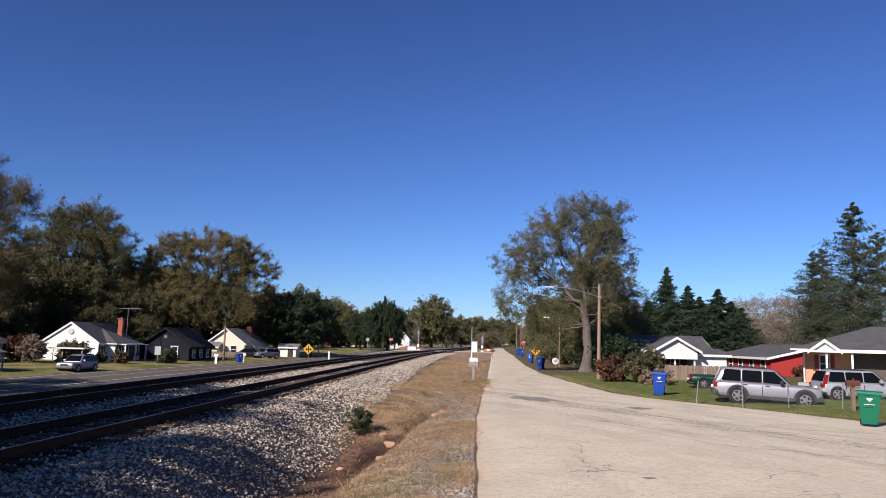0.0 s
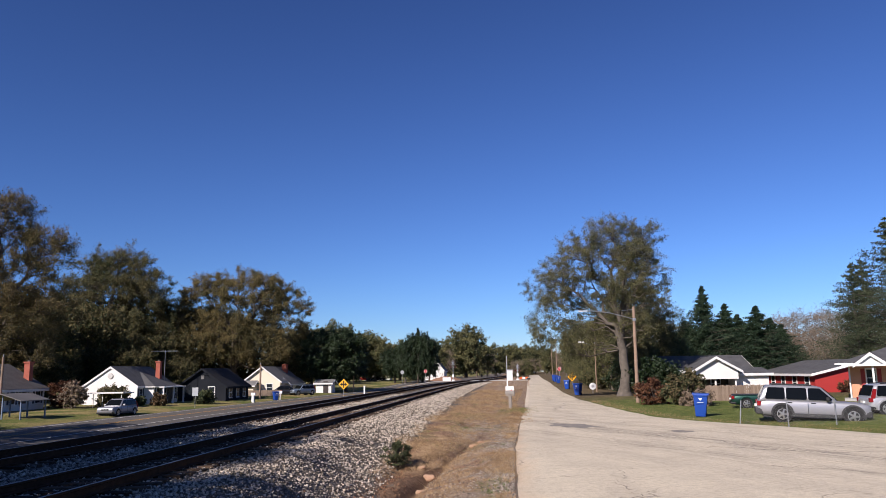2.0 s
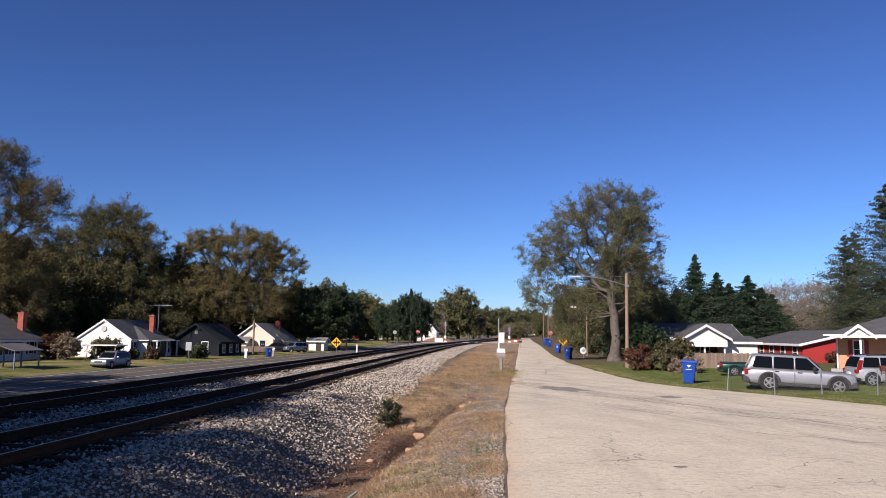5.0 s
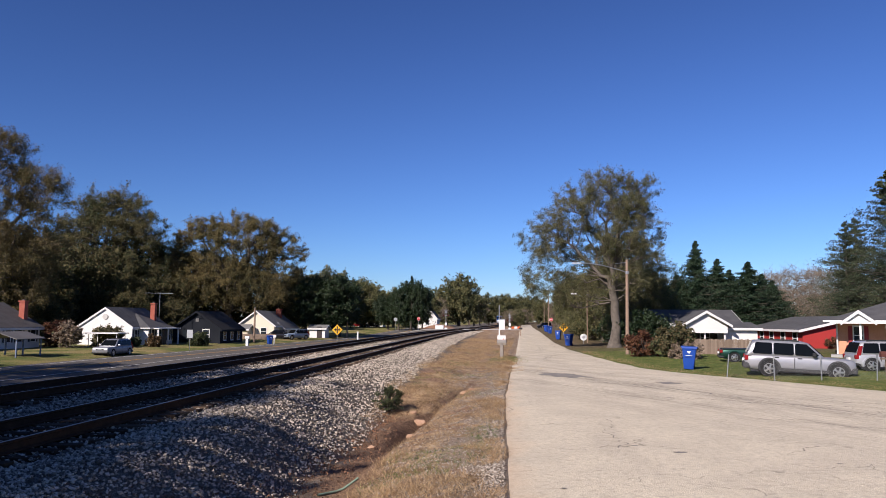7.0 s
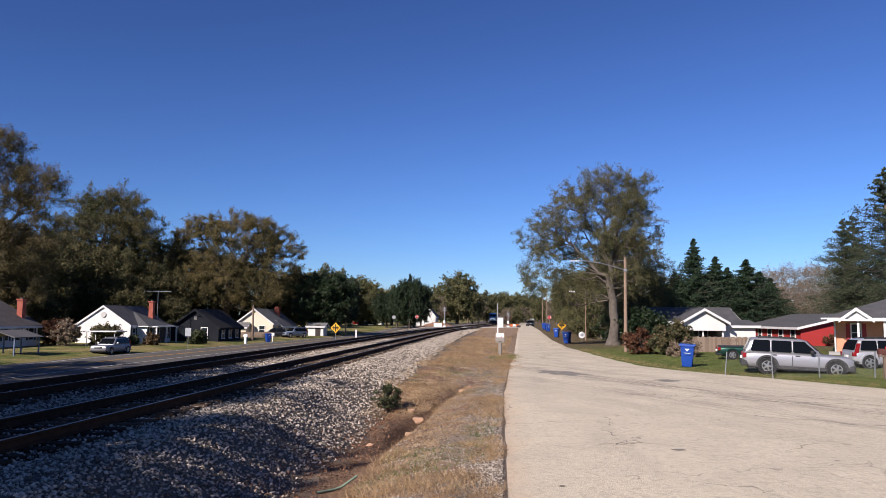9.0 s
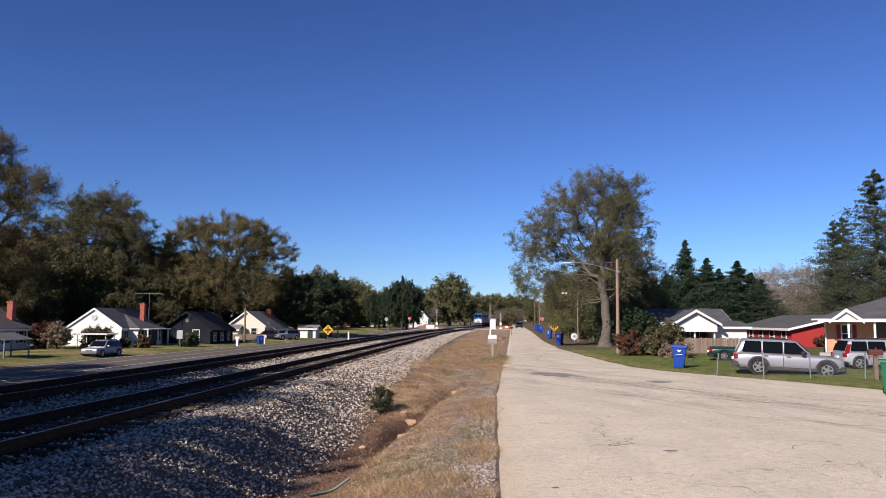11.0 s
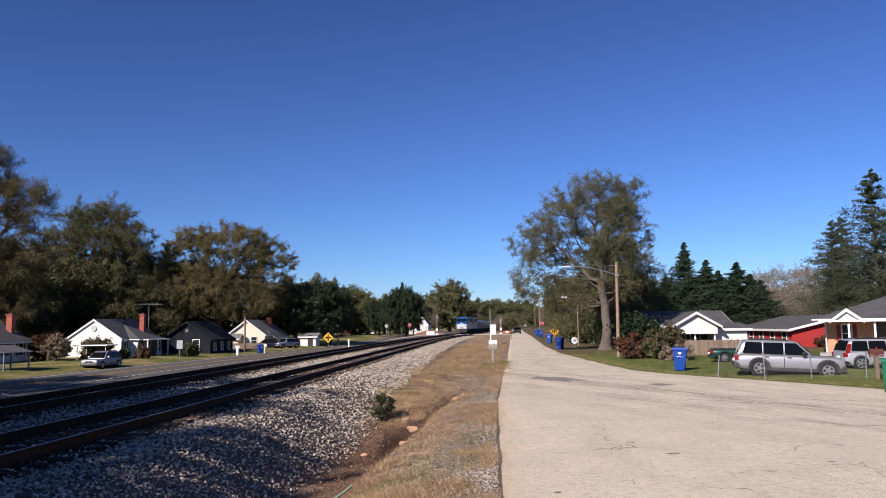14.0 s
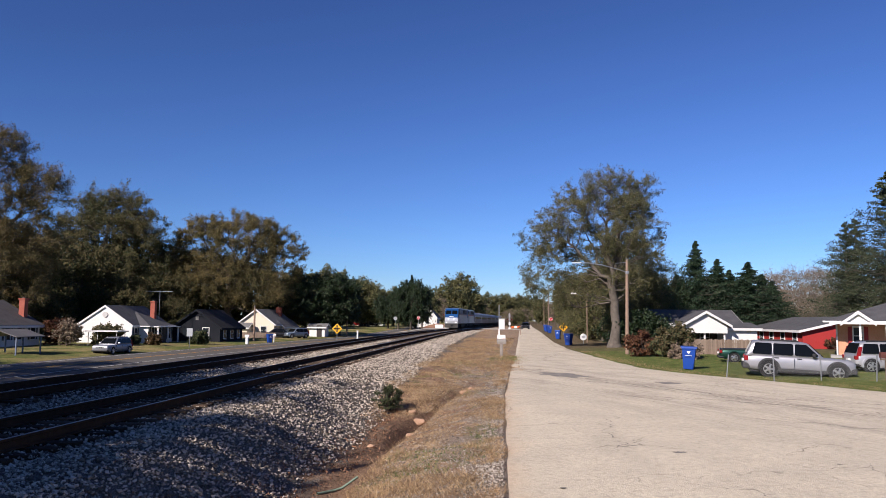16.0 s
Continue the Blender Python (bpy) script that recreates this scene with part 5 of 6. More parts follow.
def mirror_ring(x, half):
    """A closed section from its points (y, z) on one side, bottom to top."""
    return [(x, y, z) for y, z in half] + [(x, -y, z) for y, z in reversed(half)]


def pane_box(pts, inward):
    """A thin pane through four or more corners."""
    bm = bmesh.new()
    a = [bm.verts.new(p) for p in pts]
    b = [bm.verts.new(Vector(p) + Vector(inward)) for p in pts]
    n = len(pts)
    bm.faces.new(a)
    bm.faces.new(b[::-1])
    for k in range(n):
        bm.faces.new((a[k], a[(k + 1) % n], b[(k + 1) % n], b[k]))
    return bm


def car(label, L, W, H, body, style="suv", cladding=None, rails=True, tint=None, name="suv", category="car", ends=(0.185, 0.165)):
    """A road vehicle, front towards +x, on its wheels at z = 0."""
    c = thing(name, Matrix(), label, category)
    a, b = -L / 2, L / 2
    r = H * 0.222
    belt = H * 0.60
    xf, xr = b - L * ends[0], a + L * ends[1]
    cowl = b - L * (0.255 if style != "suv" else 0.245)
    hw = W / 2
    sill = 0.17 * H
    deck = belt if style != "sedan" else belt * 0.98

    # lower body: bonnet, wings, doors, tail
    rings = []
    for u, top, wide, low in ((0.0, 0.80, 0.86, 1.5), (0.012, 0.93, 0.93, 1.25), (0.05, 0.985, 0.97, 1.1), (0.12, 1.0, 0.995, 1.0), (0.3, 1.0, 1.0, 1.0), (0.5, 0.995, 1.0, 1.0), (0.66, 0.985, 1.0, 1.0), (0.745, 0.975, 0.995, 1.0),
            (0.80, 0.972, 0.99, 1.0), (0.88, 0.955, 0.98, 1.0), (0.94, 0.935, 0.955, 1.05), (0.975, 0.91, 0.925, 1.15), (0.992, 0.86, 0.89, 1.35), (1.0, 0.72, 0.85, 1.5)):
        x, t, w, z0 = a + L * u, deck * top, hw * wide, sill * low
        h = t - z0
        rings.append(mirror_ring(x, [(w * 0.86, z0), (w * 0.965, z0 + h * 0.05), (w * 0.99, z0 + h * 0.3), (w * 1.0, z0 + h * 0.55), (w * 0.985, z0 + h * 0.80), (w * 0.955, z0 + h * 0.93), (w * 0.88, z0 + h * 0.985), (w * 0.45, z0 + h * 1.01)]))
    part("body", loft(rings), body, c, smooth=True)

    # cabin: rear glass, roof and windscreen slopes
    if style == "pickup":
        line = ((0.36, 0.0), (0.375, 0.55), (0.40, 0.93), (0.43, 1.0), (0.56, 0.99), (0.60, 0.93), (0.745, 0.0))
    elif style == "sedan":
        line = ((0.10, 0.0), (0.20, 0.55), (0.29, 0.92), (0.36, 1.0), (0.52, 0.99), (0.57, 0.92), (0.745, 0.0))
    else:
        line = ((0.012, 0.0), (0.038, 0.45), (0.068, 0.86), (0.10, 0.955), (0.20, 1.0), (0.42, 1.0), (0.54, 0.975), (0.585, 0.90), (0.65, 0.5), (0.735, 0.0))

    def side(z):
        return hw * (0.955 - 0.17 * max(0.0, (z - belt) / (H - belt)) ** 1.15)

    rings = []
    for u, v in line:
        top = belt - 0.06 + (H - belt + 0.06) * v
        rings.append(mirror_ring(a + L * u, [(hw * 0.94, belt - 0.10), (side(belt + (top - belt) * 0.3) if v else hw * 0.935, belt - 0.08 + (top - belt + 0.08) * 0.3), (side(belt + (top - belt) * 0.8) if v else hw * 0.92, belt - 0.08 + (top - belt + 0.08) * 0.8),
            ((side(top) - 0.03) if v else hw * 0.90, top - 0.035), ((side(top) - 0.12) if v else hw * 0.84, top), (hw * 0.3, top + 0.012)]))
    part("cabin", loft(rings), body, c, smooth=True)

    def slope(front, z):
        v = (z - belt + 0.06) / (H - belt + 0.06)
        pts = line[::-1] if front else line
        for (u0, v0), (u1, v1) in zip(pts, pts[1:]):
            if v0 <= v <= v1:
                return a + L * (u0 + (u1 - u0) * (v - v0) / (v1 - v0))
        return a + L * pts[len(pts) // 2][0]

    g_ = tint or CAR_GLASS
    lo, hi = belt + 0.035, H - 0.105 * H / 1.64
    x0, x1 = slope(False, lo) + 0.22, slope(True, lo) - 0.16
    cuts = (0.0, 0.315, 0.635, 1.0) if style == "suv" else (0.0, 0.5, 1.0) if style == "sedan" else (0.0, 1.0)
    for s in (-1, 1):
        for i in range(len(cuts) - 1):
            q0, q1 = x0 + (x1 - x0) * cuts[i] + 0.028, x0 + (x1 - x0) * cuts[i + 1] - 0.028
            ring = []
            for z, q, sg in ((lo + 0.05, q0, 0), (lo, q0 + 0.05, 0), (lo, q1 - 0.05, 1), (lo + 0.05, q1, 1), (hi - 0.05, q1, 1), (hi, q1 - 0.05, 1), (hi, q0 + 0.05, 0), (hi - 0.05, q0, 0)):
                q = min(max(q, slope(False, z) + 0.17), slope(True, z) - 0.13)
                ring.append((q, s * (side(z) + 0.014), z))
            part("side_window", pane_box(ring, (0, -s * 0.03, 0)), g_, c)
    for nm, front in (("windscreen", True), ("rear_window", False)):
        sg = 1 if front else -1
        ring = [(slope(front, z) + sg * 0.022, q * (side(z) - 0.10), z + 0.012) for z, q in ((lo, -1), (lo, 1), (hi + 0.01, 1), (hi + 0.01, -1))]
        part(nm, pane_box(ring, (-sg * 0.035, 0, -0.015)), g_, c)

    trim = cladding or body
    for x in (xr, xf):
        for s in (-1, 1):
            part("wheel_well", nc((x, s * (hw - 0.30), r * 1.03), (x, s * (hw + 0.004), r * 1.03), r * 1.13, n=24), BLACK, c)
            wheel(c, x, s * (hw - 0.105), r, 0.23)
            bm = bmesh.new()
            o, i_ = [], []
            for k in range(17):
                w = math.pi * (k / 16 * 1.1 - 0.05)
                for lst, rr in ((o, r * 1.34), (i_, r * 1.12)):
                    lst.append((x + math.cos(w) * rr, r * 1.03 + math.sin(w) * rr))
            prism(bm, o + i_[::-1], s * (hw + 0.005) - 0.06, s * (hw + 0.005) + 0.025)
            part("wheel_arch", bm, trim, c)
    part("underbody", nb(a + 0.25, -hw + 0.12, 0.2, b - 0.25, hw - 0.12, sill + 0.1), BLACK, c)
    cl = cladding or BLACK
    part("front_bumper", nb(b - 0.34, -hw * 0.93, sill * 1.1, b + 0.06, hw * 0.93, belt * (0.60 if cladding else 0.46), 0.06), cl, c)
    part("rear_bumper", nb(a - 0.07, -hw * 0.95, sill * 1.15, a + 0.30, hw * 0.95, belt * (0.62 if cladding else 0.50), 0.06), cl, c)
    gr = part("grille", nb(b - 0.10, -hw * 0.45, belt * 0.62, b + 0.012, hw * 0.45, belt * 0.80, 0.02), BLACK, c)
    part("grille_bar", nb(b - 0.02, -hw * 0.44, belt * 0.70, b + 0.02, hw * 0.44, belt * 0.725, 0.006), CHROME, gr)
    for s in (-1, 1):
        part("side_skirt", nb(xr + r * 1.30, s * hw - 0.05, sill * 0.95, xf - r * 1.30, s * hw + 0.018, belt * (0.42 if cladding else 0.26), 0.012), cl, c)
        part("headlight", nb(b - 0.30, s * hw * 0.68 - 0.17, belt * 0.66, b - 0.012, s * hw * 0.68 + 0.17, belt * 0.83, 0.05), LENS, c)
        part("tail_light", nb(a - 0.005, s * hw * 0.86 - 0.10, belt * 0.70, a + 0.16, s * hw * 0.86 + 0.125, belt * 0.93, 0.03), TAIL, c)
        if style == "suv" and not cladding:
            zt = H - 0.24
            ring = [(slope(False, belt) - 0.03, belt * 0.88), (slope(False, belt) + 0.18, belt * 0.90), (slope(False, zt) + 0.13, zt), (slope(False, zt) - 0.01, zt)]
            bm = bmesh.new()
            prism(bm, ring, s * hw * 0.80, s * hw * 0.945, lambda x, z: 1.0 - 0.08 * max(0.0, (z - belt) / (H - belt)))
            part("pillar_light", bm, TAIL, c)
        part("mirror", nb(x1 - 0.30, s * (hw + 0.09) - 0.11, belt + 0.01, x1 - 0.14, s * (hw + 0.09) + 0.09, belt + 0.18, 0.04), BLACK if cladding else body, c)
        part("mirror_stalk", nb(x1 - 0.26, s * (hw + 0.0) - 0.06, belt + 0.02, x1 - 0.20, s * (hw + 0.0) + 0.06, belt + 0.07), BLACK, c)
        span = x1 - x0
        for q in ((0.34, 0.68) if style == "suv" else (0.30, 0.62) if style == "sedan" else (0.15,)):
            part("door_handle", nb(x0 + span * q, s * hw * 0.985 - 0.02, belt * 0.87, x0 + span * q + 0.19, s * hw * 0.985 + 0.03, belt * 0.915, 0.008), BLACK if cladding else body, c)
        for q in ((0.315, 0.635, 1.02) if style == "suv" else (0.5, 1.0) if style == "sedan" else (0.0, 1.0)):
            part("door_seam", nb(x0 + span * q - 0.006, s * hw - 0.05, belt * 0.42, x0 + span * q + 0.006, s * hw + 0.001, belt * 0.90), BLACK, c)
        if rails:
            part("roof_rail", nb(a + L * 0.14, s * hw * 0.66 - 0.02, H - 0.02, a + L * 0.50, s * hw * 0.66 + 0.02, H + 0.05, 0.012), BLACK, c)
    if rails:
        for q in (0.2, 0.42):
            part("cross_bar", nb(a + L * q, -hw * 0.66, H + 0.02, a + L * q + 0.05, hw * 0.66, H + 0.05, 0.01), BLACK, c)
    if style == "pickup":
        part("bed_liner", nb(a + 0.10, -hw * 0.86, belt - 0.05, a + L * 0.35, hw * 0.86, belt + 0.022), BLACK, c)
    part("number_plate", nb(a - 0.085, -0.16, belt * 0.64, a + 0.05, 0.16, belt * 0.76), TRIM, c)
    return c


def park(c, x, y, yaw, z=None, pitch=0):
    c.matrix_world = pose(x, y, gz(x, y) if z is None else z, 0, pitch, yaw)
    return c


SILVER = paint("silver_paint", (0.30, 0.302, 0.325), 0.5, 0.42)
CLAD = mat("grey_cladding", (0.045, 0.045, 0.047), (0.03, 0.03, 0.032), rough=0.7)
park(car("silver sport utility vehicle with grey lower cladding, parked on the lawn", 4.6, 1.86, 1.64, SILVER, cladding=CLAD, ends=(0.155, 0.228)), 13.72, 36.08, -15.5, 0.02, 2.2)
park(car("silver compact crossover with tall red tail lights, parked", 4.5, 1.80, 1.56, paint("pale_silver_paint", (0.40, 0.402, 0.42), 0.45, 0.40)), 20.21, 40.19, -4, 0.05)
park(car("dark green pickup truck parked on the lawn", 4.9, 1.8, 1.32, paint("dark_green_paint", (0.012, 0.05, 0.035)), style="pickup", rails=False, name="pickup_truck", category="truck"), 15.7, 46.5, -12)
park(car("silver crossover parked beside the street before the white house", 4.1, 1.68, 1.5, SILVER), -35.3, 66.3, -93, -0.86)
c = park(car("dark car parked before the cream house", 4.6, 1.8, 1.5, paint("dark_grey_paint", (0.03, 0.03, 0.035)), style="sedan", rails=False, name="parked_car"), -35.8, 120.5, 10)
park(car("pale blue crossover parked before the cream house", 4.5, 1.82, 1.65, paint("pale_blue_paint", (0.28, 0.34, 0.42)), name="parked_car"), -33.6, 121.5, -125)
park(car("red pickup truck parked beside the far street", 5.2, 1.9, 1.8, paint("red_paint", (0.40, 0.02, 0.02)), style="pickup", rails=False, name="pickup_truck", category="truck"), -47.0, 248, 8)
park(car("dark car parked beside the far street", 4.6, 1.8, 1.5, paint("black_paint", (0.012, 0.012, 0.014)), style="sedan", rails=False, name="parked_car"), -42.5, 246, 5)
lane_car = car("dark car driving slowly along the lane", 4.6, 1.85, 1.6, paint("black_paint", (0.012, 0.012, 0.014)), name="moving_car")

# ---- wheelie bins ----
BIN_BLUE = mat("blue_plastic", (0.012, 0.055, 0.30), (0.01, 0.045, 0.24), 2, 30, rough=0.45)
BIN_GREEN = mat("green_plastic", (0.008, 0.13, 0.065), (0.007, 0.11, 0.055), 2, 30, rough=0.45)


def wheelie(body, label):
    b = thing("wheelie_bin", Matrix(), label, "bin", "kerbside bins")
    bm = bmesh.new()
    vs = []
    for z, sx, sy in ((0.06, 0.24, 0.25), (0.72, 0.31, 0.34), (0.98, 0.335, 0.375), (1.0, 0.36, 0.40), (1.04, 0.36, 0.40)):
        vs.append([bm.verts.new((q * sx, p * sy, z)) for q, p in ((-1, -1), (1, -1), (1, 1), (-1, 1))])
    for lo, hi in zip(vs, vs[1:]):
        for k in range(4):
            bm.faces.new((lo[k], lo[(k + 1) % 4], hi[(k + 1) % 4], hi[k]))
    bm.faces.new(vs[0][::-1])
    bm.faces.new(vs[-1])
    bmesh.ops.bevel(bm, geom=[e for e in bm.edges if abs(e.verts[0].co.z - e.verts[1].co.z) > 0.03], offset=0.03, segments=2, affect="EDGES")
    part("body", bm, body, b)
    bm = bmesh.new()
    prism(bm, [(-0.41, 1.045), (0.38, 1.045), (0.36, 1.09), (0.0, 1.13), (-0.38, 1.10)], -0.405, 0.405)
    for v in bm.verts:
        v.co.x, v.co.y = v.co.y, v.co.x
    part("lid", bm, body, b)
    part("axle", nc((-0.25, 0.30, 0.12), (0.25, 0.30, 0.12), 0.02), BLACK, b)
    for s in (-1, 1):
        part("wheel", nc((s * 0.20, 0.30, 0.12), (s * 0.265, 0.30, 0.12), 0.12, n=16), TYRE, b)
    part("handle", nc((-0.28, 0.44, 0.99), (0.28, 0.44, 0.99), 0.022), body, b)
    part("lift_bar", nc((-0.2, -0.335, 0.62), (0.2, -0.335, 0.62), 0.02), body, b)
    mk = part("emblem", nc((0, -0.356, 0.84), (0, -0.349, 0.84), 0.1, n=4), TRIM, b, "white diamond emblem")
    mk.matrix_basis = pose(0, -0.10, 0.01, -6)
    part("lettering_bar", nb(-0.16, -0.370, 0.685, 0.16, -0.345, 0.705), TRIM, b, "white bar of lettering")
    return b


blue = wheelie(BIN_BLUE, "blue plastic wheeled bin at the edge of the lane")
blue.matrix_world = pose(9.8, 40.1, 0.03, 0, 3, -18) @ Matrix.Diagonal((1.0, 1.0, 1.1, 1))
for x, y, w in ((7.0, 77.5, -30), (7.75, 101, -20), (8.6, 131, 10), (9.3, 155, -10), (8.9, 143, 25)):
    copy_thing(blue, pose(x, y, float(road_z(y)) + 0.02, 0, 0, w))
copy_thing(blue, pose(-31.9, 102.3, gz(-31.9, 102.3), 0, 0, 40))
green = wheelie(BIN_GREEN, "green plastic wheeled bin at the lane edge")
green.matrix_world = pose(13.75, 26.9, 0.03, 0, 2, -25) @ Matrix.Diagonal((1.0, 1.0, 1.05, 1))

# ---- poles, signs, boxes ----
TIMBER = mat("weathered_pole_timber", (0.17, 0.115, 0.08), (0.30, 0.215, 0.155), 1.5, 18, rough=0.9, bump=0.01)
pl = thing("street_lamp", Matrix(), "timber pole with a long curved lamp arm beside the lane", "street lamp")
part("pole", nc((9.43, 56.7, -0.3), (9.5, 56.7, 7.15), 0.15, 0.10, 12), TIMBER, pl)
v, f = tube([(9.5, 56.7, 6.2), (8.8, 56.6, 6.42), (7.6, 56.4, 6.72), (6.6, 56.3, 6.86), (6.0, 56.2, 6.86)], [0.035] * 5, 8)
arm = mesh_part("arm", v, f, STEEL, pl)
part("lamp_head", nb(5.35, 56.12, 6.82, 6.05, 56.28, 6.90, 0.02), mat("lamp_head_grey", (0.62, 0.62, 0.60), rough=0.5), pl)
part("brace", nc((9.5, 56.7, 6.95), (8.6, 56.6, 6.86), 0.02), STEEL, pl)
part("bracket", nb(9.38, 56.55, 6.1, 9.62, 56.85, 6.28), STEEL, pl)


def utility(x, y, top, label, lamp=False, side_=1, z=None, r_=0.13):
    z = gz(x, y) if z is None else z
    p = thing("utility_pole", Matrix(), label, "utility pole", "utility poles")
    part("pole", nc((x, y, z - 0.3), (x, y, top), r_, r_ * 0.7, 10), TIMBER, p)
    if lamp:
        part("arm", nc((x, y, top - 1.6), (x + side_ * 1.6, y, top - 1.1), 0.04), STEEL, p)
        part("lamp_head", nb(x + side_ * 1.6 - 0.35, y - 0.12, top - 1.18, x + side_ * 1.6 + 0.35, y + 0.12, top - 1.02, 0.02), MATS["lamp_head_grey"], p)
    else:
        part("insulator", nc((x, y, top), (x, y, top + 0.22), 0.05), STEEL, p)
    return p


utility(-34.7, 104, 4.1, "slim dark timber pole before the cream house", r_=0.16)
utility(-28.8, 140, 7.8, "timber pole with a small lamp beside the street", True, 1)
utility(9.9, 86.3, 5.4, "slim timber pole under the lane trees", r_=0.07)
utility(12.2, 190, 11.0, "tall timber pole beside the far lane", True, -1)
utility(10.6, 92, 7.0, "timber pole with a lamp arm above the lane", True, -1, r_=0.07)
utility(-13.5, 330, 12.0, "tall timber pole far along the railway")
utility(14.6, 250, 14.5, "tall timber pole beside the far lane")

utility(-42.2, 60, 4.4, "dark timber pole beside the open shed")
SIGN_RED = mat("sign_red", (0.45, 0.02, 0.025), rough=0.4)
SIGN_YELLOW = mat("sign_yellow", (0.80, 0.42, 0.01), rough=0.4)
SIGN_WHITE = mat("sign_white", (0.75, 0.75, 0.74), rough=0.4)
SIGN_GREY = mat("bare_aluminium", (0.45, 0.46, 0.47), (0.38, 0.39, 0.40), rough=0.4, metal=0.6)


def plate(parent, name, x, y, z, r_, n, material, turn=0, dy=0.0, thick=0.02):
    bm = bmesh.new()
    bmesh.ops.create_cone(bm, cap_ends=True, segments=n, radius1=r_, radius2=r_, depth=thick)
    bmesh.ops.transform(bm, matrix=pose(x, y + dy, z, 90, 0, 0) @ pose(0, 0, 0, 0, 0, turn), verts=bm.verts)
    return part(name, bm, material, parent)


def stop_sign(x, y, z, yaw=0):
    s = thing("stop_sign", pose(x, y, z, 0, 0, yaw), "red octagonal stop sign with white rim on a steel post", "stop sign", "stop signs")
    part("post", nc((0, 0, -0.2), (0, 0, 2.75), 0.035), STEEL, s)
    plate(s, "rim", 0, -0.05, 2.45, 0.40, 8, SIGN_WHITE, 22.5)
    p = plate(s, "face", 0, -0.068, 2.45, 0.37, 8, SIGN_RED, 22.5)
    cu = bpy.data.curves.new("lettering", "FONT")
    cu.body, cu.size, cu.align_x, cu.align_y, cu.extrude = "STOP", 0.27, "CENTER", "CENTER", 0.002
    cu.materials.append(SIGN_WHITE)
    t = new("lettering", cu)
    t.parent = p
    t.matrix_basis = pose(0, -0.083, 2.45, 90)
    return s


stop_sign(-18.5, 170, 0.48)
stop_sign(10.7, 158.5, 0.45, -8)


def diamond(x, y, z0, zc, r_, label, yaw=0):
    s = thing("warning_sign", pose(x, y, 0, 0, 0, yaw), label, "traffic sign")
    part("post", nc((0, 0, z0 - 0.2), (0, 0, zc + 0.3), 0.035), STEEL, s)
    plate(s, "border", 0, -0.05, zc, r_, 4, BLACK, 0)
    p = plate(s, "face", 0, -0.066, zc, r_ * 0.95, 4, SIGN_YELLOW, 0)
    for q in ((-0.07, -0.4, 0.07, 0.4), (-0.38, -0.06, 0.38, 0.06), (-0.25, -0.2, -0.17, 0.2), (0.17, -0.2, 0.25, 0.2)):
        part("symbol_bar", nb(q[0] * r_ / 0.6, -0.09, zc + q[1] * r_ / 0.6, q[2] * r_ / 0.6, -0.077, zc + q[3] * r_ / 0.6), BLACK, p)


diamond(-21.25, 97, -0.5, 1.25, 0.72, "yellow diamond crossing sign with black symbol beside the street")
diamond(10.2, 122, 0.2, 1.55, 0.75, "yellow diamond sign with black symbol beside the lane")


def plain_sign(x, y, z0, z1, w, hgt, label, round_=False, material=None):
    s = thing("road_sign", Matrix(), label, "traffic sign")
    part("post", nc((x, y, z0 - 0.2), (x, y, z1), 0.03), STEEL, s)
    if round_:
        fc = plate(s, "face", x, y - 0.04, z1 - w, w, 24, material or SIGN_WHITE)
        if material is None:
            plate(fc, "symbol", x, y - 0.055, z1 - w, w * 0.4, 20, SIGN_GREY)
    else:
        part("face", nb(x - w / 2, y - 0.05, z1 - hgt, x + w / 2, y - 0.03, z1, 0.004), material or SIGN_GREY, s)
    return s


plain_sign(-33.9, 80, gz(-33.9, 80), 1.35, 0.66, 0.9, "bare grey back of a road sign beside the street")
plain_sign(-23.8, 170, 0.48, 3.2, 0.42, 0, "round grey sign disc on a post", True, SIGN_GREY)
plain_sign(9.0, 82, 0.0, 1.2, 0.36, 0, "round white sign disc on a low post beside the lane", True)

pm = thing("marker_post", Matrix(), "short white marker post beside the tracks", "post")
part("post", nb(-18.24, 94.9, gz(-18.2, 95) - 0.2, -18.06, 95.08, 1.0, 0.01), SIGN_WHITE, pm)
part("cap", nb(-18.27, 94.87, 1.0, -18.03, 95.11, 1.05), SIGN_WHITE, pm)


def mailbox(x, y, z, yaw, label, shell, post_mat, w=0.1):
    s = thing("mailbox", pose(x, y, z, 0, 0, yaw), label, "mailbox")
    part("post", nb(-w / 2, -w / 2, -0.2, w / 2, w / 2, 1.0, 0.008), post_mat, s)
    part("arm", nb(-w / 2, -0.28, 0.90, w / 2, 0.25, 0.98), post_mat, s)
    bm = bmesh.new()
    pts = [(-0.11, 0.0), (0.11, 0.0), (0.11, 0.13)] + [(0.11 * math.cos(k * math.pi / 8), 0.13 + 0.11 * math.sin(k * math.pi / 8)) for k in range(1, 8)] + [(-0.11, 0.13)]
    prism(bm, pts, -0.27, 0.27)
    bmesh.ops.translate(bm, vec=(0, 0, 1.0), verts=bm.verts)
    b = part("box", bm, shell, s)
    part("door", nb(-0.1, -0.285, 1.01, 0.1, -0.272, 1.2), shell, b)
    part("flag", nb(0.113, -0.1, 1.1, 0.123, -0.06, 1.32), SIGN_RED, b)
    return s


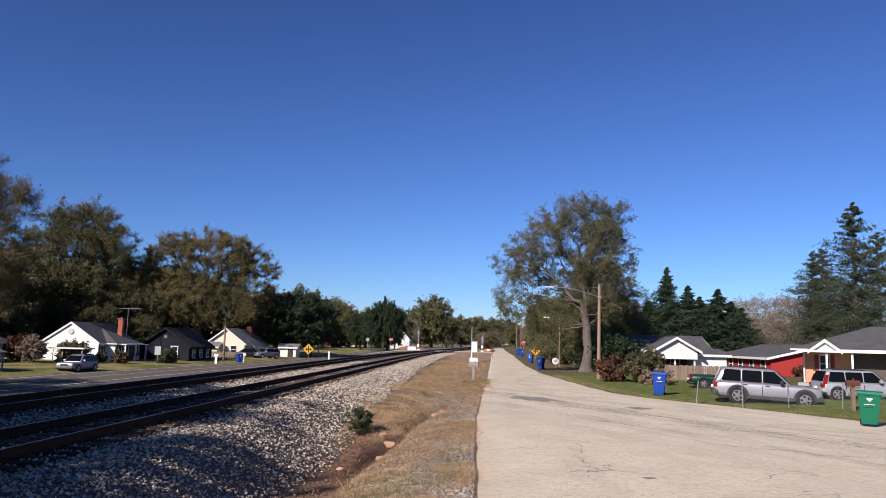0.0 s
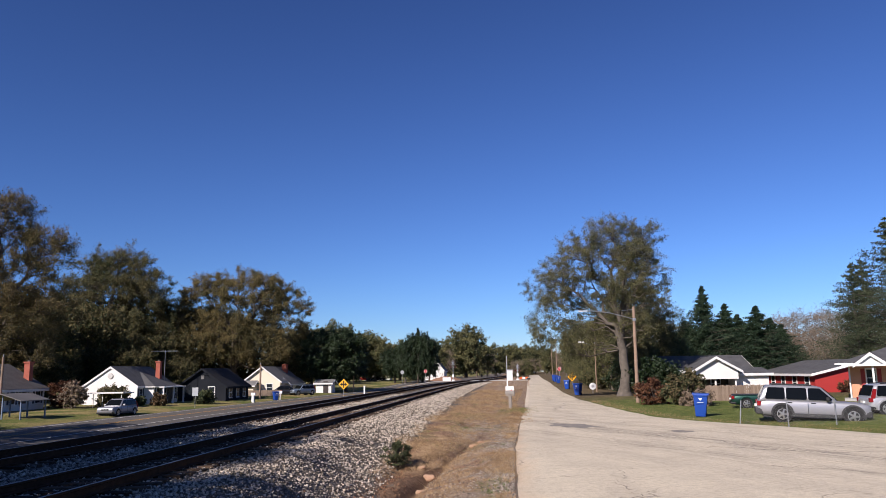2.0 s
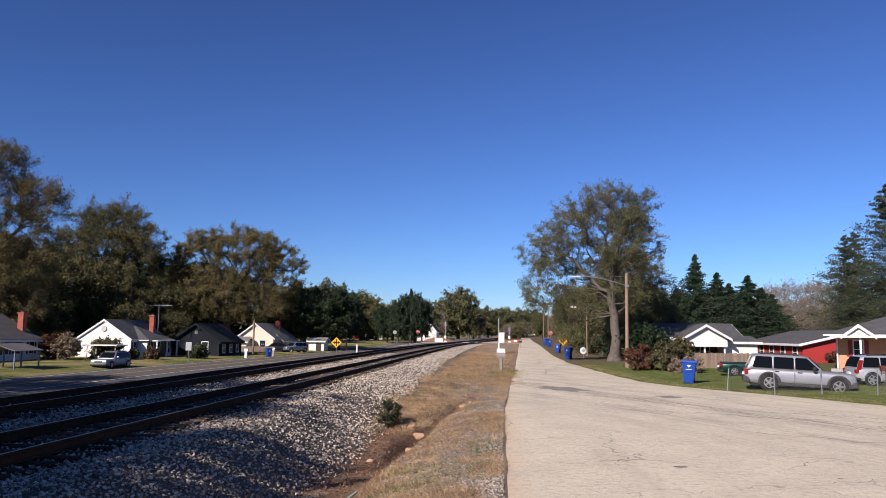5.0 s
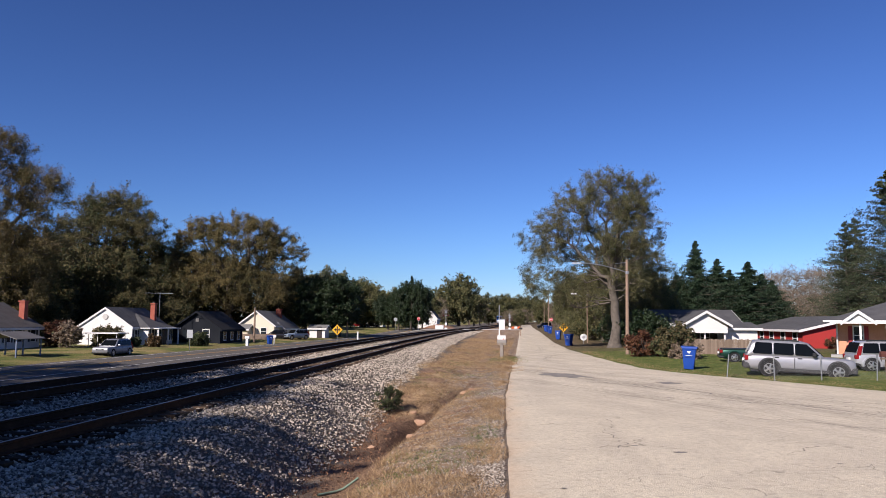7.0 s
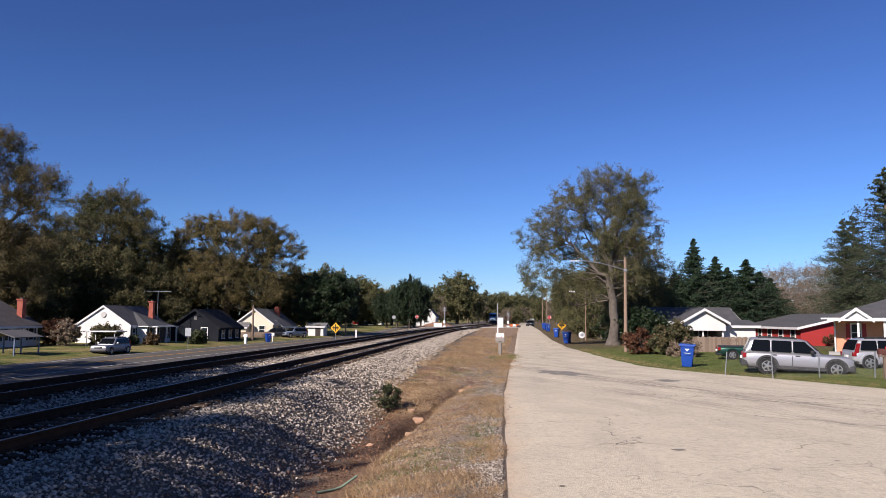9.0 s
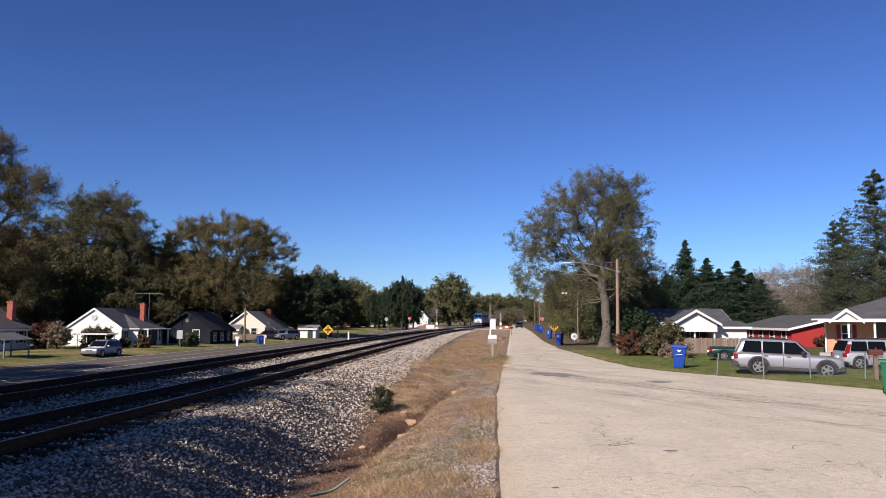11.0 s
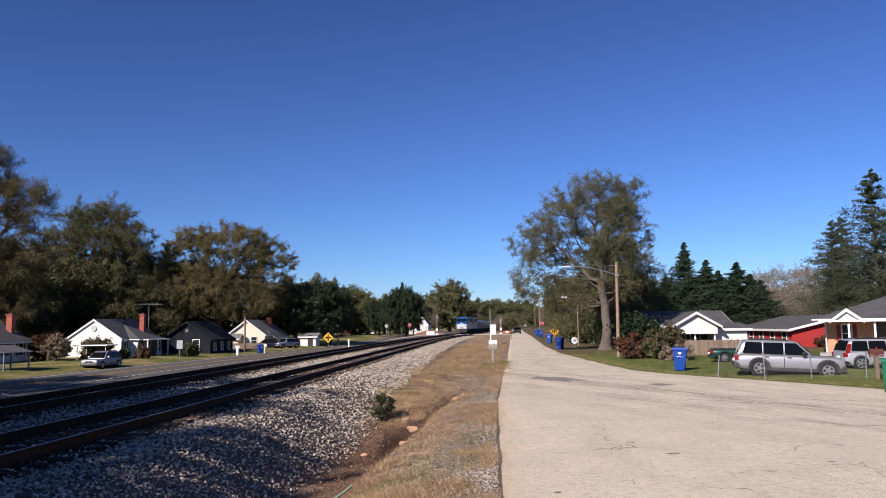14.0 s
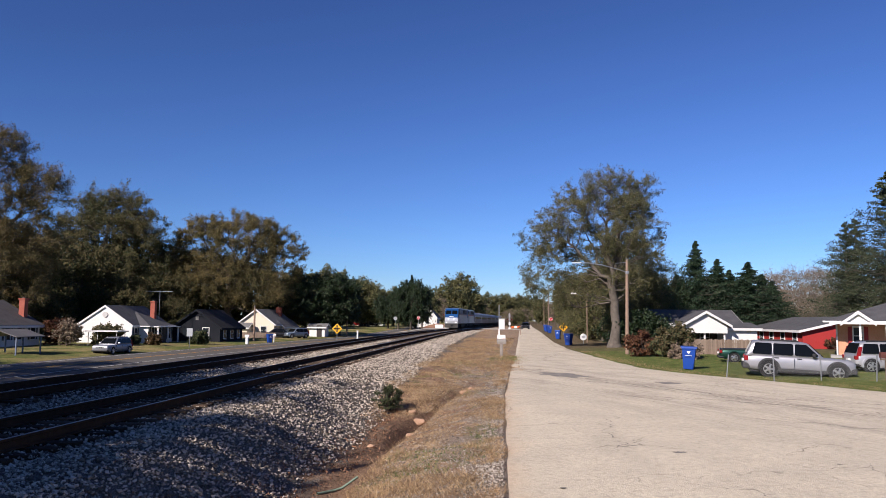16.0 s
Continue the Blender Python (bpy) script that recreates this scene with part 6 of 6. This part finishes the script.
GREY_BOX = mat("weathered_grey_paint", (0.26, 0.24, 0.21), (0.18, 0.165, 0.15), 3, 25, rough=0.8)
m1 = mailbox(0.12, 52.4, gz(0.12, 52.4), 80, "weathered grey mailbox on a timber post beside the lane", GREY_BOX, mat("grey_post", (0.24, 0.21, 0.18), rough=0.9), 0.18)
m1.scale = (1.15, 1.15, 1.0)
mailbox(16.0, 32.5, 0.12, 85, "dark red-brown mailbox on a timber post by the fence", mat("rusty_red_paint", (0.10, 0.035, 0.026), rough=0.6), mat("dark_weathered_post", (0.13, 0.095, 0.07), (0.20, 0.15, 0.11), 3, 20, rough=0.9), 0.15)
mailbox(-32.6, 95.0, gz(-32.6, 95.0), 85, "white mailbox on a thick white post by the street", SIGN_WHITE, SIGN_WHITE, 0.3)
mailbox(-31.8, 104.0, gz(-31.8, 104.0), 85, "small white mailbox by the street", SIGN_WHITE, SIGN_WHITE, 0.1)
mailbox(3.2, 118, 0.3, 80, "black mailbox on a post at the lane edge", BLACK, TIMBER)

# ---- level crossing gear ----
def signal_mast(x, y, z, label, top, cabinet):
    s = thing("crossing_signal", pose(x, y, z), label, "crossing signal", "crossing signals")
    part("base", nb(-0.35, -0.35, -0.2, 0.35, 0.35, 0.35, 0.02), SIGN_WHITE, s)
    part("mast", nc((0, 0, 0.3), (0, 0, top), 0.07), SIGN_GREY, s)
    for sg in (-1, 1):
        b = part("cross_buck", nb(-0.5, -0.12, -0.06, 0.5, -0.10, 0.06), SIGN_GREY, s)
        b.matrix_basis = pose(0, 0, top - 0.7, 0, sg * 45)
        l = part("signal_lamp", nc((sg * 0.55, -0.12, top - 1.6), (sg * 0.55, 0.02, top - 1.6), 0.19, n=16), BLACK, s)
        part("lens", nc((sg * 0.55, -0.135, top - 1.6), (sg * 0.55, -0.121, top - 1.6), 0.12, n=12), TAIL, l)
    part("lamp_arm", nb(-0.55, -0.04, top - 1.64, 0.55, 0.0, top - 1.56), SIGN_GREY, s)
    part("gate_motor", nb(-0.25, -0.55, 0.9, 0.25, -0.1, 1.6, 0.03), SIGN_WHITE, s)
    part("gate_arm", nb(-0.04, -0.36, 1.6, 0.04, -0.30, top + 0.1), SIGN_GREY, s, "raised white gate arm")
    if cabinet:
        part("cabinet", nb(-2.6, -0.5, 0.0, -0.6, 0.5, 0.9, 0.03), SIGN_WHITE, s)


signal_mast(-13.4, 186, 0.48, "crossing signal mast with lamps and white equipment base", 5.0, True)
signal_mast(2.4, 186, 0.48, "crossing signal mast beside the lane", 3.9, False)
eq = thing("equipment_cabinet", Matrix(), "white trackside equipment cabinet with a tall slim mast", "cabinet")
z = gz(0, 100)
part("mast", nc((-0.1, 100, z - 0.2), (-0.1, 100, 4.6), 0.06), SIGN_GREY, eq)
part("leg", nb(-0.18, 99.9, z - 0.2, 0.0, 100.1, 1.4), SIGN_WHITE, eq)
cb = part("cabinet", nb(-0.1, 99.7, 1.35, 0.66, 100.3, 2.72, 0.02), SIGN_WHITE, eq)
part("cabinet_door", nb(-0.04, 99.66, 1.42, 0.60, 99.7, 2.65), SIGN_WHITE, cb)
part("roof_cap", nb(-0.16, 99.62, 2.72, 0.72, 100.36, 2.79), SIGN_GREY, cb)
part("base_box", nb(-0.35, 99.6, z - 0.1, 0.75, 100.4, 0.62, 0.02), SIGN_WHITE, eq)
bg = thing("road_barricade", Matrix(), "orange and white barricade by the crossing", "barricade")
ORANGE = mat("safety_orange", (0.62, 0.14, 0.03), rough=0.5)
for i in range(3):
    part("board", nb(3.0 + i * 0.75, 196.0, 0.62, 3.73 + i * 0.75, 196.08, 1.15), ORANGE if i % 2 == 0 else SIGN_WHITE, bg)
for x in (3.1, 5.0):
    part("leg", nb(x, 195.9, 0.45, x + 0.1, 196.2, 1.2), ORANGE, bg)
mound = tagged(mesh_part("earth_mound", *(lambda n: ([(-14 + 9 * (k % n) / (n - 1), 178 + 7 * (k // n) / (n - 1), 0.45 + 1.1 * math.sin(math.pi * (k % n) / (n - 1)) * math.sin(math.pi * (k // n) / (n - 1)) * (0.8 + 0.3 * math.sin(k * 1.7))) for k in range(n * n)],
    [(j * n + i, j * n + i + 1, j * n + n + i + 1, j * n + n + i) for j in range(n - 1) for i in range(n - 1)]))(14), mat("orange_clay", (0.30, 0.16, 0.09), (0.20, 0.11, 0.07), 1, 12, rough=0.95), smooth=True), "low mound of orange-brown clay by the crossing", "earth mound")
mound.location = (-7.0, 22.0, 0)

# ---- fences ----
fence = thing("chain_link_fence", Matrix(), "low chain-link fence with leaning steel posts before the cars", "fence")
FX = [(10.4, 35.6), (12.0, 34.1), (13.75, 33.5), (15.7, 32.8), (17.6, 32.2), (19.6, 31.5)]
WIRE = mat("galvanised_wire", (0.33, 0.34, 0.34), rough=0.5, metal=0.7)
lean = (6, -1, -1, 2, 0, 0)
for (x, y), a in zip(FX, lean):
    p = part("post", nc((0, 0, -0.2), (0, 0, 1.12), 0.027), STEEL, fence)
    p.matrix_basis = pose(x, y, gz(x, y), 0, a)
wv, wf = [], []
for (xa, ya), (xb, yb) in zip(FX, FX[1:]):
    za, zb = gz(xa, ya), gz(xb, yb)
    L = math.hypot(xb - xa, yb - ya)
    n = int(L / 0.11)
    for s in (-1, 1):
        for k in range(-8, n + 1):
            u0, u1 = (k, k + 8) if s > 0 else (k + 8, k)
            q0, q1, h0, h1 = u0, u1, 0.04, 0.92
            if min(q0, q1) < 0 or max(q0, q1) > n:
                lo_ = max(0, -min(q0, q1)) / 8
                hi_ = max(0, max(q0, q1) - n) / 8
                if s > 0:
                    q0, h0, q1, h1 = q0 + 8 * lo_, 0.04 + 0.88 * lo_, q1 - 8 * hi_, 0.92 - 0.88 * hi_
                else:
                    q0, h0, q1, h1 = q0 - 8 * hi_, 0.04 + 0.88 * hi_, q1 + 8 * lo_, 0.92 - 0.88 * lo_
            pa = (xa + (xb - xa) * q0 / n, ya + (yb - ya) * q0 / n, za + (zb - za) * q0 / n + h0)
            pb = (xa + (xb - xa) * q1 / n, ya + (yb - ya) * q1 / n, za + (zb - za) * q1 / n + h1)
            a, b = tube([pa, pb], [0.0010, 0.0010], 3)
            o = len(wv)
            wv.extend(a)
            wf.extend([tuple(o + t for t in q) for q in b])
tagged(mesh_part("wire_mesh", wv, wf, WIRE, fence), kind="stuff")

BOARD = mat("grey_brown_boards", (0.15, 0.11, 0.08), (0.25, 0.19, 0.14), 1, 14, rough=0.9, spread=0.4, piece=True)
bf = thing("board_fence", Matrix(), "weathered brown board fence beside the white house", "fence")
bm = nb(-0.068, -0.011, 0, 0.068, 0.011, 1.2)
board_me = bpy.data.meshes.new("board")
bm.to_mesh(board_me)
bm.free()
board_me.materials.append(BOARD)
for i in range(46):
    x = 13.6 + i * 0.145
    b = new("board", board_me)
    b.parent = bf
    b.matrix_basis = pose(x, 56.5, gz(x, 56.5) - 0.06 + 0.03 * math.sin(i * 2.1), 0, 0.6 * math.sin(i), 0)
for z in (0.3, 0.95):
    part("rail", nb(13.5, 56.52, z, 20.3, 56.57, z + 0.09), BOARD, bf)
for x in (13.5, 15.8, 18.1, 20.3):
    part("post", nb(x - 0.05, 56.52, -0.2, x + 0.05, 56.62, 1.25), BOARD, bf)

# ---- patches and cracks in the lane ----
TAR = mat("dark_patch", (0.12, 0.11, 0.098), (0.30, 0.268, 0.225), 3, 40, rough=0.9)


def road_top(x, y):
    u = (x - float(road_left(y))) / (float(road_right(y)) - float(road_left(y)))
    return float(road_z(y)) + 0.025 * math.sin(math.pi * min(u * 2, 1))


def blotch(name, x, y, rx_, ry_, turn, seed, label):
    rg = random.Random(seed)
    n = 26
    v = [(x, y, road_top(x, y) + 0.006)]
    for k in range(n):
        a = 2 * math.pi * k / n
        q = rg.uniform(0.65, 1.1)
        px, py = math.cos(a) * rx_ * q, math.sin(a) * ry_ * q
        X, Y = x + px * math.cos(turn) - py * math.sin(turn), y + px * math.sin(turn) + py * math.cos(turn)
        v.append((X, Y, road_top(X, Y) + 0.006))
    tagged(mesh_part(name, v, [(0, k + 1, (k + 1) % n + 1) for k in range(n)], TAR), label, "road patch", kind="structure")


blotch("tar_patch", 2.9, 35.3, 1.0, 1.9, 0.5, 1, "dark asphalt repair patch in the pale lane")
blotch("tar_patch", 7.0, 31.8, 0.5, 0.7, 0.2, 2, "dark asphalt repair patch in the pale lane")
blotch("pothole", 3.45, 14.9, 0.16, 0.10, 0.1, 3, "small dark pothole in the pale lane")
blotch("pothole", 6.0, 14.0, 0.07, 0.05, 0.1, 4, "small dark pothole in the pale lane")
blotch("pothole", 0.95, 11.6, 0.06, 0.04, 0.1, 5, "small dark pothole in the pale lane")
blotch("pothole", 2.7, 15.6, 0.07, 0.05, 0.0, 6, "small dark pothole in the pale lane")
CRACK = mat("crack_fill", (0.13, 0.115, 0.10), (0.20, 0.175, 0.15), 4, 40, rough=0.95)


def crack(seed, x, y, heading, length, w=0.012):
    rg = random.Random(seed)
    v, f, i, s = [], [], 0, 0.0
    a = heading
    while s < length:
        a += rg.gauss(0, 0.55)
        a += (heading - a) * 0.3
        q = w * rg.choice((0.12, 0.2, 0.35, 0.5, 0.8))
        dx, dy = math.cos(a), math.sin(a)
        z = road_top(x, y) + 0.004
        v += [(x - dy * q, y + dx * q, z), (x + dy * q, y - dx * q, z)]
        if i:
            f.append((2 * i - 2, 2 * i - 1, 2 * i + 1, 2 * i))
        x, y, s, i = x + dx * 0.07, y + dy * 0.07, s + 0.07, i + 1
    tagged(mesh_part("crack", v, f, CRACK), "thin dark crack in the pale lane", "crack", kind="structure")


for i, (x, y, a, L, w) in enumerate(((2.3, 14.9, 1.6, 5.6, 0.02), (2.3, 14.9, 3.0, 1.2, 0.01), (2.35, 17.2, 0.6, 0.9, 0.012), (4.4, 10.4, 2.1, 2.6, 0.016), (5.4, 10.3, 0.9, 3.2, 0.014), (0.3, 16.4, 0.02, 2.4, 0.008), (0.3, 12.8, 0.03, 4.6, 0.007), (0.3, 20.5, 0.0, 4.5, 0.010),
        (5.0, 13.9, 0.1, 2.2, 0.012), (6.6, 20.5, -0.55, 6.0, 0.035), (4.2, 25.5, -0.5, 7.0, 0.05), (7.5, 24.5, -0.45, 5.5, 0.05), (3.0, 32.0, -0.75, 8.0, 0.06), (9.0, 26.0, -0.35, 7.5, 0.07), (3.2, 48, 1.5, 30, 0.06), (1.0, 55.5, 0.05, 6.2, 0.07), (3.0, 42, 0.6, 5, 0.05),
        (2.6, 18.2, 0.3, 1.4, 0.012), (6.2, 12.6, 1.2, 1.8, 0.012), (8.8, 15.2, 0.1, 3.2, 0.012), (10.5, 19.5, -0.3, 3.4, 0.02), (8.0, 17.5, -0.4, 3.4, 0.016), (3.4, 64, 1.45, 34, 0.07))):
    crack(60 + i, x, y, a, L, w)
# clay and stones where the ditch ends
CLAY = mat("pale_clay_rock", (0.46, 0.30, 0.19), (0.36, 0.22, 0.14), 3, 20, rough=0.95, bump=0.02)
for i, (x, y, s) in enumerate(((-2.5, 23.5, 0.15), (-2.75, 23.9, 0.08), (-3.3, 19.4, 0.07), (-2.6, 11.6, 0.10), (-2.35, 19.9, 0.09), (-1.3, 27.6, 0.12), (-1.05, 27.9, 0.08))):
    bm = bmesh.new()
    bmesh.ops.create_icosphere(bm, subdivisions=2, radius=s)
    rg = random.Random(90 + i)
    for v in bm.verts:
        v.co = Vector((v.co.x * 1.5, v.co.y, v.co.z * 0.8)) * rg.uniform(0.8, 1.15)
    o = part("rock", bm, CLAY)
    o.location = (x, y, float(rough_land(np.array(x), np.array(y))) + s * 0.4)
    tagged(o, "pale orange clay rock at the end of the ditch", "rock", "ditch rocks")

hose = thing("garden_hose", Matrix(), "pale green hose lying in the ditch", "hose")
hp = [(-3.35 + 0.62 * u, 13.9 + 0.75 * u + 0.08 * math.sin(5 * u)) for u in (0, 0.2, 0.4, 0.6, 0.8, 1.0)]
v, f = tube([(x, y, float(rough_land(np.array(x), np.array(y))) + 0.03) for x, y in hp], [0.022] * 6, 8)
mesh_part("tube", v, f, mat("pale_green_rubber", (0.20, 0.27, 0.20), (0.14, 0.20, 0.15), rough=0.7), hose, smooth=True)

# ---- train ----
T_BLUE = mat("train_blue_paint", (0.009, 0.055, 0.175), (0.008, 0.048, 0.15), 1, 30, rough=0.35)
T_SILVER = mat("train_silver_paint", (0.55, 0.56, 0.58), (0.45, 0.46, 0.48), 1, 30, rough=0.35, metal=0.5)
T_STEEL = mat("fluted_stainless", (0.32, 0.325, 0.335), (0.24, 0.245, 0.255), 1, 20, rough=0.5, metal=0.45)
T_DARK = mat("underframe_black", (0.025, 0.024, 0.023), (0.05, 0.047, 0.043), 1, 20, rough=0.8)
T_RED = mat("train_red_stripe", (0.40, 0.03, 0.03), rough=0.4)
BEAM = mat("headlight_glow", (1.0, 0.93, 0.8), rough=0.3, emit=5.0)


def bogie(parent, x, axles):
    b = part("bogie", nb(x - axles * 0.95, -1.15, 0.45, x + axles * 0.95, 1.15, 0.85, 0.03), T_DARK, parent)
    for i in range(axles):
        xx = x + (i - (axles - 1) / 2) * 1.7
        part("wheelset", nc((xx, -0.82, 0.5), (xx, 0.82, 0.5), 0.5, n=20), T_DARK, b)


def locomotive(label):
    l = thing("locomotive", Matrix(), label, "locomotive", "train")
    W = 1.53
    body = [(-10.3, 1.1), (8.2, 1.1), (8.2, 4.32), (7.4, 4.40), (-10.3, 4.40)]
    bm = bmesh.new()
    prism(bm, body, -W, W, lambda x, z: 0.88 if z > 4.3 else 1.0)
    part("body_side", bm, T_SILVER, l)
    bm = bmesh.new()
    prism(bm, [(-10.32, 3.05), (8.2, 3.05), (8.2, 4.15), (-10.32, 4.15)], -W - 0.012, W + 0.012)
    part("blue_band", bm, T_BLUE, l)
    part("red_stripe", nb(-10.31, -W - 0.014, 2.93, 8.2, W + 0.014, 3.02), T_RED, l)
    # raked cab front
    bm = bmesh.new()
    prism(bm, [(8.2, 2.35), (10.45, 2.35), (10.2, 2.75), (9.25, 4.05), (8.9, 4.30), (8.2, 4.33)], -W, W, lambda x, z: (0.90 if x > 9 else 1.0) * (0.9 if z > 4.2 else 1.0))
    n = part("nose_upper", bm, T_BLUE, l)
    bm = bmesh.new()
    prism(bm, [(8.2, 1.1), (10.4, 1.1), (10.5, 1.6), (10.45, 2.348), (8.2, 2.348)], -W, W, lambda x, z: 0.90 if x > 9 else 1.0)
    part("nose_lower", bm, T_SILVER, l)
    for s in (-1, 1):
        bm = bmesh.new()
        q = [(9.96, s * 0.08, 3.10), (9.96, s * 1.22, 3.10), (9.42, s * 1.18, 3.84), (9.42, s * 0.08, 3.84)]
        vs = [bm.verts.new((p[0] + 0.03, p[1], p[2] + 0.02)) for p in q] + [bm.verts.new((p[0] - 0.05, p[1], p[2] - 0.03)) for p in q]
        for fc in ((0, 1, 2, 3), (7, 6, 5, 4), (0, 4, 5, 1), (1, 5, 6, 2), (2, 6, 7, 3), (3, 7, 4, 0)):
            bm.faces.new([vs[k] for k in fc])
        part("windscreen", bm, CAR_GLASS, l)
        part("cab_window", nb(8.1, s * W - 0.02, 3.15, 9.0, s * W + 0.02, 3.85), CAR_GLASS, l)
        part("headlight", nc((10.40, s * 0.55, 2.05), (10.52, s * 0.55, 2.05), 0.09, n=12), BEAM, l)
        part("ditch_light", nc((10.35, s * 0.95, 1.35), (10.52, s * 0.95, 1.35), 0.08, n=12), BEAM, l)
        part("handrail", nc((8.0, s * (W + 0.05), 1.2), (8.0, s * (W + 0.05), 2.9), 0.03), STEEL, l)
    part("emblem", nb(10.30, -0.45, 2.52, 10.36, 0.45, 2.64), SIGN_WHITE, l, "white arrow-like emblem")
    bm = bmesh.new()
    prism(bm, [(9.6, 0.2), (10.7, 0.2), (10.55, 1.1), (9.6, 1.1)], -1.4, 1.4)
    part("plough", bm, T_DARK, l)
    part("coupler", nb(10.5, -0.2, 0.75, 11.0, 0.2, 1.05, 0.04), T_DARK, l)
    part("fuel_tank", nb(-3.2, -1.35, 0.35, 3.2, 1.35, 1.1, 0.06), T_DARK, l)
    part("sill", nb(-10.3, -1.5, 0.95, 9.6, 1.5, 1.12), T_DARK, l)
    for x in (-7.5, -4.5, -1.5):
        part("radiator_grille", nb(x, -W - 0.03, 3.3, x + 2.2, W + 0.03, 4.1), T_DARK, l)
        part("roof_fan", nc((x + 1.1, 0, 4.38), (x + 1.1, 0, 4.52), 0.7, n=18), T_DARK, l)
    part("exhaust", nb(1.5, -0.4, 4.38, 2.6, 0.4, 4.55), T_DARK, l)
    bogie(l, 6.3, 2)
    bogie(l, -6.9, 2)
    return l


def coach(label):
    c = thing("passenger_coach", Matrix(), label, "railway carriage", "train")
    bm = bmesh.new()
    prof = [(1.52 * q, z) for q, z in ((0.93, 1.0), (1.0, 1.6), (1.0, 2.8), (0.93, 3.5), (0.72, 3.82), (0.4, 3.95))]
    prof = prof + [(-x, z) for x, z in reversed(prof)]
    prism(bm, prof, -12.6, 12.6)
    for v in bm.verts:
        v.co.x, v.co.y = v.co.y, -v.co.x
    part("body", bm, T_STEEL, c)
    for s in (-1, 1):
        y = s * 1.525
        part("blue_stripe", nb(-12.5, min(y, y + s * 0.01), 2.02, 12.5, max(y, y + s * 0.01), 2.12), T_BLUE, c)
        for i in range(13):
            x = -10.9 + i * 1.75
            part("window", nb(x, y - 0.03, 2.2, x + 1.25, y + 0.012, 2.75, 0.01), CAR_GLASS, c)
        for x in (-12.0, 11.3):
            part("door", nb(x, y - 0.02, 1.05, x + 0.75, y + 0.014, 3.0), T_SILVER, c)
    part("underframe", nb(-11.5, -1.2, 0.5, 11.5, 1.2, 1.0), T_DARK, c)
    for x in (-12.75, 12.55):
        part("gangway", nb(x, -0.6, 1.0, x + 0.2, 0.6, 3.3), T_DARK, c)
    bogie(c, 9.0, 2)
    bogie(c, -9.0, 2)
    return c


loco = locomotive("blue and silver diesel locomotive with raked nose and lit headlights")
loco2 = copy_thing(loco, Matrix())
loco2["label"] = "second blue and silver diesel locomotive coupled behind the first"
for o in loco2.children:
    if o.name.split(".")[0] in ("headlight", "ditch_light"):
        bpy.data.objects.remove(o)
coach1 = coach("fluted stainless passenger coach with dark window band")
coaches = [coach1] + [copy_thing(coach1, Matrix()) for _ in range(6)]


# ---- what moves ----
def along(y):
    """A place on the far track, facing the camera's end of it."""
    x = TRACKS[1] + float(bend(y))
    slope = float(bend(y + 1.0) - bend(y - 1.0)) / 2
    return pose(x, y, 0.712, 0, 0, -90 - math.degrees(math.atan(slope)))


def nose_at(t):
    return 159 + 23.3 * (16 - t)


def motions():
    times = [0.5 * k for k in range(33)]
    offset = 10.5
    for v, L in [(loco, 21.4), (loco2, 21.4)] + [(c, 25.8) for c in coaches]:
        walk(v, [(t, along(nose_at(t) + offset)) for t in times])
        offset += L / 2 + (25.8 if v is not loco else 21.4) / 2
    rows = []
    for t, x, y in ((0.0, 40.0, 236), (5.0, 22.0, 232), (6.5, 15.5, 229), (7.5, 11.6, 225), (9.0, 9.2, 218), (11.5, 7.5, 203), (12.5, 7.2, 199), (14.0, 6.7, 194), (16.0, 6.4, 188)):
        yaw = 183 if t < 6 else 200 if t < 7 else 225 if t < 8 else 258 if t < 10 else 266
        rows.append((t, pose(x, y, float(road_z(y)) + 0.03, 0, 0, yaw)))
    walk(lane_car, rows)


motions()
